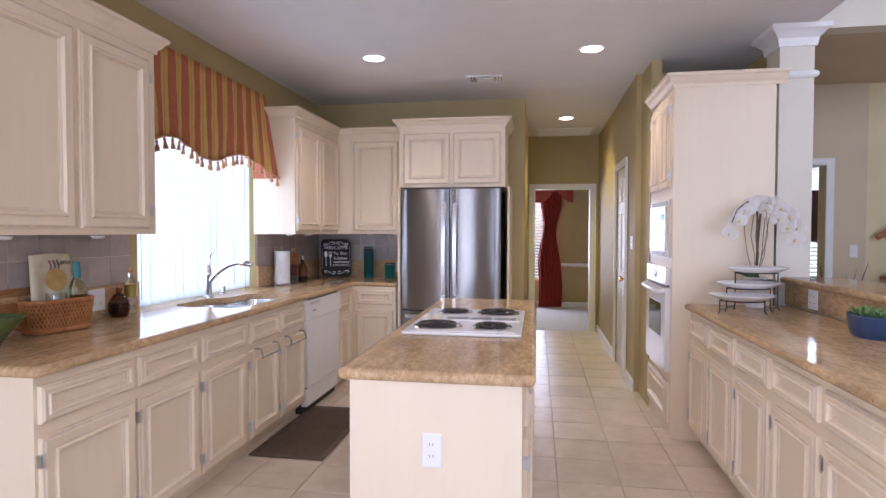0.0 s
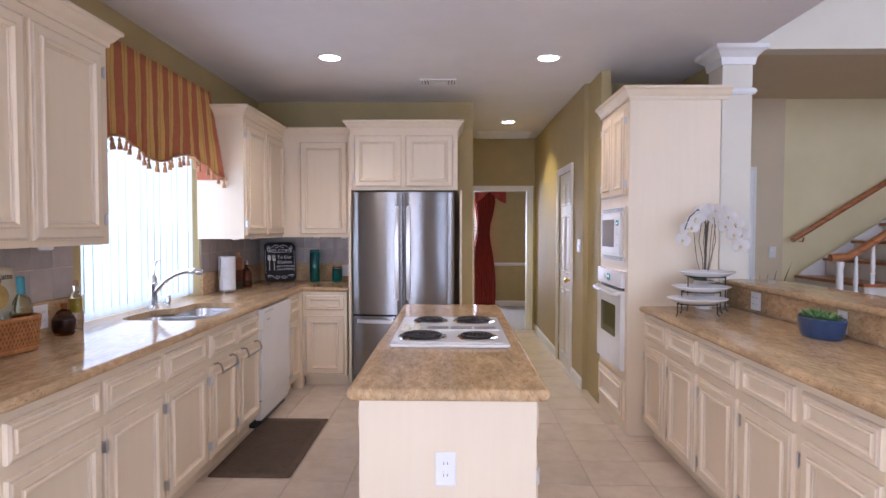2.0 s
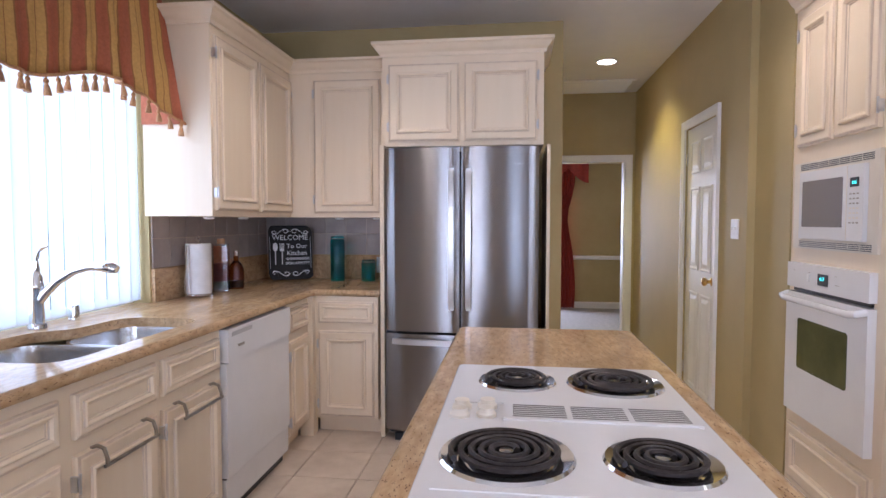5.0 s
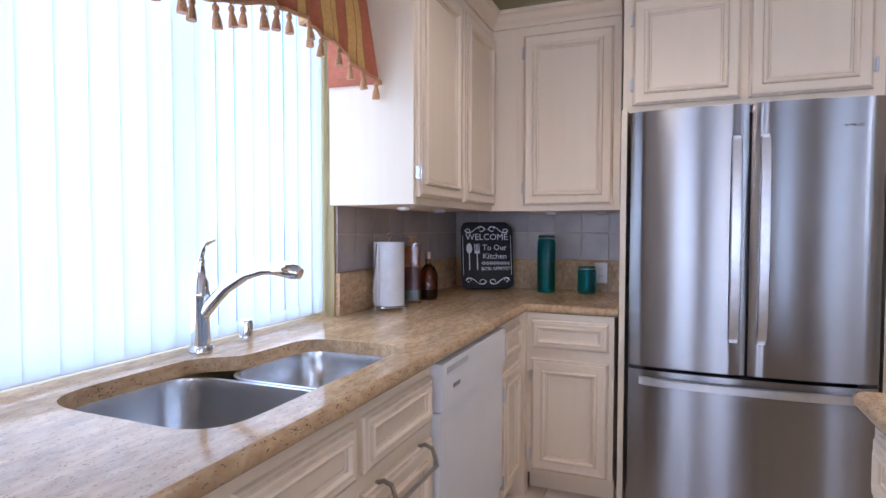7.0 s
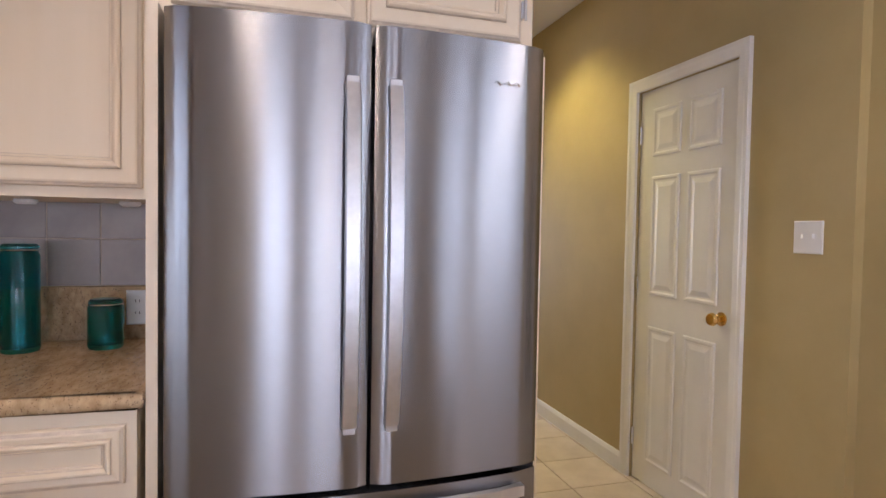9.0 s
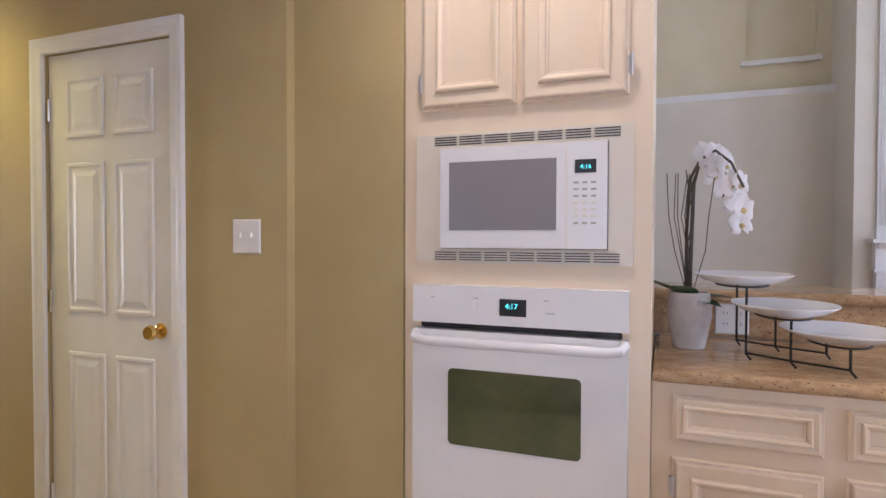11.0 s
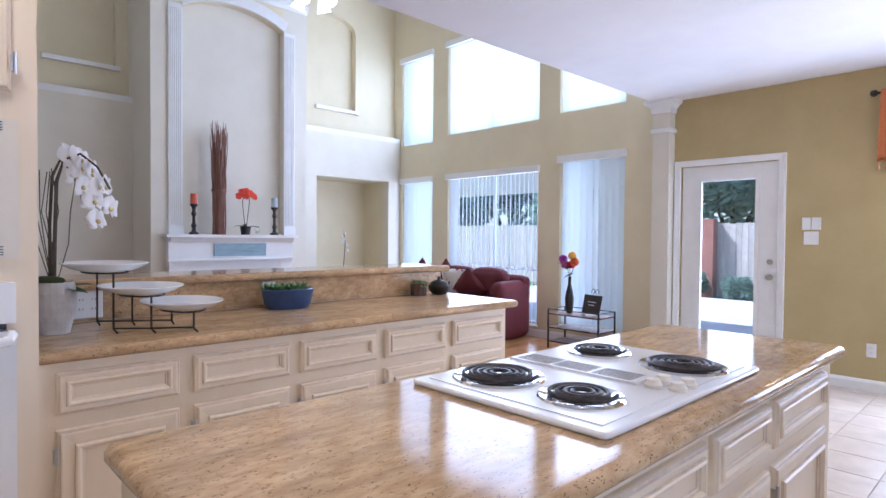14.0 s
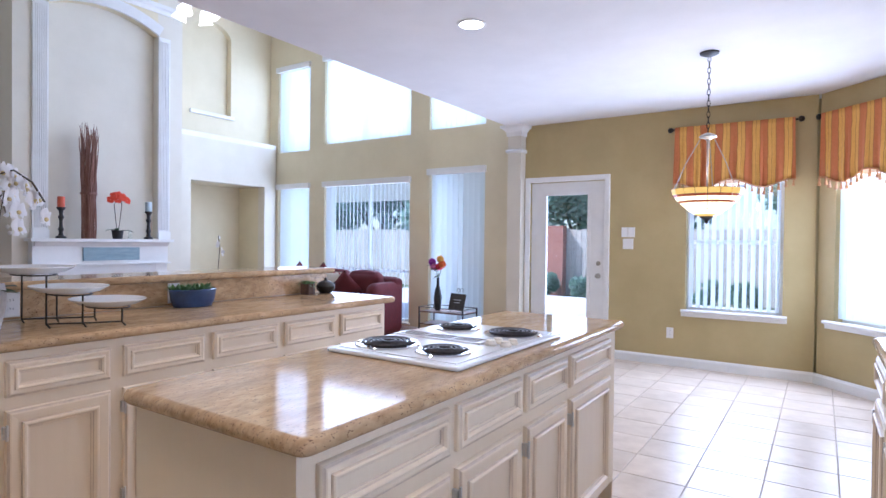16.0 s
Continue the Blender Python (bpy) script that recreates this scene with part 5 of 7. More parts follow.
pl = bpy.data.lights.new("pendant_bulb", "POINT")
pl.energy, pl.color, pl.shadow_soft_size = 9, (1, 0.78, 0.5), 0.05
new("pendant_bulb", pl).location = (-0.322, 0.395, 1.80)


# ---- wall fittings ----
def switch(m, n, label):
    t = thing("light_switch", label, "switch", m)
    w = 0.07 + 0.046 * (n - 1)
    part("cover", panel(w, 0.118, [(0, 0), (0, 0.003), (0.004, 0.006)], x0=-w / 2, z0=-0.059), M_PLASTIC, t)
    for k in range(n):
        x = (k - (n - 1) / 2) * 0.046
        part("toggle", box(x - 0.005, x + 0.005, -0.016, -0.005, -0.004, 0.012), M_PLASTIC, t, bevel=0.001)


switch(pose(PANTRY, 5.567, 1.293, 0, 0, -90), 2, "white double light switch on the olive wall")
switch(pose(3.30, 6.0, 1.22), 1, "white light switch on the stair hall wall")
switch(pose(0.76, YS, 1.30, 0, 0, 180), 2, "white double light switch beside the garden door")
for dx in (-0.03, 0.045):
    t = thing("wall_control", "small white alarm keypad over the light switch", "switch", pose(0.765 - dx, YS, 1.43, 0, 0, 180))
    part("case", box(-0.034, 0.034, -0.022, 0, -0.055, 0.055), M_PLASTIC, t, bevel=0.004)
t = thing("wall_sensor", "small white sensor in the great room corner", "sensor", pose(6.66, YS, 2.02, 0, 0, 180))
part("case", box(-0.03, 0.03, -0.05, 0, -0.05, 0.05), M_PLASTIC, t, bevel=0.006)
outlet(pose(XL + 0.0205, 2.955, 1.02, 0, 0, 90), "white double plate on the splash beside the basket", wide=True)
outlet(pose(-0.97, YB - 0.0205, 1.02), "white outlet behind the small teal jar")
outlet(pose(1.70, 11.0, 0.40), "white outlet in the dining room")

# ---- fireplace wall ----
CX = 5.97
fp = thing("fireplace_surround", "white fireplace mantel with fluted arched surround", "fireplace")
chim = wall("wall_chimney", "x", CX, GX, 0.69, 2.575, 0, GTOP, M_PALE, [(1.02, 2.25, 1.3, 3.99)])
struct("wall_chimney_recess", box(CX + 0.10, CX + 0.16, 0.9, 2.4, 1.2, 4.4), M_PALE)
# curved head of the recess
n, bm = 20, bmesh.new()
c0, hw, rise, zs = 1.635, 0.615, 0.15, 3.84
R = (hw * hw + rise * rise) / (2 * rise)
arc_pts = lambda r_add: [(c0 + (R + r_add) * math.sin(a), zs + rise - R + (R + r_add) * math.cos(a)) for a in [(-1 + 2 * k / n) * math.asin(hw / R) for k in range(n + 1)]]
inner, outer = arc_pts(0.0), [(y, 4.35) for y, _ in arc_pts(0.0)]
fr_, bk_ = CX - 0.001, CX + 0.101
va = [[bm.verts.new((x, y, z)) for y, z in row] for x in (fr_, bk_) for row in (inner, outer)]
for k in range(n):
    bm.faces.new((va[0][k], va[0][k + 1], va[1][k + 1], va[1][k]))
    bm.faces.new((va[0][k], va[2][k], va[2][k + 1], va[0][k + 1]))
bmesh.ops.recalc_face_normals(bm, faces=bm.faces)
struct("wall_arch", bm, M_CREAM)
# surround: fluted pilasters and an arched head
bm = bmesh.new()
ia, oa = arc_pts(0.0), arc_pts(0.13)
for x in (CX - 0.035,):
    vi = [bm.verts.new((x, y, z)) for y, z in ia]
    vo = [bm.verts.new((x, y, z)) for y, z in oa]
    vib = [bm.verts.new((CX, y, z)) for y, z in ia]
    vob = [bm.verts.new((CX, y, z)) for y, z in oa]
    for k in range(n):
        bm.faces.new((vi[k], vi[k + 1], vo[k + 1], vo[k]))
        bm.faces.new((vo[k], vo[k + 1], vob[k + 1], vob[k]))
        bm.faces.new((vib[k], vib[k + 1], vi[k + 1], vi[k]))
    bmesh.ops.recalc_face_normals(bm, faces=bm.faces)
part("arch_moulding", bm, M_TRIM, fp)
part("cornice", sweep([(0, 0), (0.02, 0.0), (0.035, 0.04), (0.06, 0.06), (0.07, 0.10), (0, 0.10)], [(CX, 2.575, 4.13), (CX, 0.69, 4.13)]), M_TRIM, fp, "white cornice over the arch")
for s in (-1, 1):
    ya = c0 + s * hw
    yb = c0 + s * (hw + 0.15)
    a, b = min(ya, yb), max(ya, yb)
    bm, flutes = box(CX - 0.028, CX, a, b, 1.285, 3.83), []
    for k in range(6):
        y = a + 0.014 + k * 0.0205
        flutes.append((y, y + 0.012))
    box(CX - 0.045, CX - 0.001, a - 0.005, b + 0.005, 1.285, 1.38, bm)
    pil = part("pilaster", bm, M_TRIM, fp, "white fluted pilaster")
    for ya_, yb_ in flutes:
        part("flute", box(CX - 0.036, CX - 0.0281, ya_, yb_, 1.40, 3.78), M_TRIM, pil)
part("mantel_shelf", box(5.79, CX - 0.001, 0.90, 2.47, 1.252, 1.284), M_TRIM, fp, bevel=0.004)
part("mantel_moulding", sweep([(0, 0), (0.02, 0), (0.04, 0.03), (0.055, 0.05), (0, 0.05)], [(CX - 0.11, 0.95, 1.20), (CX - 0.11, 2.42, 1.20)][::-1]), M_TRIM, fp)
part("frieze", box(CX - 0.11, CX - 0.001, 0.94, 2.43, 1.0, 1.251), M_TRIM, fp)
part("architrave", box(CX - 0.15, CX - 0.111, 0.92, 2.45, 0.985, 1.005), M_TRIM, fp, bevel=0.003)
for k in range(4):
    part("reed", box(CX - 0.115, CX - 0.095, 1.10, 2.27, 0.905 + k * 0.019, 0.918 + k * 0.019), M_TRIM, fp, bevel=0.003)
part("frieze_lower", box(CX - 0.10, CX - 0.001, 1.0, 2.36, 0.86, 0.984), M_TRIM, fp)
for y in (0.95, 2.27):
    bm = box(CX - 0.11, CX - 0.002, y, y + 0.15, 0.0, 0.984)
    for k in range(5):
        box(CX - 0.118, CX - 0.11, y + 0.02 + k * 0.024, y + 0.033 + k * 0.024, 0.05, 0.88, bm)
    part("leg", bm, M_TRIM, fp)
part("firebox", box(CX - 0.02, CX - 0.002, 1.10, 2.27, 0.0, 0.86), M_BLACK, fp)
LEDGE = [(0, 0), (0.02, 0.005), (0.03, 0.035), (0.05, 0.05), (0.05, 0.07), (0, 0.07)]
struct("wall_side_lower", wall("", "x", GX - 0.16, GX, -1.18, 0.69, 2.161, 2.80, M_PALE, bm=bmesh.new()), M_PALE)
struct("wall_side_lower", box(GX - 0.16, GX, 0.14, 0.69, 0, 2.16), M_PALE)
struct("wall_side_lower", box(GX - 0.16, GX, -1.41, -1.18, 0, 2.80), M_PALE)
struct("wall_side_lower", box(GX - 0.16, GX, 2.575, 4.43, 0, 2.80), M_PALE)
struct("trim", sweep(LEDGE, [(GX - 0.16, 0.69, 2.80), (GX - 0.16, -1.41, 2.80)][::-1]), M_TRIM, "white moulded ledge")
struct("trim", sweep(LEDGE, [(GX - 0.16, 4.43, 2.80), (GX - 0.16, 2.575, 2.80)][::-1]), M_TRIM, "white moulded ledge")
for y0, y1 in ((-0.68, 0.08), (2.67, 3.43)):
    struct("trim", box(GX - 0.05, GX - 0.001, y0, y1, 3.17, 3.22), M_TRIM, "white niche sill", bevel=0.008)

# shallow arched niches high on the mantel wall
for y0, y1 in ((-0.64, 0.04), (2.71, 3.39)):
    struct("wall_niche_back", box(GX + 0.10, GX + 0.14, y0 - 0.02, y1 + 0.02, 3.20, 4.64), M_CREAM)
    bm, yc, half = bmesh.new(), (y0 + y1) / 2, (y1 - y0) / 2
    curve = [(yc - half * math.cos(math.pi * k / 14), 4.40 + 0.215 * math.sin(math.pi * k / 14)) for k in range(15)]
    rows = [[bm.verts.new((x, y, z)) for y, z in line] for x in (GX + 0.001, GX + 0.099) for line in (curve, [(y, 4.625) for y, _ in curve])]
    for k in range(14):
        bm.faces.new((rows[0][k], rows[0][k + 1], rows[1][k + 1], rows[1][k]))
        bm.faces.new((rows[0][k], rows[2][k], rows[2][k + 1], rows[0][k + 1]))
    bmesh.ops.recalc_face_normals(bm, faces=bm.faces)
    struct("wall_niche_arch", bm, M_CREAM)

# light cluster on a rod from the great room's ceiling
fl = thing("hanging_light", "cluster of frosted glass shades on a pale ceiling rod, lit", "ceiling light", pose(4.40, 1.52, 0))
part("rod", tube([(0, 0, 3.80), (0, 0, GTOP)], 0.013, 10), M_TRIM, fl, smooth=True)
part("hub", lathe([(0, 3.735), (0.015, 3.74), (0.04, 3.76), (0.042, 3.79), (0.02, 3.815), (0.013, 3.83)], 20), M_TRIM, fl, smooth=True)
M_FROST = glowing("frosted_lamp_glass", (1.0, 0.94, 0.86), 1.6)
for k in range(4):
    a = radians(25 + 90 * k)
    ca, sa = math.cos(a), math.sin(a)
    arm = part("arm", tube([(0.035 * ca, 0.035 * sa, 3.77), (0.11 * ca, 0.11 * sa, 3.76), (0.135 * ca, 0.135 * sa, 3.71)], 0.010, 8), M_TRIM, fl, smooth=True)
    sh = part("shade", lathe([(0.024, 0.0), (0.034, -0.02), (0.046, -0.07), (0.066, -0.12), (0.075, -0.135), (0.070, -0.132), (0.04, -0.07), (0.02, -0.01)], 20), M_FROST, arm, "frosted glass shade", smooth=True)
    sh.matrix_basis = pose(0.135 * ca, 0.135 * sa, 3.705, 0, 0, 0) @ Matrix.Rotation(radians(24), 4, Vector((sa, -ca, 0)))

# mantel ornaments
MZ = 1.285


def candle(y, wax, label):
    t = thing("candlestick", label, "candle holder", pose(5.86, y, MZ), "candlesticks")
    part("stick", lathe([(0, 0), (0.052, 0), (0.05, 0.02), (0.025, 0.035), (0.018, 0.07), (0.03, 0.10), (0.018, 0.13), (0.016, 0.20), (0.03, 0.23), (0.018, 0.26), (0.022, 0.30), (0.042, 0.325), (0.042, 0.34), (0, 0.34)], 18), M_BLACK, t, smooth=True)
    part("candle", lathe([(0.036, 0.341), (0.036, 0.45), (0.032, 0.455), (0, 0.45)], 18), surface("wax", wax, tuple(c * 1.15 for c in wax), 12, 0.5), t, smooth=True)


candle(2.16, (0.62, 0.12, 0.06), "black turned candlestick with a red candle on the mantel")
candle(1.19, (0.50, 0.62, 0.70), "black turned candlestick with a pale blue candle")
stk = thing("branch_bundle", "tall bundle of brown dried branches on the mantel", "decoration", pose(5.88, 1.87, MZ))
M_TWIG = surface("brown_twig", (0.20, 0.09, 0.065), (0.34, 0.18, 0.135), 30, 0.7, (1, 1, 0.2), bump=0.4)
tw_rnd = random.Random(12)
for k in range(54):
    a, r = tw_rnd.uniform(0, 6.28), 0.070 * math.sqrt(tw_rnd.random())
    h, lean = tw_rnd.uniform(1.12, 1.33), tw_rnd.uniform(0.2, 1.0)
    pts = [(r * math.cos(a), r * math.sin(a), 0)]
    for j in range(1, 9):
        q = j / 8
        grow = 1 + 1.7 * lean * max(0, q - 0.35) ** 1.4
        wave = 0.006 + 0.022 * max(0, q - 0.55)
        pts.append((r * grow * math.cos(a) + tw_rnd.uniform(-wave, wave), r * grow * math.sin(a) + tw_rnd.uniform(-wave, wave) - (0.16 * max(0, q - 0.5) ** 1.4 if k % 6 == 0 else 0.0), h * q))
    part("branch", tube(pts, [0.0085] * 5 + [0.0075, 0.006, 0.0045, 0.002], 5), M_TWIG, stk, smooth=True)
part("tie", lathe([(0.086, 0.5), (0.086, 0.52), (0.08, 0.52), (0.08, 0.5), (0.086, 0.5)], 16), M_TWIG, stk)


def petal_flower(bm, c, size, facing, petals=5, rnd=random):
    """A small open flower: rounded petals round its centre, facing a direction."""
    m = Matrix.Translation(c) @ Vector(facing).to_track_quat("Z", "Y").to_matrix().to_4x4()
    for k in range(petals):
        a = 2 * math.pi * k / petals + rnd.uniform(-0.2, 0.2)
        rows = []
        for u, wd, z in ((0.05, 0.10, 0.0), (0.35, 0.42, 0.06), (0.7, 0.52, 0.10), (0.95, 0.30, 0.05), (1.05, 0.06, 0.0)):
            row = []
            for v in (-1, 0, 1):
                p = Vector((u * size, v * wd * size, (z + 0.08 * abs(v)) * size))
                p.rotate(Euler((0, 0, a)))
                row.append(bm.verts.new(m @ p))
            rows.append(row)
        for r0, r1 in zip(rows, rows[1:]):
            for i in range(2):
                bm.faces.new((r0[i], r0[i + 1], r1[i + 1], r1[i]))


def leaf(bm, base, way, length, width, droop=0.3, n=6):
    base, way = Vector(base), Vector(way).normalized()
    side = way.cross(Vector((0, 0, 1)))
    side = side.normalized() if side.length > 0.05 else Vector((1, 0, 0))
    rows = []
    for k in range(n + 1):
        t = k / n
        w = width * math.sin(math.pi * (0.08 + 0.92 * t) ** 0.8) * 0.5
        p = base + way * length * t - Vector((0, 0, droop * length * t * t))
        rows.append([bm.verts.new(p - side * w), bm.verts.new(p - Vector((0, 0, w * 0.3))), bm.verts.new(p + side * w)])
    for a, b in zip(rows, rows[1:]):
        for i in range(2):
            bm.faces.new((a[i], a[i + 1], b[i + 1], b[i]))


M_PETAL = sheer("white_petal", (0.85, 0.82, 0.80), 0.25)
M_REDPETAL = sheer("red_petal", (0.75, 0.10, 0.06), 0.2)
M_LEAF = surface("green_leaf", (0.03, 0.075, 0.02), (0.07, 0.13, 0.035), 18, 0.45, bump=0.15)
M_SUCC = surface("succulent_leaf", (0.10, 0.22, 0.07), (0.22, 0.36, 0.14), 20, 0.45, bump=0.1)
M_STEM = surface("dark_stem", (0.05, 0.04, 0.025), (0.10, 0.075, 0.045), 30, 0.6, bump=0.3)

ro = thing("red_orchid", "small red orchid in a black pot on the mantel", "plant", pose(5.86, 1.56, MZ))
part("pot", lathe([(0, 0), (0.05, 0), (0.065, 0.10), (0.058, 0.10), (0.05, 0.09), (0, 0.09)], 20), M_BLACK, ro, smooth=True)
bm = bmesh.new()
for dy in (-0.03, 0.025):
    tube([(0, dy * 0.3, 0.09), (0, dy, 0.25), (0, dy * 1.6, 0.40), (0, dy * 0.6 - 0.02, 0.48)], 0.004, 5, bm)
part("stem", bm, M_STEM, ro)
bm = bmesh.new()
for dy, dz, s in ((-0.10, 0.455, 0.045), (-0.05, 0.49, 0.05), (0.0, 0.51, 0.05), (0.05, 0.50, 0.048), (0.09, 0.455, 0.042), (0.01, 0.46, 0.045)):
    petal_flower(bm, (-0.02, dy, dz), s, (-1, random.uniform(-0.4, 0.4), 0.2))
part("flowers", bm, M_REDPETAL, ro, smooth=2)
bm = bmesh.new()
for w in ((-0.2, 0.9, 0.5), (-0.3, -0.9, 0.45), (-0.6, 0.4, 0.6)):
    leaf(bm, (0, 0, 0.09), w, 0.19, 0.045, 0.5)
part("leaves", bm, M_LEAF, ro, smooth=2)
t = thing("figurine", "tiny clear glass ornament on the mantel", "ornament", pose(5.85, 1.42, MZ))
part("body", lathe([(0, 0), (0.022, 0), (0.02, 0.02), (0.026, 0.05), (0.012, 0.08), (0.018, 0.10), (0, 0.115)], 14), M_CLEAR, t, smooth=True)
t = thing("blue_plaque", "weathered blue-grey plaque on the mantel front", "sign", pose(CX - 0.112, 1.94, 1.035, 0, 0, -90))
part("board", box(0, 0.63, -0.02, 0, 0, 0.15), surface("weathered_blue_paint", (0.24, 0.35, 0.42), (0.34, 0.46, 0.52), 6, 0.7, (1, 1, 4), bump=0.2), t, bevel=0.003)
t = thing("niche_plant", "small sprig in the low niche", "plant", pose(6.95, -0.55, 0.0))
bm = tube([(0, 0, 0), (0, 0.01, 0.7), (-0.01, -0.02, 1.15), (0, 0.0, 1.35)], 0.006, 5)
part("stem", bm, M_STEM, t)
bm = bmesh.new()
for k in range(7):
    petal_flower(bm, (random.uniform(-0.05, 0.02), random.uniform(-0.06, 0.06), 1.05 + 0.045 * k), 0.03, (-1, random.uniform(-1, 1), 0.3))
part("flowers", bm, M_PETAL, t, smooth=2)
part("pot", lathe([(0, 0), (0.10, 0), (0.13, 0.25), (0.12, 0.25), (0, 0.22)], 20), M_BLACK, t, smooth=True)

# ---- sofa and side table ----
sf = thing("sofa", "maroon upholstered sofa under the great room window", "sofa", pose(3.80, -1.33, 0))


def padded(x0, x1, y0, y1, z0, z1, r, puff=0.0):
    """A stuffed block: well rounded edges and faces that swell a little."""
    bm = bmesh.new()
    bmesh.ops.create_cube(bm, size=2)
    bmesh.ops.subdivide_edges(bm, edges=bm.edges[:], cuts=9, use_grid_fill=True)
    half = Vector(((x1 - x0) / 2, (y1 - y0) / 2, (z1 - z0) / 2))
    mid = Vector(((x0 + x1) / 2, (y0 + y1) / 2, (z0 + z1) / 2))
    for v in bm.verts:
        u = Vector([math.copysign(abs(c) ** 0.6, c) for c in v.co])
        p = Vector([u[i] * half[i] for i in range(3)])
        q = Vector([max(-(half[i] - r), min(half[i] - r, p[i])) for i in range(3)])
        d = p - q
        p = q + d.normalized() * r if d.length > 1e-6 else p
        swell = [1 + puff / half[i] * (1 - u[(i + 1) % 3] ** 2) * (1 - u[(i + 2) % 3] ** 2) for i in range(3)]
        v.co = mid + Vector([p[i] * swell[i] for i in range(3)])
    bmesh.ops.recalc_face_normals(bm, faces=bm.faces)
    return bm


part("base", padded(0.02, 2.1, 0.05, 0.88, 0.06, 0.30, 0.03), M_SOFA, sf, smooth=2)
part("back", padded(0.02, 2.1, 0.0, 0.20, 0.30, 0.80, 0.08), M_SOFA, sf, smooth=2)
for x in (0.0, 1.93):
    part("arm", padded(x, x + 0.20, 0.02, 0.66, 0.02, 0.73, 0.095, 0.012), M_SOFA, sf, smooth=2)
for k in range(3):
    x = 0.21 + k * 0.575
    part("seat_cushion", padded(x, x + 0.565, 0.22, 0.90, 0.30, 0.46, 0.06, 0.015), M_SOFA, sf, smooth=2)
    part("back_cushion", padded(x, x + 0.565, 0.18, 0.39, 0.46, 0.86, 0.085, 0.03), M_SOFA, sf, smooth=2)


def pillow(m, material, label, size=0.42):
    t = thing("throw_pillow", label, "pillow", m, "throw pillows")
    bm = bmesh.new()
    n = 10
    for s in (1, -1):
        g = [[bm.verts.new(((u / n - 0.5) * size, s * 0.075 * (math.sin(math.pi * u / n) * math.sin(math.pi * v / n)) ** 0.5, v / n * size)) for v in range(n + 1)] for u in range(n + 1)]
        for a, b in zip(g, g[1:]):
            for j in range(n):
                bm.faces.new((a[j], b[j], b[j + 1], a[j + 1]))
    bmesh.ops.remove_doubles(bm, verts=bm.verts, dist=1e-5)
    bmesh.ops.recalc_face_normals(bm, faces=bm.faces)
    part("cover", bm, material, t, smooth=2)


M_FLORAL = surface("floral_cloth", (0.70, 0.66, 0.58), (0.78, 0.74, 0.66), 14, 0.8, bump=0.2, fleck=((0.35, 0.04, 0.05), 16, 0.5))
pillow(pose(4.72, -0.90, 0.46, -18, 0, 10), M_FLORAL, "cream floral throw pillow on the sofa")
pillow(pose(4.36, -0.92, 0.47, -20, 40, 0), M_SOFA, "maroon throw pillow on the sofa", 0.40)
pillow(pose(4.95, -1.0, 0.60, 0, 45, 0), M_SOFA, "maroon throw pillow standing on its corner", 0.36)
pillow(pose(5.45, -1.0, 0.60, 0, 45, 0), M_SOFA, "maroon throw pillow standing on its corner", 0.36)

st = thing("side_table", "low black metal side table with wood shelves", "table", pose(2.62, -1.28, 0))
TWD, TD = 0.66, 0.34
M_SHELF = surface("dark_stained_wood", (0.09, 0.045, 0.025), (0.17, 0.09, 0.05), 12, 0.65, (1, 6, 1), bump=0.08)
for x in (0, TWD):
    for y in (0, TD):
        part("leg", box(x - 0.008, x + 0.008, y - 0.008, y + 0.008, 0, 0.46), M_IRON, st)
for z in (0.07, 0.23, 0.39):
    part("shelf", box(0.004, TWD - 0.004, 0.004, TD - 0.004, z, z + 0.015), M_SHELF, st)
bm = bmesh.new()
for a, b in (((0, 0), (TWD, 0)), ((TWD, 0), (TWD, TD)), ((TWD, TD), (0, TD)), ((0, TD), (0, 0))):
    tube([(*a, 0.455), (*b, 0.455)], 0.006, 4, bm)
part("top_rail", bm, M_IRON, st)
vs = thing("vase_of_flowers", "black bottle vase with bright artificial flowers", "flowers", pose(3.12, -1.13, 0.405))
part("vase", lathe([(0, 0), (0.035, 0), (0.05, 0.08), (0.055, 0.17), (0.04, 0.26), (0.02, 0.33), (0.018, 0.40), (0.024, 0.42), (0.02, 0.42), (0.015, 0.40), (0, 0.38)], 20), M_BLACK, vs, smooth=True)
bm = bmesh.new()
for x in (-0.09, 0.0, 0.07):
    tube([(0, 0, 0.40), (x * 0.4, 0, 0.50), (x * 0.9, 0.01, 0.61)], 0.004, 5, bm)
for k in range(9):
    leaf(bm, (random.uniform(-0.06, 0.06), 0.01, random.uniform(0.46, 0.60)), (random.uniform(-1, 1), random.uniform(-0.3, 1), random.uniform(-0.2, 0.7)), 0.12, 0.05)
part("stems", bm, M_LEAF, vs, smooth=2)
for x, z, c, nm in ((-0.075, 0.60, (0.80, 0.22, 0.08), "orange_flower"), (-0.04, 0.665, (0.85, 0.50, 0.12), "yellow_flower"), (0.085, 0.625, (0.42, 0.10, 0.42), "purple_flower"), (-0.03, 0.565, (0.80, 0.10, 0.14), "red_flower"), (0.055, 0.565, (0.72, 0.22, 0.42), "pink_flower")):
    bm = bmesh.new()
    for k in range(16):
        a, e = 2.4 * k, -0.3 + 1.7 * k / 16
        way = (math.cos(a) * math.cos(e), math.sin(a) * math.cos(e), math.sin(e))
        petal_flower(bm, (x + 0.022 * way[0], 0.02 + 0.022 * way[1], z + 0.020 * way[2]), random.uniform(0.036, 0.046), way, 5)
    part(nm, bm, sheer(nm + "_petal", c, 0.2), vs, smooth=2)
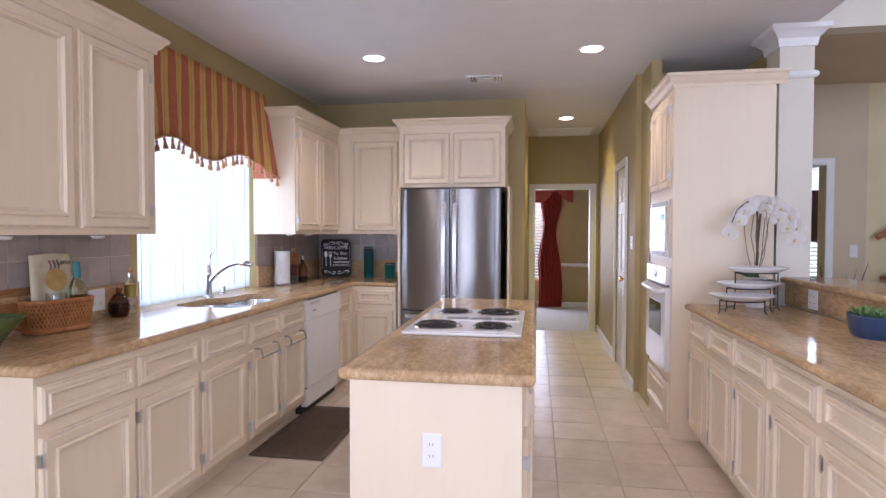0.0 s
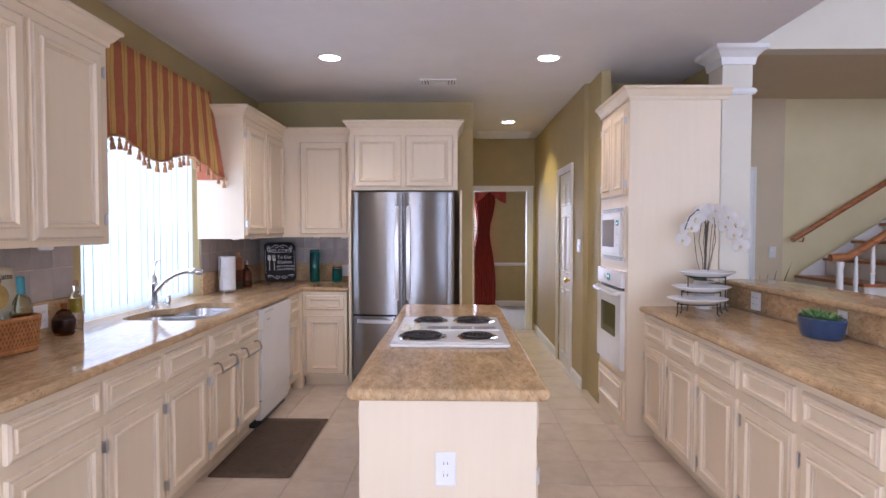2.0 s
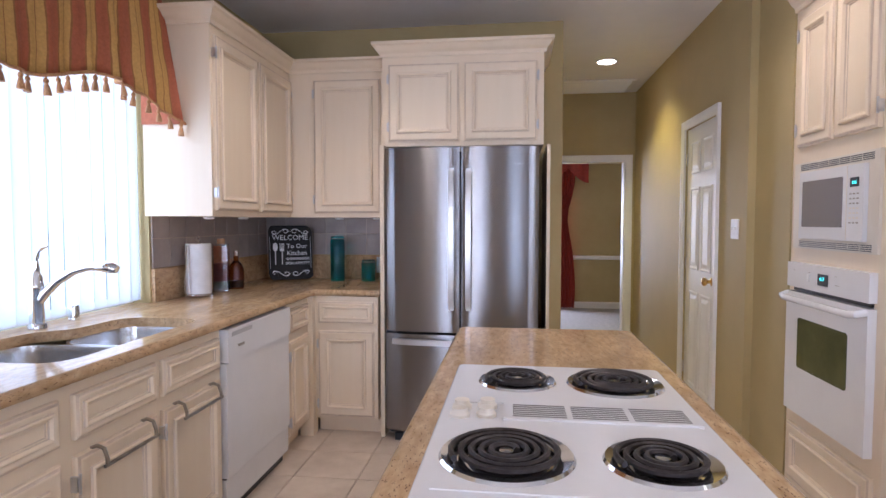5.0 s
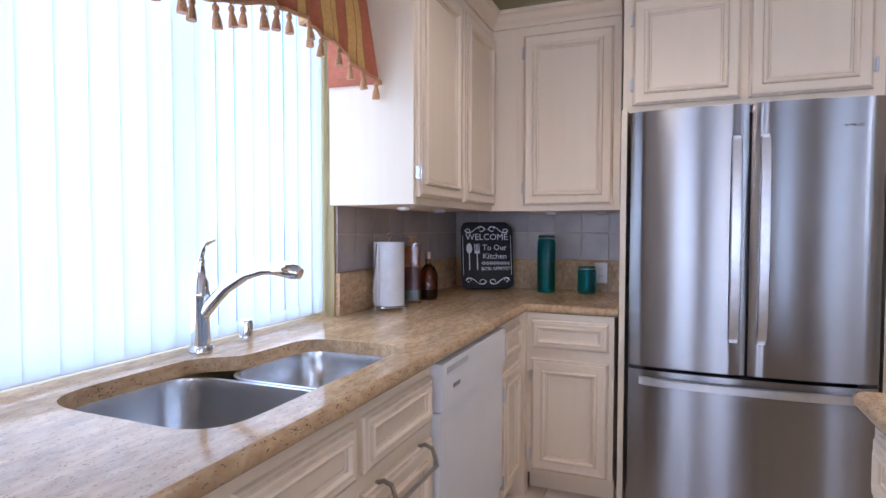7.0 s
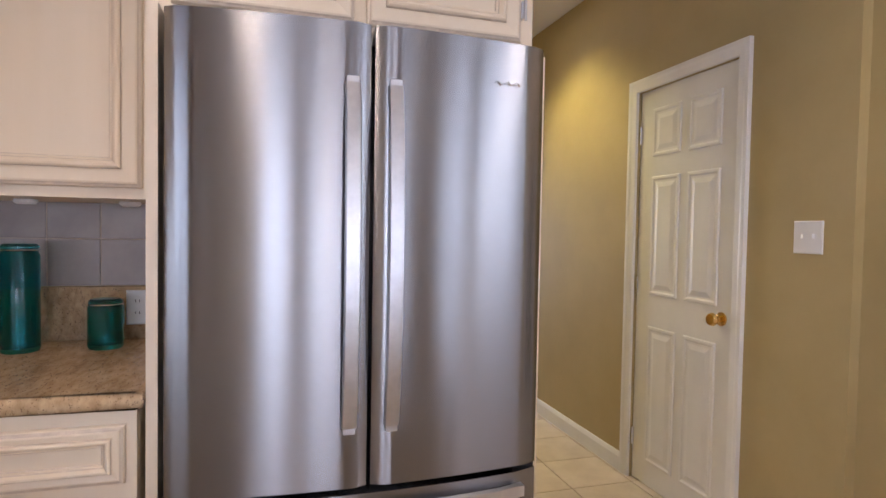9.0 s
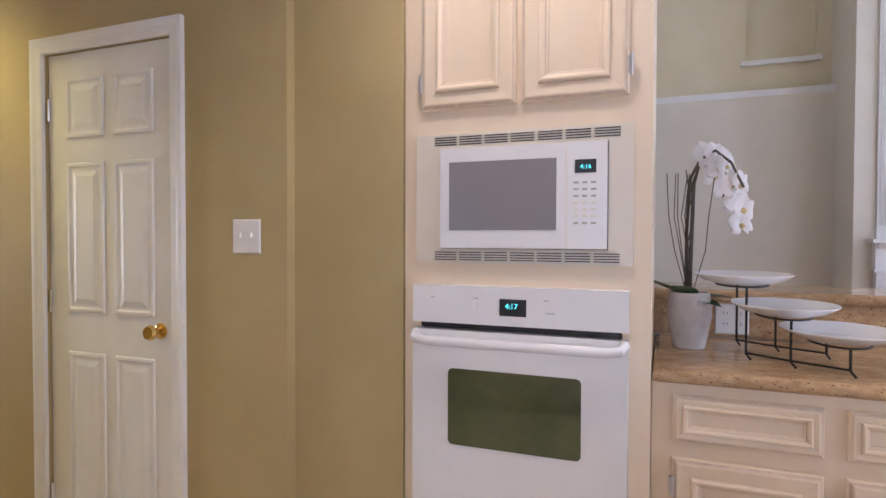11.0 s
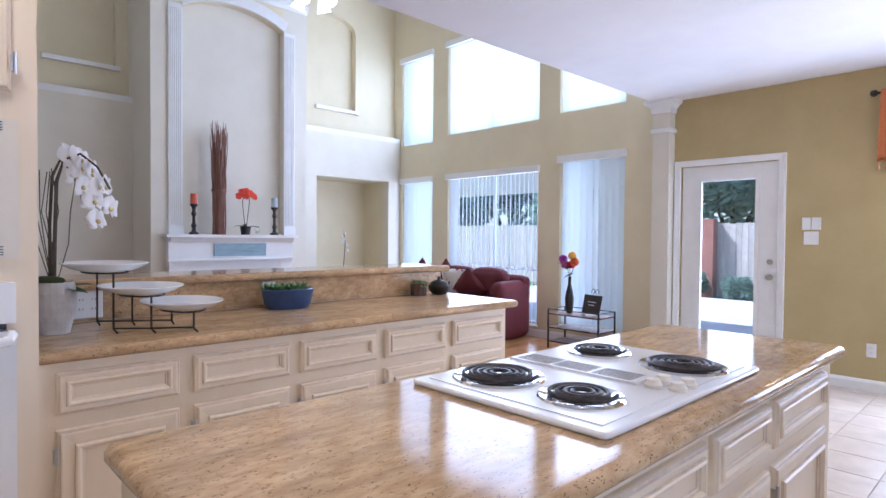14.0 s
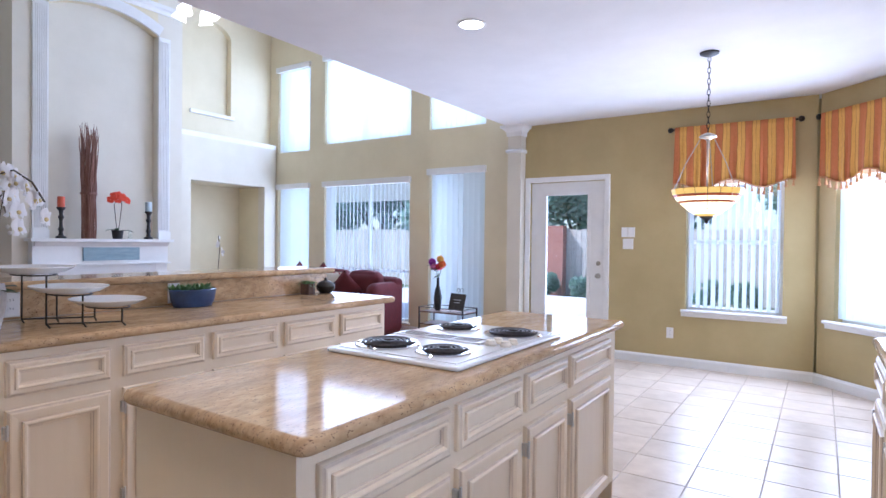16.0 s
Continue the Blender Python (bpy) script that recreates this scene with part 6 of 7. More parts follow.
ea = thing("chalkboard_sign", "small dark chalkboard sign on a scroll easel", "sign", pose(2.80, -1.06, 0.405, -14, 0, 168))
part("board", box(-0.13, 0.13, -0.012, 0, 0.03, 0.24), surface("slate_board", (0.035, 0.03, 0.028), (0.06, 0.05, 0.045), 20, 0.6), ea, bevel=0.003)
bm = bmesh.new()
for s in (-1, 1):
    tube([(s * 0.09, 0.002, 0.0), (s * 0.07, 0.01, 0.12), (s * 0.02, 0.01, 0.26)] + [(s * (0.03 + 0.025 * math.cos(a)), 0.01, 0.285 + 0.025 * math.sin(a)) for a in [3.6 - 0.5 * i for i in range(10)]], 0.004, 5, bm)
    tube([(s * 0.09, -0.05, 0.0), (s * 0.09, 0.002, 0.015)], 0.004, 5, bm)
part("easel", bm, M_IRON, ea)
for z, w in ((0.155, 0.12), (0.12, 0.09)):
    part("writing", box(-w / 2, w / 2, -0.0135, -0.0125, z, z + 0.008), M_PLASTIC, ea)

# ---- on the left counter ----
CT = 0.916
bk = thing("wicker_basket", "woven wicker basket on the granite counter", "basket", pose(-1.765, 2.615, CT, 0, 0, 78) @ Matrix.Diagonal((0.95, 1, 1.25, 1)))
M_WICKER = surface("wicker", (0.32, 0.115, 0.03), (0.46, 0.20, 0.06), 30, 0.55, bump=0.5)
out_b = round_poly([(-0.15, -0.075), (0.15, -0.075), (0.15, 0.075), (-0.15, 0.075)], 0.06, 5)
bm = bmesh.new()
rings = []
for s, z in ((0.90, 0.0), (0.96, 0.06), (1.0, 0.12), (0.95, 0.12), (0.88, 0.01)):
    rings.append([bm.verts.new((x * s, y * s, z)) for x, y in out_b])
for a, b in zip(rings, rings[1:]):
    for i in range(len(a)):
        bm.faces.new((a[i], a[(i + 1) % len(a)], b[(i + 1) % len(a)], b[i]))
bm.faces.new(rings[-1])
bm.faces.new(rings[0][::-1])
# body in darker wicker: shade between the strands put into its colour
part("body", bm, surface("wicker_shadow", (0.16, 0.06, 0.02), (0.24, 0.10, 0.035), 30, 0.7), bk)
for z, s in ((0.012, 0.915), (0.118, 1.01)):
    lp = [(x * s * 1.015, y * s * 1.03, z) for x, y in out_b]
    part("rim", tube(lp + lp[:1], 0.009, 6), M_WICKER, bk, smooth=True)
strand = bmesh.new()
per = [Vector((x, y, 0)) for x, y in out_b]
cum = [0.0]
for a, b in zip(per, per[1:] + per[:1]):
    cum.append(cum[-1] + (b - a).length)


def rim_point(d):
    d %= cum[-1]
    for i, (c, e) in enumerate(zip(cum, cum[1:])):
        if c <= d <= e:
            return per[i].lerp(per[(i + 1) % len(per)], (d - c) / max(1e-9, e - c))
    return per[0]


nstr = 46
for k in range(nstr):
    for s in (1, -1):
        pts = []
        for j in range(5):
            q = j / 4
            p = rim_point(cum[-1] * k / nstr + s * 0.055 * q)
            sc = 0.92 + 0.10 * q + (0.012 if (j + (s > 0)) % 2 else 0.028)
            pts.append((p.x * sc, p.y * sc * 1.02, 0.018 + 0.092 * q))
        tube(pts, 0.0036, 4, strand)
tagged(part("weave", strand, M_WICKER, bk, "crossed wicker strands"), kind="stuff")


def bottle(name, label, m, prof, material, cap=None, capmat=None, fill=None, fillmat=None):
    t = thing(name, label, "bottle", m)
    part("glass", lathe(prof, 24), material, t, smooth=True)
    if fill:
        part("contents", lathe(fill, 20), fillmat, t, smooth=True)
    if cap:
        part("stopper", lathe(cap, 18), capmat, t, smooth=True)
    return t


M_FOIL = surface("teal_foil", (0.02, 0.17, 0.20), (0.04, 0.25, 0.28), 20, 0.35, bump=0.1)
M_CORK = surface("cork", (0.32, 0.17, 0.08), (0.45, 0.26, 0.13), 60, 0.8, bump=0.3)
M_OILY = surface("golden_oil", (0.52, 0.36, 0.03), (0.60, 0.44, 0.05), 5, 0.1, bump=0)
M_DARKBEAN = surface("dark_contents", (0.03, 0.015, 0.01), (0.06, 0.03, 0.02), 40, 0.5)
bottle("wine_bottle", "clear white wine bottle with teal foil in the basket", pose(-1.75, 2.735, CT + 0.012, 4, 0, 0),
       [(0, 0), (0.037, 0), (0.038, 0.17), (0.034, 0.20), (0.016, 0.235), (0.0145, 0.30), (0.016, 0.305), (0, 0.305)], M_GREENGLASS,
       [(0.0165, 0.235), (0.0165, 0.309), (0, 0.310)], M_FOIL)
gl = thing("wine_glass", "clear stemless wine glass standing in the basket", "glass", pose(-1.74, 2.585, CT + 0.012))
part("bowl", lathe([(0, 0.0), (0.03, 0.0), (0.042, 0.06), (0.045, 0.11), (0.040, 0.17), (0.038, 0.17), (0.043, 0.11), (0.04, 0.06), (0.028, 0.004), (0, 0.004)], 24), M_CLEAR, gl, smooth=True)
cb = thing("cutting_board", "round brown wooden board leaning on the tiled wall", "cutting board", pose(-1.835, 2.545, CT + 0.002, 0, 0, 90) @ pose(0, 0, 0, -9))
part("board", lathe([(0, 0), (0.158, 0), (0.165, 0.006), (0.165, 0.014), (0.158, 0.02), (0, 0.02)], 36), surface("honey_wood", (0.24, 0.10, 0.035), (0.38, 0.18, 0.07), 8, 0.4, (1, 8, 1), bump=0.05), cb).matrix_basis = pose(0, 0.012, 0.168, 90)
tw_ = thing("tea_towel", "cream printed tea towel draped over the board", "towel", pose(-1.800, 2.635, CT + 0.10, 0, 0, 90) @ Matrix.Diagonal((1.25, 1, 1.08, 1)))
bm = bmesh.new()
g = []
for i in range(13):
    g.append([bm.verts.new(((i / 12 - 0.5) * 0.19 * (1 + 0.08 * (1 - j / 8)), -0.006 - 0.012 * math.sin(i * 1.3) * (1 - j / 8) + 0.02 * (j / 8), 0.245 * j / 8 - 0.012 * abs(i / 12 - 0.5))) for j in range(9)])
for a, b in zip(g, g[1:]):
    for j in range(8):
        bm.faces.new((a[j], b[j], b[j + 1], a[j + 1]))
ob = part("cloth", bm, surface("printed_linen", (0.62, 0.54, 0.36), (0.70, 0.63, 0.46), 20, 0.85, bump=0.3), tw_, smooth=2)
ob.modifiers.new("thickness", "SOLIDIFY").thickness = 0.003
part("cup_print", lathe([(0, 0), (0.038, 0), (0.05, 0.0006), (0, 0.0008)], 18), surface("ochre_print", (0.45, 0.27, 0.07), (0.55, 0.36, 0.12), 20, 0.85), tw_).matrix_basis = pose(0.0, -0.012, 0.13, 84)
for k in range(3):
    part("steam_print", tube([(-0.02 + k * 0.018, -0.006, 0.175), (-0.014 + k * 0.018, -0.004, 0.19), (-0.022 + k * 0.018, -0.001, 0.215)], 0.003, 4), surface("plum_print", (0.25, 0.12, 0.14), (0.3, 0.16, 0.18), 20, 0.85), tw_)
o = part("lettering", text_bm("Latte", 0.032), M_BLACK, tw_)
o.matrix_basis = pose(0.045, -0.004, 0.195, -6)
bottle("syrup_bottle", "small round amber glass bottle on the counter", pose(-1.80, 3.06, CT),
       [(0, 0), (0.04, 0), (0.052, 0.03), (0.052, 0.08), (0.03, 0.12), (0.014, 0.13), (0.016, 0.16), (0, 0.16)], M_AMBER, fill=[(0, 0.004), (0.045, 0.02), (0.045, 0.08), (0, 0.085)], fillmat=M_DARKBEAN)
bottle("oil_bottle", "tall clear bottle of golden oil with a cork", pose(-1.81, 3.165, CT),
       [(0, 0), (0.032, 0), (0.032, 0.17), (0.014, 0.20), (0.014, 0.235), (0, 0.235)], M_CLEAR, [(0.013, 0.236), (0.013, 0.262), (0, 0.264)], M_CORK, [(0, 0.10), (0.028, 0.10), (0.028, 0.17), (0, 0.175)], M_OILY)
bw = thing("green_bowl", "pale green flared bowl with greenery on the counter", "bowl", pose(-1.72, 2.21, CT))
part("bowl", lathe([(0, 0), (0.05, 0), (0.055, 0.012), (0.09, 0.06), (0.145, 0.118), (0.140, 0.122), (0.085, 0.068), (0, 0.03)], 32), surface("celadon_glaze", (0.07, 0.11, 0.035), (0.12, 0.17, 0.06), 8, 0.25), bw, smooth=True)
bm = bmesh.new()
for k in range(60):
    a = random.uniform(0, 6.28)
    leaf(bm, (0.07 * random.random() * math.cos(a), 0.07 * random.random() * math.sin(a), 0.08), (math.cos(a), math.sin(a), random.uniform(0.3, 1.4)), random.uniform(0.06, 0.11), 0.03, 0.5, 3)
part("leaves", bm, M_LEAF, bw, smooth=2)

# ---- in the corner ----
pt = thing("paper_towel_holder", "white paper towel roll on a chrome wire stand", "paper towel", pose(-1.762, 5.01, CT))
part("stand", tube([(0.075 * math.cos(a), 0.075 * math.sin(a), 0.012) for a in [2 * math.pi * k / 28 for k in range(29)]], 0.004, 6), M_CHROME, pt)
part("post", tube([(0, 0, 0.01), (0, 0, 0.31), (0.014, 0, 0.325), (0.0, 0, 0.338), (-0.014, 0, 0.325), (0, 0, 0.31)], 0.0035, 6), M_CHROME, pt)
part("side_arm", tube([(-0.03, -0.072, 0.012), (-0.035, -0.09, 0.05), (-0.02, -0.078, 0.29)], 0.0035, 6), M_CHROME, pt)
for k in range(3):
    part("foot", lathe([(0, 0), (0.009, 0.002), (0.009, 0.01), (0, 0.012)], 10, at=(0.075 * math.cos(2.1 * k), 0.075 * math.sin(2.1 * k), 0)), M_CHROME, pt)
part("roll", lathe([(0.02, 0.018), (0.066, 0.018), (0.068, 0.022), (0.068, 0.293), (0.066, 0.297), (0.02, 0.297), (0.02, 0.018)], 40), surface("paper", (0.80, 0.79, 0.79), (0.85, 0.84, 0.84), 40, 0.9, bump=0.4), pt, smooth=True)
bm = bmesh.new()
g = [[bm.verts.new((-0.02 + 0.012 * math.sin(j), -0.069 - 0.012 * j / 4, 0.295 - 0.27 * i / 6)) for j in range(4)] for i in range(7)]
for a, b in zip(g, g[1:]):
    for j in range(3):
        bm.faces.new((a[j], a[j + 1], b[j + 1], b[j]))
part("loose_sheet", bm, bpy.data.materials["paper"], pt, smooth=2)
dc = thing("pepper_decanter", "tall square glass bottle of layered dried peppers", "bottle", pose(-1.765, 5.265, CT, 0, 0, 20))
part("glass", box(-0.042, 0.042, -0.042, 0.042, 0, 0.285), M_CLEAR, dc, bevel=0.006)
for z0, z1, c in ((0.01, 0.06, (0.10, 0.09, 0.05)), (0.06, 0.17, (0.13, 0.035, 0.025)), (0.17, 0.275, (0.36, 0.13, 0.06))):
    part("layer", box(-0.037, 0.037, -0.037, 0.037, z0 + 0.001, z1 - 0.001), surface("dried_layer", c, tuple(q * 1.7 for q in c), 70, 0.7, bump=0.5), dc)
part("stopper", lathe([(0.024, 0.286), (0.024, 0.312), (0.02, 0.318), (0, 0.318)], 18), M_CORK, dc, smooth=True)
bottle("amber_cruet", "amber glass cruet with a pour spout", pose(-1.74, 5.40, CT),
       [(0, 0), (0.045, 0), (0.048, 0.02), (0.048, 0.12), (0.035, 0.155), (0.016, 0.175), (0.016, 0.21), (0, 0.21)], M_AMBER,
       [(0.017, 0.205), (0.019, 0.235), (0.010, 0.24), (0, 0.24)], M_CHROME, [(0, 0.004), (0.042, 0.01), (0.042, 0.05), (0, 0.052)], M_DARKBEAN)
sg = thing("welcome_sign", "black welcome sign with white lettering leaning in the corner", "sign", pose(-1.585, 5.91, CT, 0, 0, 30) @ pose(0, 0, 0.006, -9))
M_CHALK = surface("white_lettering", (0.72, 0.72, 0.72), (0.80, 0.80, 0.80), 40, 0.6)
outl = []
for (x, z) in round_poly([(-0.155, 0.0), (0.155, 0.0), (0.155, 0.385), (-0.155, 0.385)], 0.05, 6):
    outl.append((x + 0.004 * math.sin(z * 60), z + (0.006 * math.cos(x * 55) if z > 0.3 else 0)))
bm = slab(outl, 0, 0.014, 0.006)
bmesh.ops.rotate(bm, verts=bm.verts, matrix=Matrix.Rotation(math.pi / 2, 3, "X"))
part("board", bm, M_BOARD, sg, smooth=True)
F = -0.0152
for words, size, x, z in (("WELCOME", 0.052, 0.0, 0.285), ("To Our", 0.046, 0.045, 0.225), ("Kitchen", 0.046, 0.045, 0.175), ("BON APPETIT!", 0.027, 0.05, 0.108)):
    o = part("lettering", text_bm(words, size), M_CHALK, sg)
    o.location = (x, F, z)
bm = bmesh.new()
for i in range(16):
    for j in range(3):
        if (i + j) % 2:
            box(-0.035 + i * 0.0105, -0.026 + i * 0.0105, F - 0.0006, F + 0.0003, 0.140 + j * 0.006, 0.1455 + j * 0.006, bm)
part("checker_band", bm, M_CHALK, sg)
for zc, s in ((0.345, 1), (0.045, -1)):
    bm = bmesh.new()
    for d in (-1, 1):
        pts = [(d * (0.005 + 0.125 * q), F, zc + s * (0.018 * math.sin(q * 6.0))) for q in [k / 14 for k in range(15)]]
        tube(pts, 0.003, 4, bm)
        tube([(d * (0.03 + 0.016 * math.cos(a)), F, zc + s * 0.004 + 0.014 * math.sin(a)) for a in [0.55 * k for k in range(11)]], 0.0026, 4, bm)
        tube([(d * (0.112 + 0.014 * math.cos(a)), F, zc - s * 0.008 + 0.012 * math.sin(a)) for a in [0.55 * k for k in range(11)]], 0.0026, 4, bm)
    part("scroll", bm, M_CHALK, sg)
for x in (-0.142, 0.142):
    part("border_line", box(x - 0.0012, x + 0.0012, F - 0.0005, F + 0.0004, 0.08, 0.31), M_CHALK, sg)
bm = lathe([(0, 0), (0.017, 0.0), (0.017, 0.001), (0, 0.001)], 16)
bmesh.ops.scale(bm, verts=bm.verts, vec=(1, 1.8, 1))
part("spoon_print", bm, M_CHALK, sg).matrix_basis = pose(-0.105, F, 0.235, 90)
bm = box(-0.108, -0.102, F - 0.0006, F + 0.0003, 0.11, 0.22)
box(-0.062, -0.056, F - 0.0006, F + 0.0003, 0.11, 0.21, bm)
box(-0.074, -0.044, F - 0.0006, F + 0.0003, 0.205, 0.222, bm)
for k in range(4):
    box(-0.074 + k * 0.0085, -0.070 + k * 0.0085, F - 0.0006, F + 0.0003, 0.222, 0.262, bm)
part("fork_print", bm, M_CHALK, sg)
for k in range(3):
    part("hook", lathe([(0.011, 0), (0.012, 0.01), (0.006, 0.02), (0, 0.022)], 12), M_IRON, sg).matrix_basis = pose(-0.10 + k * 0.10, F + 0.004, 0.035, 90)


def jar(m, r, h, label):
    t = thing("glass_jar", label, "jar", m, "teal jars")
    part("glass", lathe([(0, 0), (r * 0.92, 0), (r, 0.01), (r, h * 0.93), (r * 0.9, h * 0.96), (r * 0.9, h), (r * 0.84, h), (r * 0.84, h * 0.955), (r * 0.93, h * 0.92), (r * 0.93, 0.014), (0, 0.012)], 28), M_TEAL, t, smooth=True)
    part("lid", lathe([(0, h + 0.016), (r * 0.8, h + 0.014), (r * 0.95, h + 0.006), (r * 0.95, h + 0.001), (0, h + 0.001)][::-1], 28), M_TEAL, t, smooth=True)
    part("wire_bail", tube([(r * 0.97 * math.cos(a), r * 0.97 * math.sin(a), h * 0.985) for a in [2 * math.pi * k / 28 for k in range(29)]], 0.0025, 5), M_CHROME, t)


jar(pose(-1.252, 5.945, CT), 0.051, 0.305, "tall teal glass canister with a wire bail")
jar(pose(-1.03, 5.955, CT), 0.050, 0.138, "short teal glass jar with a wire bail")
for y in (4.95, 5.35):
    t = thing("puck_light", "small clear puck light under the wall cabinet", "lamp", pose(-1.66, y, 1.364))
    part("lens", lathe([(0.03, 0), (0.03, -0.008), (0.022, -0.014), (0, -0.015)], 16), M_PLASTIC, t)
for y in (2.25, 2.75):
    t = thing("puck_light", "small clear puck light under the wall cabinet", "lamp", pose(-1.66, y, 1.364))
    part("lens", lathe([(0.03, 0), (0.03, -0.008), (0.022, -0.014), (0, -0.015)], 16), M_PLASTIC, t)
for x in (-1.22, -0.95):
    t = thing("puck_light", "small clear puck light under the wall cabinet", "lamp", pose(x, 5.9, 1.364))
    part("lens", lathe([(0.03, 0), (0.03, -0.008), (0.022, -0.014), (0, -0.015)], 16), M_PLASTIC, t)

# ---- on the peninsula ----
oc = thing("white_orchid", "white artificial orchid in a whitewashed pot", "plant", pose(1.82, 4.13, CT))
part("pot", lathe([(0, 0), (0.05, 0), (0.055, 0.02), (0.07, 0.10), (0.072, 0.15), (0.064, 0.19), (0.06, 0.19), (0.066, 0.15), (0, 0.14)], 22), surface("whitewashed_clay", (0.55, 0.50, 0.46), (0.74, 0.71, 0.68), 9, 0.75, bump=0.4), oc)
bm = bmesh.new()
tube([(0, 0, 0.15), (0.005, -0.005, 0.36), (0.0, -0.01, 0.56), (-0.02, -0.03, 0.64), (-0.08, -0.07, 0.66), (-0.15, -0.11, 0.61), (-0.19, -0.14, 0.53)], [0.007] * 3 + [0.004] * 4, 6, bm)
tube([(0.01, 0.01, 0.15), (0.012, 0.01, 0.40), (0.02, 0.0, 0.58), (0.05, -0.03, 0.645), (0.105, -0.07, 0.62), (0.15, -0.11, 0.55), (0.165, -0.13, 0.48)], [0.006] * 3 + [0.004] * 4, 6, bm)
part("stem", bm, M_STEM, oc, smooth=True)
for k in range(7):
    a = random.uniform(0, 6.28)
    d = random.uniform(0.03, 0.075)
    part("twig", tube([(0, 0, 0.15), (d * 0.7 * math.cos(a), d * 0.7 * math.sin(a), 0.33), (d * math.cos(a + 0.3), d * math.sin(a + 0.3), 0.45), (d * 1.1 * math.cos(a), d * 1.1 * math.sin(a), 0.60)], 0.0022, 4), M_STEM, oc)
M_LIP = surface("orchid_lip", (0.72, 0.55, 0.22), (0.80, 0.68, 0.40), 30, 0.6, bump=0.1)


def orchid_bloom(c, facing, size, rnd):
    """One moth orchid: three narrow sepals, two broad petals and a small yellow lip."""
    m = Matrix.Translation(c) @ Vector(facing).to_track_quat("Z", "Y").to_matrix().to_4x4() @ Matrix.Rotation(rnd.uniform(-0.3, 0.3), 4, "Z")
    bm = bmesh.new()
    for ang, ln_, wd, lift in ((90, 1.0, 0.34, 0.0), (215, 0.95, 0.32, 0.0), (325, 0.95, 0.32, 0.0), (12, 1.05, 0.62, 0.07), (168, 1.05, 0.62, 0.07)):
        rows = []
        for u, f, z in ((0.04, 0.15, 0.0), (0.25, 0.7, 0.05), (0.5, 1.0, 0.10), (0.75, 0.92, 0.09), (0.92, 0.55, 0.03), (1.0, 0.12, -0.03)):
            row = []
            for v in (-1, -0.5, 0, 0.5, 1):
                p = Vector((u * ln_ * size, v * f * wd * size, (z + lift + 0.10 * abs(v) * f + rnd.uniform(-0.02, 0.02)) * size))
                p.rotate(Euler((0, 0, radians(ang))))
                row.append(bm.verts.new(m @ p))
            rows.append(row)
        for r0, r1 in zip(rows, rows[1:]):
            for i in range(4):
                bm.faces.new((r0[i], r0[i + 1], r1[i + 1], r1[i]))
    b = part("blossom", bm, M_PETAL, oc, smooth=2)
    lip = lathe([(0.0, 0.0), (0.16 * size, 0.10 * size), (0.20 * size, 0.22 * size), (0.10 * size, 0.36 * size), (0, 0.38 * size)], 8)
    part("lip", lip, M_LIP, b, "yellow orchid lip", smooth=2).matrix_basis = m @ Matrix.Translation((0, -0.12 * size, 0))


o_rnd = random.Random(5)
spots = [(-0.03 - 0.15 * q, -0.03 - 0.10 * q, 0.645 - 0.15 * q * q) for q in [k / 7 for k in range(8)]] + [(0.02 + 0.155 * q, -0.04 - 0.10 * q, 0.645 - 0.19 * q * q) for q in [k / 9 for k in range(10)]]
for k, p in enumerate(spots):
    side = 0.028 * (-1) ** k
    orchid_bloom((p[0] + side * 0.6, p[1] - 0.02 + o_rnd.uniform(-0.02, 0.02), p[2] - 0.012 + side * 0.7), (-0.75 + o_rnd.uniform(-0.5, 0.3), -0.75 + o_rnd.uniform(-0.3, 0.4), o_rnd.uniform(-0.25, 0.25)), o_rnd.uniform(0.046, 0.056), o_rnd)
for k, (dx, dy, dz) in enumerate(((0.180, -0.14, 0.43), (0.185, -0.15, 0.402), (-0.19, -0.14, 0.46))):
    part("bud", lathe([(0, 0.011), (0.007, 0.006), (0.009, 0), (0.006, -0.008), (0, -0.011)][::-1], 8, at=(dx, dy, dz)), M_PETAL, oc, smooth=2)
bm = bmesh.new()
for w, ln_ in (((-0.9, 0.3, 0.7), 0.17), ((0.5, -0.9, 0.3), 0.17), ((-0.1, 0.95, 0.75), 0.19), ((-0.5, -0.7, 0.1), 0.12)):
    leaf(bm, (0, 0, 0.17), w, ln_, 0.085, 0.3)
part("leaves", bm, M_LEAF, oc, smooth=2)

tier = thing("tiered_serving_stand", "black wire three-tier stand with white oval plates", "serving stand", pose(1.665, 3.92, CT))
bm = bmesh.new()
PL = [(0.105, 0.055, 0.225), (0.025, -0.05, 0.14), (-0.05, -0.175, 0.08)]
for x, y, z in PL:
    ring = [(x + 0.12 * math.cos(a), y + 0.075 * math.sin(a), z) for a in [2 * math.pi * k / 24 for k in range(25)]]
    tube(ring, 0.0035, 5, bm)
for x, y, z in PL:
    for s in (-1, 1):
        tube([(x + s * 0.12, y, z), (x + s * 0.12, y, 0.02), (x + s * 0.13, y - 0.012, 0.004)], 0.0038, 5, bm)
for s in (-1, 1):
    tube([(PL[0][0] + s * 0.12, PL[0][1], 0.022), (PL[1][0] + s * 0.12, PL[1][1], 0.022), (PL[2][0] + s * 0.12, PL[2][1], 0.022)], 0.0035, 5, bm)
part("wire_frame", bm, M_IRON, tier, smooth=True)
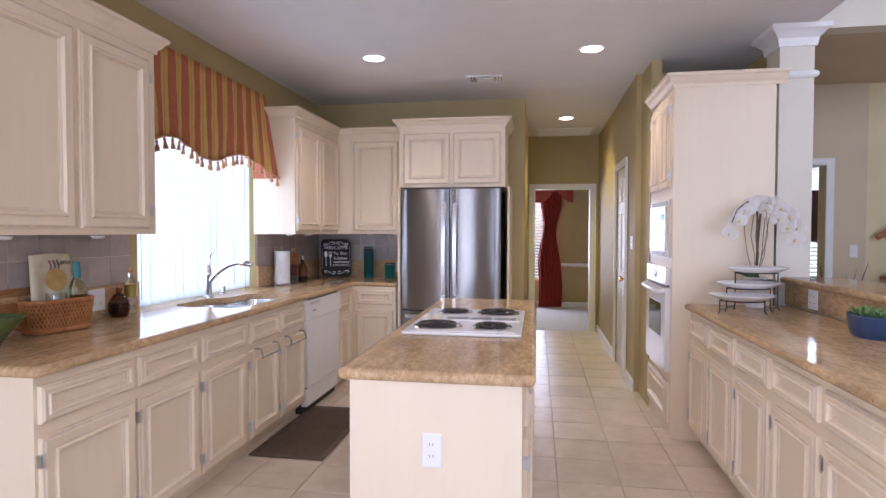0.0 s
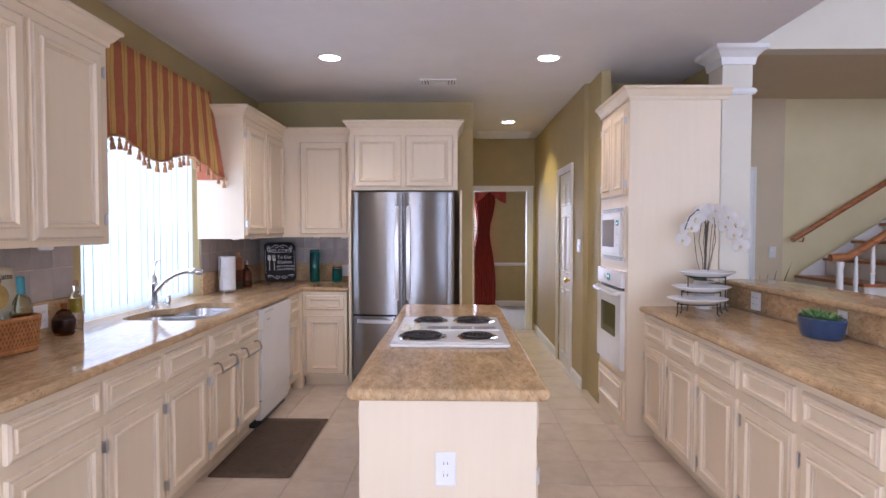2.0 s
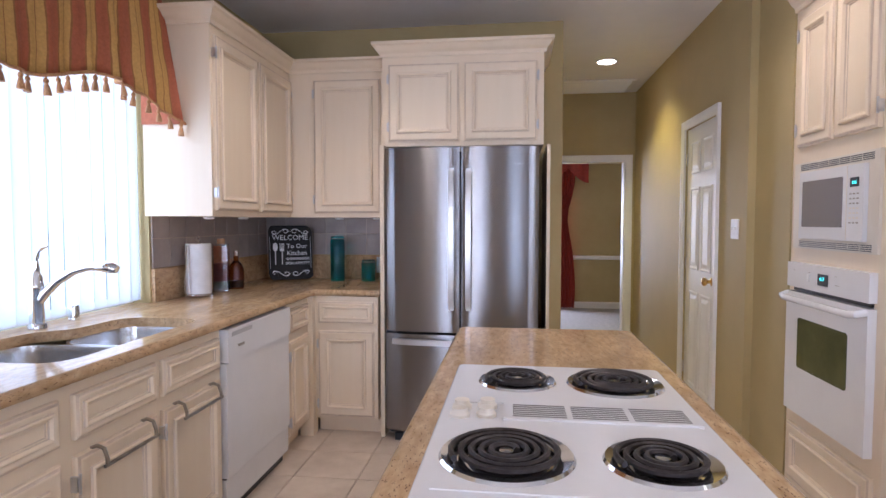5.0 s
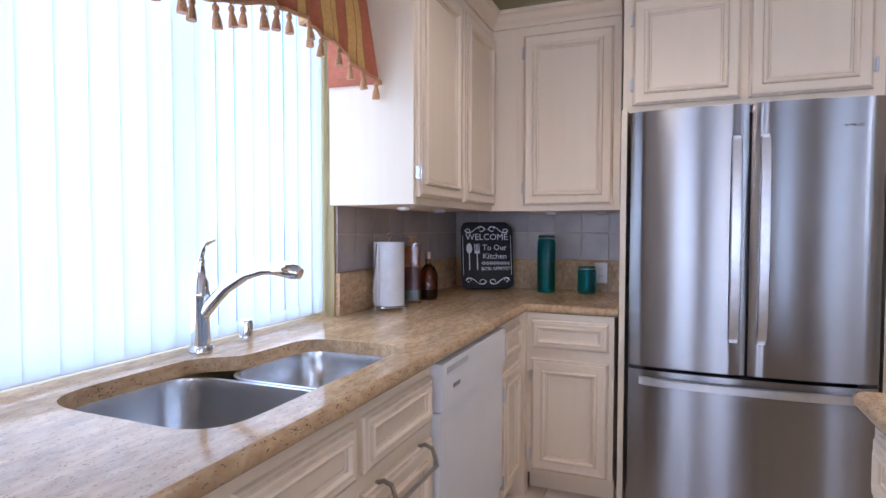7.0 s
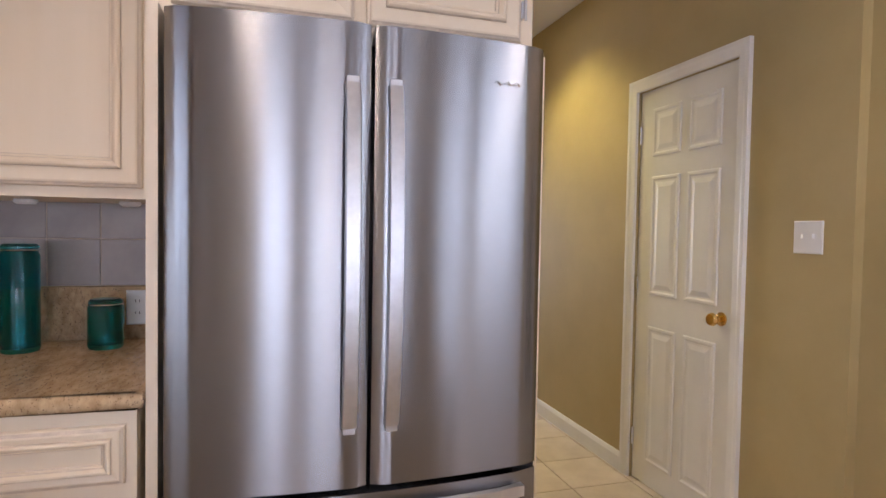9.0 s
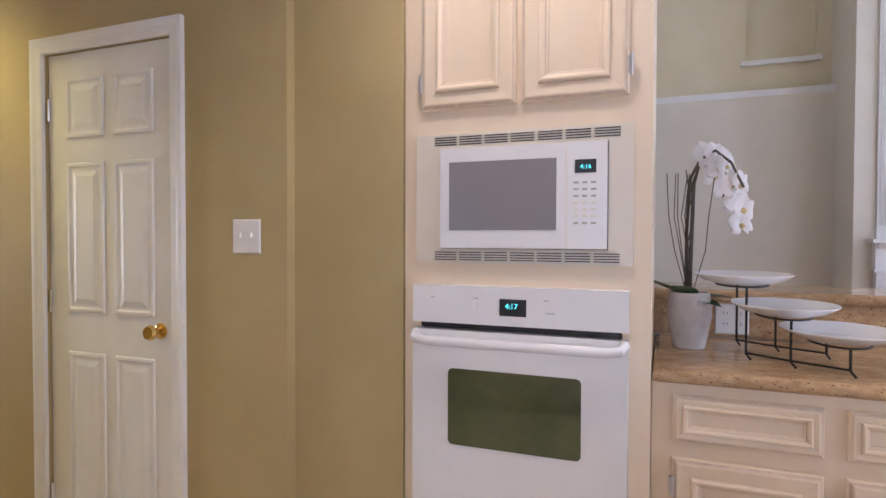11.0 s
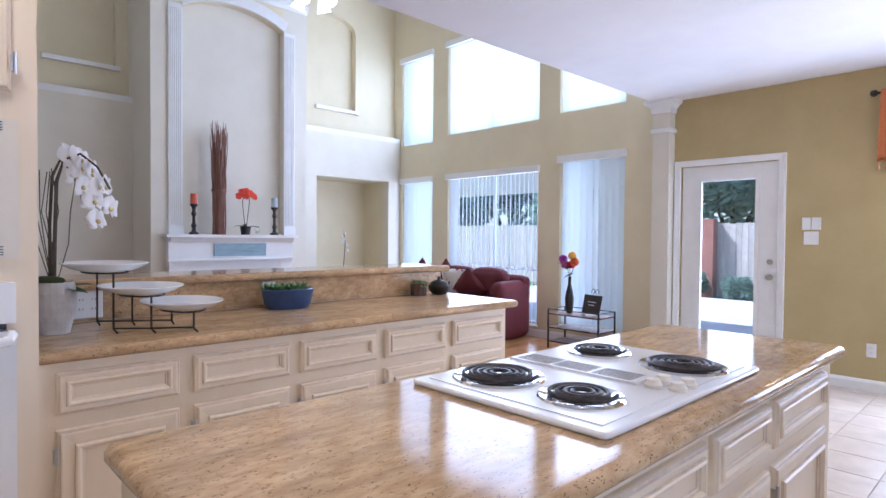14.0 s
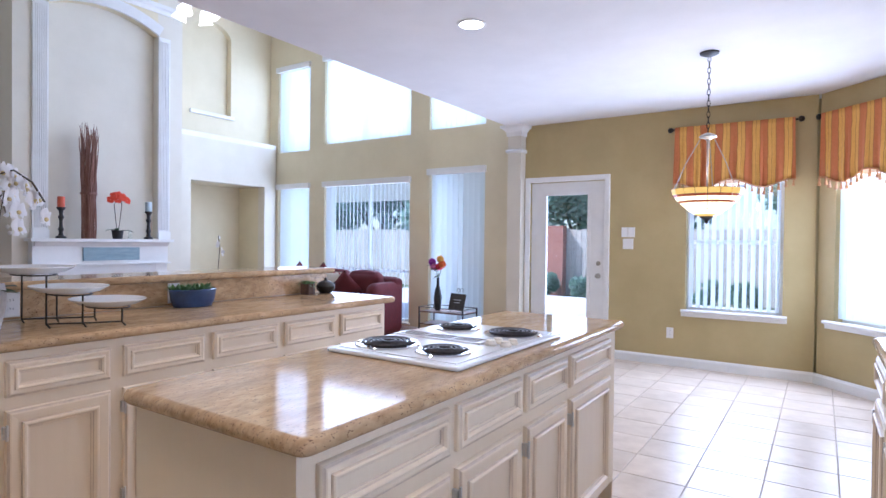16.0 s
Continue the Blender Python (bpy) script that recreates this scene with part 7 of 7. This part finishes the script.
for x, y, z in PL:
    bm = lathe([(0, 0.004), (0.09, 0.004), (0.125, 0.012), (0.165, 0.032), (0.166, 0.036), (0.12, 0.018), (0.085, 0.010), (0, 0.009)], 40)
    bmesh.ops.scale(bm, verts=bm.verts, vec=(1.06, 0.88, 1))
    o = part("plate", bm, M_WHITE, tier, "glossy white oval plate", smooth=True)
    o.location = (x, y, z)

pb = thing("blue_planter", "oval blue glazed planter of succulents on the granite", "plant", pose(1.955, 3.11, CT))
bm = lathe([(0, 0), (0.105, 0), (0.12, 0.03), (0.132, 0.095), (0.126, 0.10), (0.118, 0.09), (0, 0.085)], 32)
bmesh.ops.scale(bm, verts=bm.verts, vec=(0.68, 1.05, 1))
part("pot", bm, surface("blue_glaze", (0.025, 0.05, 0.13), (0.045, 0.085, 0.19), 10, 0.3), pb, smooth=True)
for cx, cy in ((0, -0.07), (0.02, 0.0), (-0.02, 0.065), (0.03, 0.09), (-0.03, -0.02)):
    bm = bmesh.new()
    for k in range(18):
        a = 2.4 * k
        el = 0.2 + 0.9 * k / 18
        leaf(bm, (cx + 0.008 * math.cos(a), cy + 0.008 * math.sin(a), 0.085), (math.cos(a) * math.cos(el), math.sin(a) * math.cos(el), math.sin(el)), 0.058, 0.026, 0.0, 4)
    part("succulent", bm, M_SUCC, pb, smooth=2)
sp = thing("potted_succulent", "small trailing succulent in a bark pot", "plant", pose(2.0, 2.19, CT))
part("pot", lathe([(0, 0), (0.05, 0), (0.053, 0.075), (0.045, 0.075), (0, 0.065)], 10), surface("bark", (0.06, 0.035, 0.025), (0.16, 0.10, 0.075), 30, 0.9, (1, 1, 0.3), bump=0.8), sp)
bm = bmesh.new()
for k in range(70):
    a, e = random.uniform(0, 6.28), random.uniform(-0.2, 1.3)
    leaf(bm, (random.uniform(-0.03, 0.03), random.uniform(-0.03, 0.03), 0.075), (math.cos(a), math.sin(a), e), random.uniform(0.04, 0.085), 0.015, 0.5, 3)
part("leaves", bm, M_SUCC, sp, smooth=2)
tp = thing("teapot", "small black iron teapot on the peninsula counter", "teapot", pose(1.985, 2.03, CT))
part("body", lathe([(0, 0), (0.04, 0), (0.065, 0.025), (0.068, 0.05), (0.05, 0.078), (0.035, 0.085), (0, 0.088)], 24), M_IRON, tp, smooth=True)
part("lid_knob", lathe([(0.03, 0.086), (0.012, 0.094), (0.008, 0.1), (0.013, 0.108), (0, 0.115)], 14), M_IRON, tp, smooth=True)
part("spout", tube([(0.0, -0.06, 0.04), (0.0, -0.085, 0.06), (0.0, -0.095, 0.075)], [0.012, 0.008, 0.006], 8), M_IRON, tp, smooth=True)
part("handle", tube([(0, 0.055, 0.065), (0, 0.085, 0.06), (0, 0.085, 0.035), (0, 0.06, 0.03)], 0.005, 6), M_IRON, tp, smooth=True)

# ---- floor mat ----
mt = thing("kitchen_mat", "brown ribbed rubber mat on the tiles before the sink", "mat", pose(-1.05, 4.02, 0.0005) @ Matrix.Diagonal((0.96, 0.965, 1, 1)))
part("border", slab(round_poly([(-0.255, -0.53), (0.255, -0.53), (0.255, 0.53), (-0.255, 0.53)], 0.02), 0, 0.010, 0.008), M_MAT, mt)
bm = bmesh.new()
for i in range(16):
    for j in range(36):
        x, y = -0.208 + i * 0.0262, -0.478 + j * 0.0262
        if (i + j) % 2:
            box(x, x + 0.023, y, y + 0.009, 0.0102, 0.0125, bm)
            box(x, x + 0.023, y + 0.013, y + 0.022, 0.0102, 0.0125, bm)
        else:
            box(x, x + 0.009, y, y + 0.023, 0.0102, 0.0125, bm)
            box(x + 0.013, x + 0.022, y, y + 0.023, 0.0102, 0.0125, bm)
tagged(part("woven_relief", bm, M_MAT, mt), kind="stuff")

# ---- stair hall ----
stairs = tagged(thing("stairs", "carpeted stairs with oak treads rising along the hall wall", "stairs"), kind="structure")
M_STAIRW = surface("stair_white", (0.70, 0.67, 0.63), (0.76, 0.73, 0.69), 5, 0.5)
for k in range(9):
    x = 3.52 + 0.27 * k
    z = 0.83 + 0.17 * (k + 1)
    part("riser", box(x, 6.9, 5.02, 5.94, z - 0.17, z - 0.028), M_STAIRW, stairs)
    part("tread", box(x - 0.025, x + 0.30, 5.0, 5.95, z - 0.027, z), M_RAIL, stairs, bevel=0.006)
part("landing", box(3.10, 6.9, 5.02, 5.94, 0, 0.83), M_STAIRW, stairs)
sk = bmesh.new()
v = [sk.verts.new((x, y, z)) for y in (5.951, 5.965) for x, z in ((3.46, 0.83), (3.56, 1.03), (6.0, 2.60), (6.0, 2.42), (3.66, 0.83))]
sk.faces.new(v[:5])
sk.faces.new(v[5:][::-1])
for i in range(5):
    sk.faces.new((v[i], v[(i + 1) % 5], v[5 + (i + 1) % 5], v[5 + i]))
struct("trim", sk, M_TRIM, "white stair skirt board")
hr = thing("wall_handrail", "red oak handrail along the stair wall", "handrail")
part("rail", tube([(3.45, 5.92, 1.345), (3.50, 5.92, 1.375), (5.6, 5.92, 2.70)], 0.028, 8), M_RAIL, hr, smooth=True)
for x, z in ((3.56, 1.40), (4.50, 1.99)):
    part("bracket", tube([(x, 5.92, z - 0.03), (x, 5.94, z - 0.07), (x, 5.998, z - 0.07)], 0.008, 6), M_BRASS, hr)
br = thing("balustrade", "white turned balusters under a red oak stair rail", "handrail")
part("rail", tube([(3.22, 5.0, 1.215), (3.36, 5.0, 1.225), (3.47, 5.0, 1.285), (5.4, 5.0, 2.55)], 0.032, 10), M_RAIL, br, "curved red oak rail", smooth=True)
part("newel", lathe([(0.032, 0.0), (0.032, 0.80), (0.024, 0.84), (0.032, 0.88), (0.027, 1.0), (0.023, 1.12), (0.031, 1.15), (0.031, 1.185), (0, 1.186)], 18, at=(3.30, 5.0, 0)), M_TRIM, br, smooth=True)
for k in range(12):
    x = 3.43 + k * 0.135
    zt = 1.25 + (x - 3.43) * 0.655
    zb = 0.83 if x < 3.52 else 0.83 + 0.17 * (int((x - 3.52) / 0.27) + 1)
    h = zt - zb
    part("baluster", lathe([(0.016, 0), (0.016, h * 0.22), (0.022, h * 0.25), (0.012, h * 0.30), (0.019, h * 0.42), (0.011, h * 0.95), (0.011, h)], 10, at=(x, 5.0, zb)), M_TRIM, br, smooth=True)
# plant on the hall floor and the room past it
hp = thing("dried_grass_plant", "tall dark spiky plant beside the hall doorway", "plant", pose(2.92, 5.55, 0))
part("pot", lathe([(0, 0), (0.14, 0), (0.19, 0.40), (0.17, 0.40), (0, 0.36)], 24), M_BLACK, hp, smooth=True)
bm = bmesh.new()
for k in range(34):
    a = random.uniform(0, 6.28)
    leaf(bm, (0.08 * math.cos(a), 0.08 * math.sin(a), 0.38), (0.45 * math.cos(a), 0.45 * math.sin(a), random.uniform(0.9, 1.7)), random.uniform(0.65, 1.0), 0.022, random.uniform(0.1, 0.6), 6)
part("leaves", bm, surface("dried_grass", (0.035, 0.03, 0.018), (0.08, 0.06, 0.035), 14, 0.7), hp, smooth=2)
STW = pose(0, 8.6, 0)
window("window_20", 3.45, 4.85, 0.7, 2.25, STW, "study window", rail=1.5)


def slat_blind(m, u0, u1, z0, z1, label):
    t = thing("horizontal_blinds", label, "blinds", m)
    for k in range(int((z1 - z0) / 0.055)):
        part("slat", box(u0, u1, -0.022, 0.022, -0.001, 0.001), M_BLIND_OPEN, t).matrix_basis = pose(0, 0.05, z1 - 0.03 - k * 0.055, 28)


slat_blind(STW, 3.47, 4.83, 0.72, 2.23, "white horizontal blinds in the study window")
cu = thing("dark_curtain", "dark swagged curtain across the study window", "curtain", pose(3.40, 8.5, 0))
bm = bmesh.new()
g = [[bm.verts.new((i * 0.05, 0.02 * math.sin(i * 1.7), 1.93 - j * 0.075 * (1 + 0.8 * math.sin(math.pi * i / 30)))) for j in range(6)] for i in range(31)]
for a, b in zip(g, g[1:]):
    for j in range(5):
        bm.faces.new((a[j], a[j + 1], b[j + 1], b[j]))
part("swag", bm, surface("dark_cloth", (0.05, 0.03, 0.02), (0.09, 0.05, 0.035), 20, 0.8), cu, smooth=2)
part("rod", tube([(-0.03, 0.0, 1.935), (1.55, 0.0, 1.935)], 0.012, 8), M_IRON, cu, smooth=True)
for x in (0.0, 1.5):
    part("bracket", tube([(x, 0.0, 1.935), (x, 0.10, 1.935)], 0.009, 6), M_IRON, cu)

# ---- room past the hall ----
DNW = pose(0, 11.0, 0)
window("window_21", 0.10, 0.72, 0.5, 2.15, DNW, "dining room window")
slat_blind(DNW, 0.12, 0.70, 0.52, 2.13, "white horizontal blinds in the dining window")


def drape(x0, x1, z0, z1, y, label, gathers=9):
    t = thing("curtain", label, "curtain", pose(0, y, 0), "red curtains")
    bm = bmesh.new()
    n = gathers * 8
    g = []
    for i in range(n + 1):
        s = i / n
        row = []
        for j in range(13):
            q = j / 12
            pinch = 1 - 0.45 * math.exp(-((q - 0.38) / 0.16) ** 2)
            x = x0 + (x1 - x0) * (0.5 + (s - 0.5) * pinch) + 0.02 * math.sin(9 * q)
            row.append(bm.verts.new((x, 0.03 * math.sin(2 * math.pi * gathers * s) - 0.02 * q, z1 + (z0 - z1) * q)))
        g.append(row)
    for a, b in zip(g, g[1:]):
        for j in range(12):
            bm.faces.new((a[j], a[j + 1], b[j + 1], b[j]))
    part("cloth", bm, M_RED, t, smooth=2)


drape(0.48, 0.90, 0.02, 2.3, 10.90, "deep red gathered curtain reaching the carpet")
drape(-0.35, 0.05, 0.02, 2.3, 10.90, "deep red gathered curtain reaching the carpet")
sw_ = thing("curtain_valance", "deep red pointed swag valance over the window", "valance", pose(0, 10.83, 0))
bm = bmesh.new()
g = [[bm.verts.new((-0.45 + 1.55 * i / 40, 0.02 * math.sin(i), 2.36 - (0.22 + 0.22 * abs(math.sin(math.pi * 2.5 * i / 40))) * j / 6)) for j in range(7)] for i in range(41)]
for a, b in zip(g, g[1:]):
    for j in range(6):
        bm.faces.new((a[j], a[j + 1], b[j + 1], b[j]))
part("cloth", bm, M_RED, sw_, smooth=2)

# ---- garden ----
M_GRASS = surface("lawn", (0.045, 0.085, 0.02), (0.09, 0.14, 0.04), 3, 0.9, bump=0.5)
M_CONC = surface("concrete", (0.56, 0.54, 0.51), (0.66, 0.64, 0.60), 5, 0.85, bump=0.2)
M_FENCE = surface("weathered_cedar", (0.48, 0.43, 0.36), (0.62, 0.56, 0.48), 6, 0.8, (6, 6, 0.6), bump=0.3, vary=0.12)
# foliage paler and bluer than leaf green: glare and haze put into colour
M_FOL = sheer("foliage", (0.26, 0.38, 0.30), 0.5)
M_BRICK = surface("red_brick", (0.30, 0.12, 0.08), (0.42, 0.19, 0.13), 20, 0.8, bump=0.3)
struct("ground", box(-60, 60, -80, 80, -0.30, -0.20), M_GRASS, "lawn")
struct("patio", box(-3, 9, -8.8, YS - 0.17, -0.198, -0.06), M_CONC, "pale concrete patio behind the house")
struct("porch_roof", box(-0.2, 8.5, -3.8, YS - 0.165, 2.55, 2.70), M_TRIM, "white porch soffit")
struct("porch_beam", box(-0.2, 8.5, -3.9, -3.75, 2.10, 2.549), M_TRIM, "white porch beam")
fence = tagged(thing("fence", "tall weathered cedar privacy fence round the garden", "fence", pose(-6, -10.5, -0.2)), kind="structure")
bm = box(0, 0.138, 0, 0.02, 0.02, 1.88)
first = part("board", bm, M_FENCE, fence, bevel=0.002)
for k in range(1, 215):
    o = first.copy()
    scene.collection.objects.link(o)
    o.matrix_basis = pose(k * 0.145, random.uniform(-0.004, 0.004), random.uniform(-0.015, 0.015))
for z in (0.4, 1.5):
    part("rail", box(0, 31.1, -0.06, -0.02, z, z + 0.09), M_FENCE, fence)


def bush(name, m, rx, ry, rz, n, label, trunk=0.0, size=0.12):
    t = thing(name, label, "tree" if trunk else "shrub", m, name + "s")
    bm = bmesh.new()
    rnd = random.Random(round(rx * 100 + n))
    clumps = [(rnd.uniform(-0.6, 0.6) * rx, rnd.uniform(-0.6, 0.6) * ry, trunk + rz + rnd.uniform(-0.6, 0.6) * rz, rnd.uniform(0.35, 0.6)) for _ in range(9)]
    for k in range(n):
        c = rnd.choice(clumps)
        d = Vector((rnd.gauss(0, 1), rnd.gauss(0, 1), rnd.gauss(0, 1))).normalized() * rnd.uniform(0.7, 1.0) * c[3]
        p = Vector((c[0] + d.x * rx, c[1] + d.y * ry, max(0.02, c[2] + d.z * rz)))
        a = Vector((rnd.gauss(0, 1), rnd.gauss(0, 1), rnd.gauss(0, 0.6))).normalized()
        b = a.orthogonal().normalized() * size * rnd.uniform(0.25, 0.5)
        a = a * size * rnd.uniform(0.6, 1.2)
        bm.faces.new([bm.verts.new(p + q) for q in (-a, b, a, -b)])
    part("crown", bm, M_FOL, t)
    bt = tube([(0, 0, 0), (0.05, 0, max(trunk, rz * 0.5) * 0.6), (0, 0.03, max(trunk, rz * 0.4) + rz * 0.8)], [0.14 if trunk else 0.04, 0.10 if trunk else 0.03, 0.03], 8)
    for k in range(5 if trunk else 0):
        a = 1.3 * k
        tube([(0, 0, trunk * 0.9), (rx * 0.35 * math.cos(a), ry * 0.35 * math.sin(a), trunk + rz * 0.6), (rx * 0.6 * math.cos(a), ry * 0.6 * math.sin(a), trunk + rz)], [0.07, 0.05, 0.02], 6, bt)
    part("trunk" if trunk else "stem", bt, M_STEM, t)


for x, y, s in ((-1.5, -12.5, 1.0), (2.5, -13.5, 1.2), (5.5, -12.8, 1.1), (8.5, -14, 1.25), (11.2, -12.6, 1.1), (-5, -14, 1.2), (14, -13, 1.2), (16.8, -12.8, 1.15), (19.5, -13.6, 1.2)):
    bush("tree", pose(x, y, -0.2, 0, 0, x * 40), 2.3 * s, 2.0 * s, 1.7 * s, 4200, "leafy green garden tree behind the fence", trunk=1.25 * s, size=0.17)
for x, y, s in ((1.2, -9.8, 0.55), (2.6, -9.9, 0.5), (-1.2, -4.6, 0.9), (0.4, -9.8, 0.5), (4.3, -9.8, 0.62), (5.3, -9.9, 0.55)):
    bush("shrub", pose(x, y, -0.2), 0.65 * s, 0.55 * s, 0.62 * s, 900, "small clipped green shrub in the garden", size=0.09)
struct("garden_wall", box(5.02, 5.85, -10.47, -10.2, -0.2, 1.78), M_BRICK, "red brick garden pier")

# ---- tiles and boards, piece by piece ----
def shared(name, w, d, h, material, bevel=0.002):
    """One mesh for many alike pieces, its top at z = 0."""
    bm = bmesh.new()
    rings = [[(0, 0), (w, 0), (w, d), (0, d)], None]
    lo = [bm.verts.new((x, y, -h)) for x, y in rings[0]]
    mi = [bm.verts.new((x, y, -bevel)) for x, y in rings[0]]
    up = [bm.verts.new((min(max(x, bevel), w - bevel), min(max(y, bevel), d - bevel), 0)) for x, y in rings[0]]
    for a, b in ((lo, mi), (mi, up)):
        for i in range(4):
            bm.faces.new((a[i], a[(i + 1) % 4], b[(i + 1) % 4], b[i]))
    bm.faces.new(up)
    me = bpy.data.meshes.new(name)
    bm.to_mesh(me)
    bm.free()
    me.materials.append(material)
    return me


def piece(name, me, parent, m):
    o = bpy.data.objects.new(name, me)
    scene.collection.objects.link(o)
    o.parent = parent
    o.matrix_basis = m
    return o


floor = bpy.data.objects["floor"]
T = 0.345
tile = shared("tile", T - 0.006, T - 0.006, 0.007, M_TILE)


def covered(x, y):
    inside = lambda a, b, c, d: a < x and x + T < b and c < y and y + T < d
    return (inside(-2.3, -1.30, 2.1, 9) or inside(-2.3, 0.0, 5.55, 9) or inside(-0.13, 0.40, 2.2, 4.2) or inside(1.40, 2.4, 4.3, 9)
            or inside(1.55, 2.5, 1.95, 4.5) or x > 2.2 or (y > 6.1 and x + T < HALL_L) or (x > PANTRY and y > 5.4) or (x + y < -2.95))


for i in range(-6, 8):
    for j in range(-14, 18):
        x, y = 0.582 + (i - 1) * T, 3.13 + j * T * 0.985
        if y > HALL_END - 0.02 or x + T > 2.24 or covered(x, y):
            continue
        piece("tile", tile, floor, pose(x, y, random.uniform(-0.0008, 0.0))).scale = (1, 0.983, 1)

gr = bpy.data.objects["floor_great_room"]
plank = shared("plank", 0.118, 1.396, 0.011, M_WOOD, 0.0012)
for i in range(38):
    off = random.uniform(0, 1.4)
    for j in range(6):
        y = YS - 1.4 + off + j * 1.4
        start, stop = max(y, YS + 0.002), min(y + 1.4, 4.438)
        if stop - start > 0.05:
            piece("plank", plank, gr, pose(2.225 + i * 0.12, start, 0)).scale = (1, (stop - start) / 1.4, 1)

W = 0.155
wt = shared("tile", W - 0.004, W - 0.004, 0.006, M_WALLTILE, 0.0015)


def splash(name, m, n, rows, label):
    bed = struct(name, box(0, n * W, 0, 0.002, 0, rows * W), M_GROUT, label)
    bed.matrix_basis = m
    for i in range(n):
        for j in range(rows):
            piece("tile", wt, bed, pose(i * W + 0.002, -0.004, j * W + 0.002, 90))


splash("backsplash_west", pose(XL + 0.006, 4.745, 1.092, 0, 0, 90), 9, 2, "taupe ceramic backsplash tiles beside the window")
splash("backsplash_west_near", pose(XL + 0.006, 1.99, 1.092, 0, 0, 90), 8, 2, "taupe ceramic backsplash tiles by the basket")
splash("backsplash_north", pose(XL + 0.012, YB - 0.006, 1.092), 7, 2, "taupe ceramic backsplash tiles behind the jars")
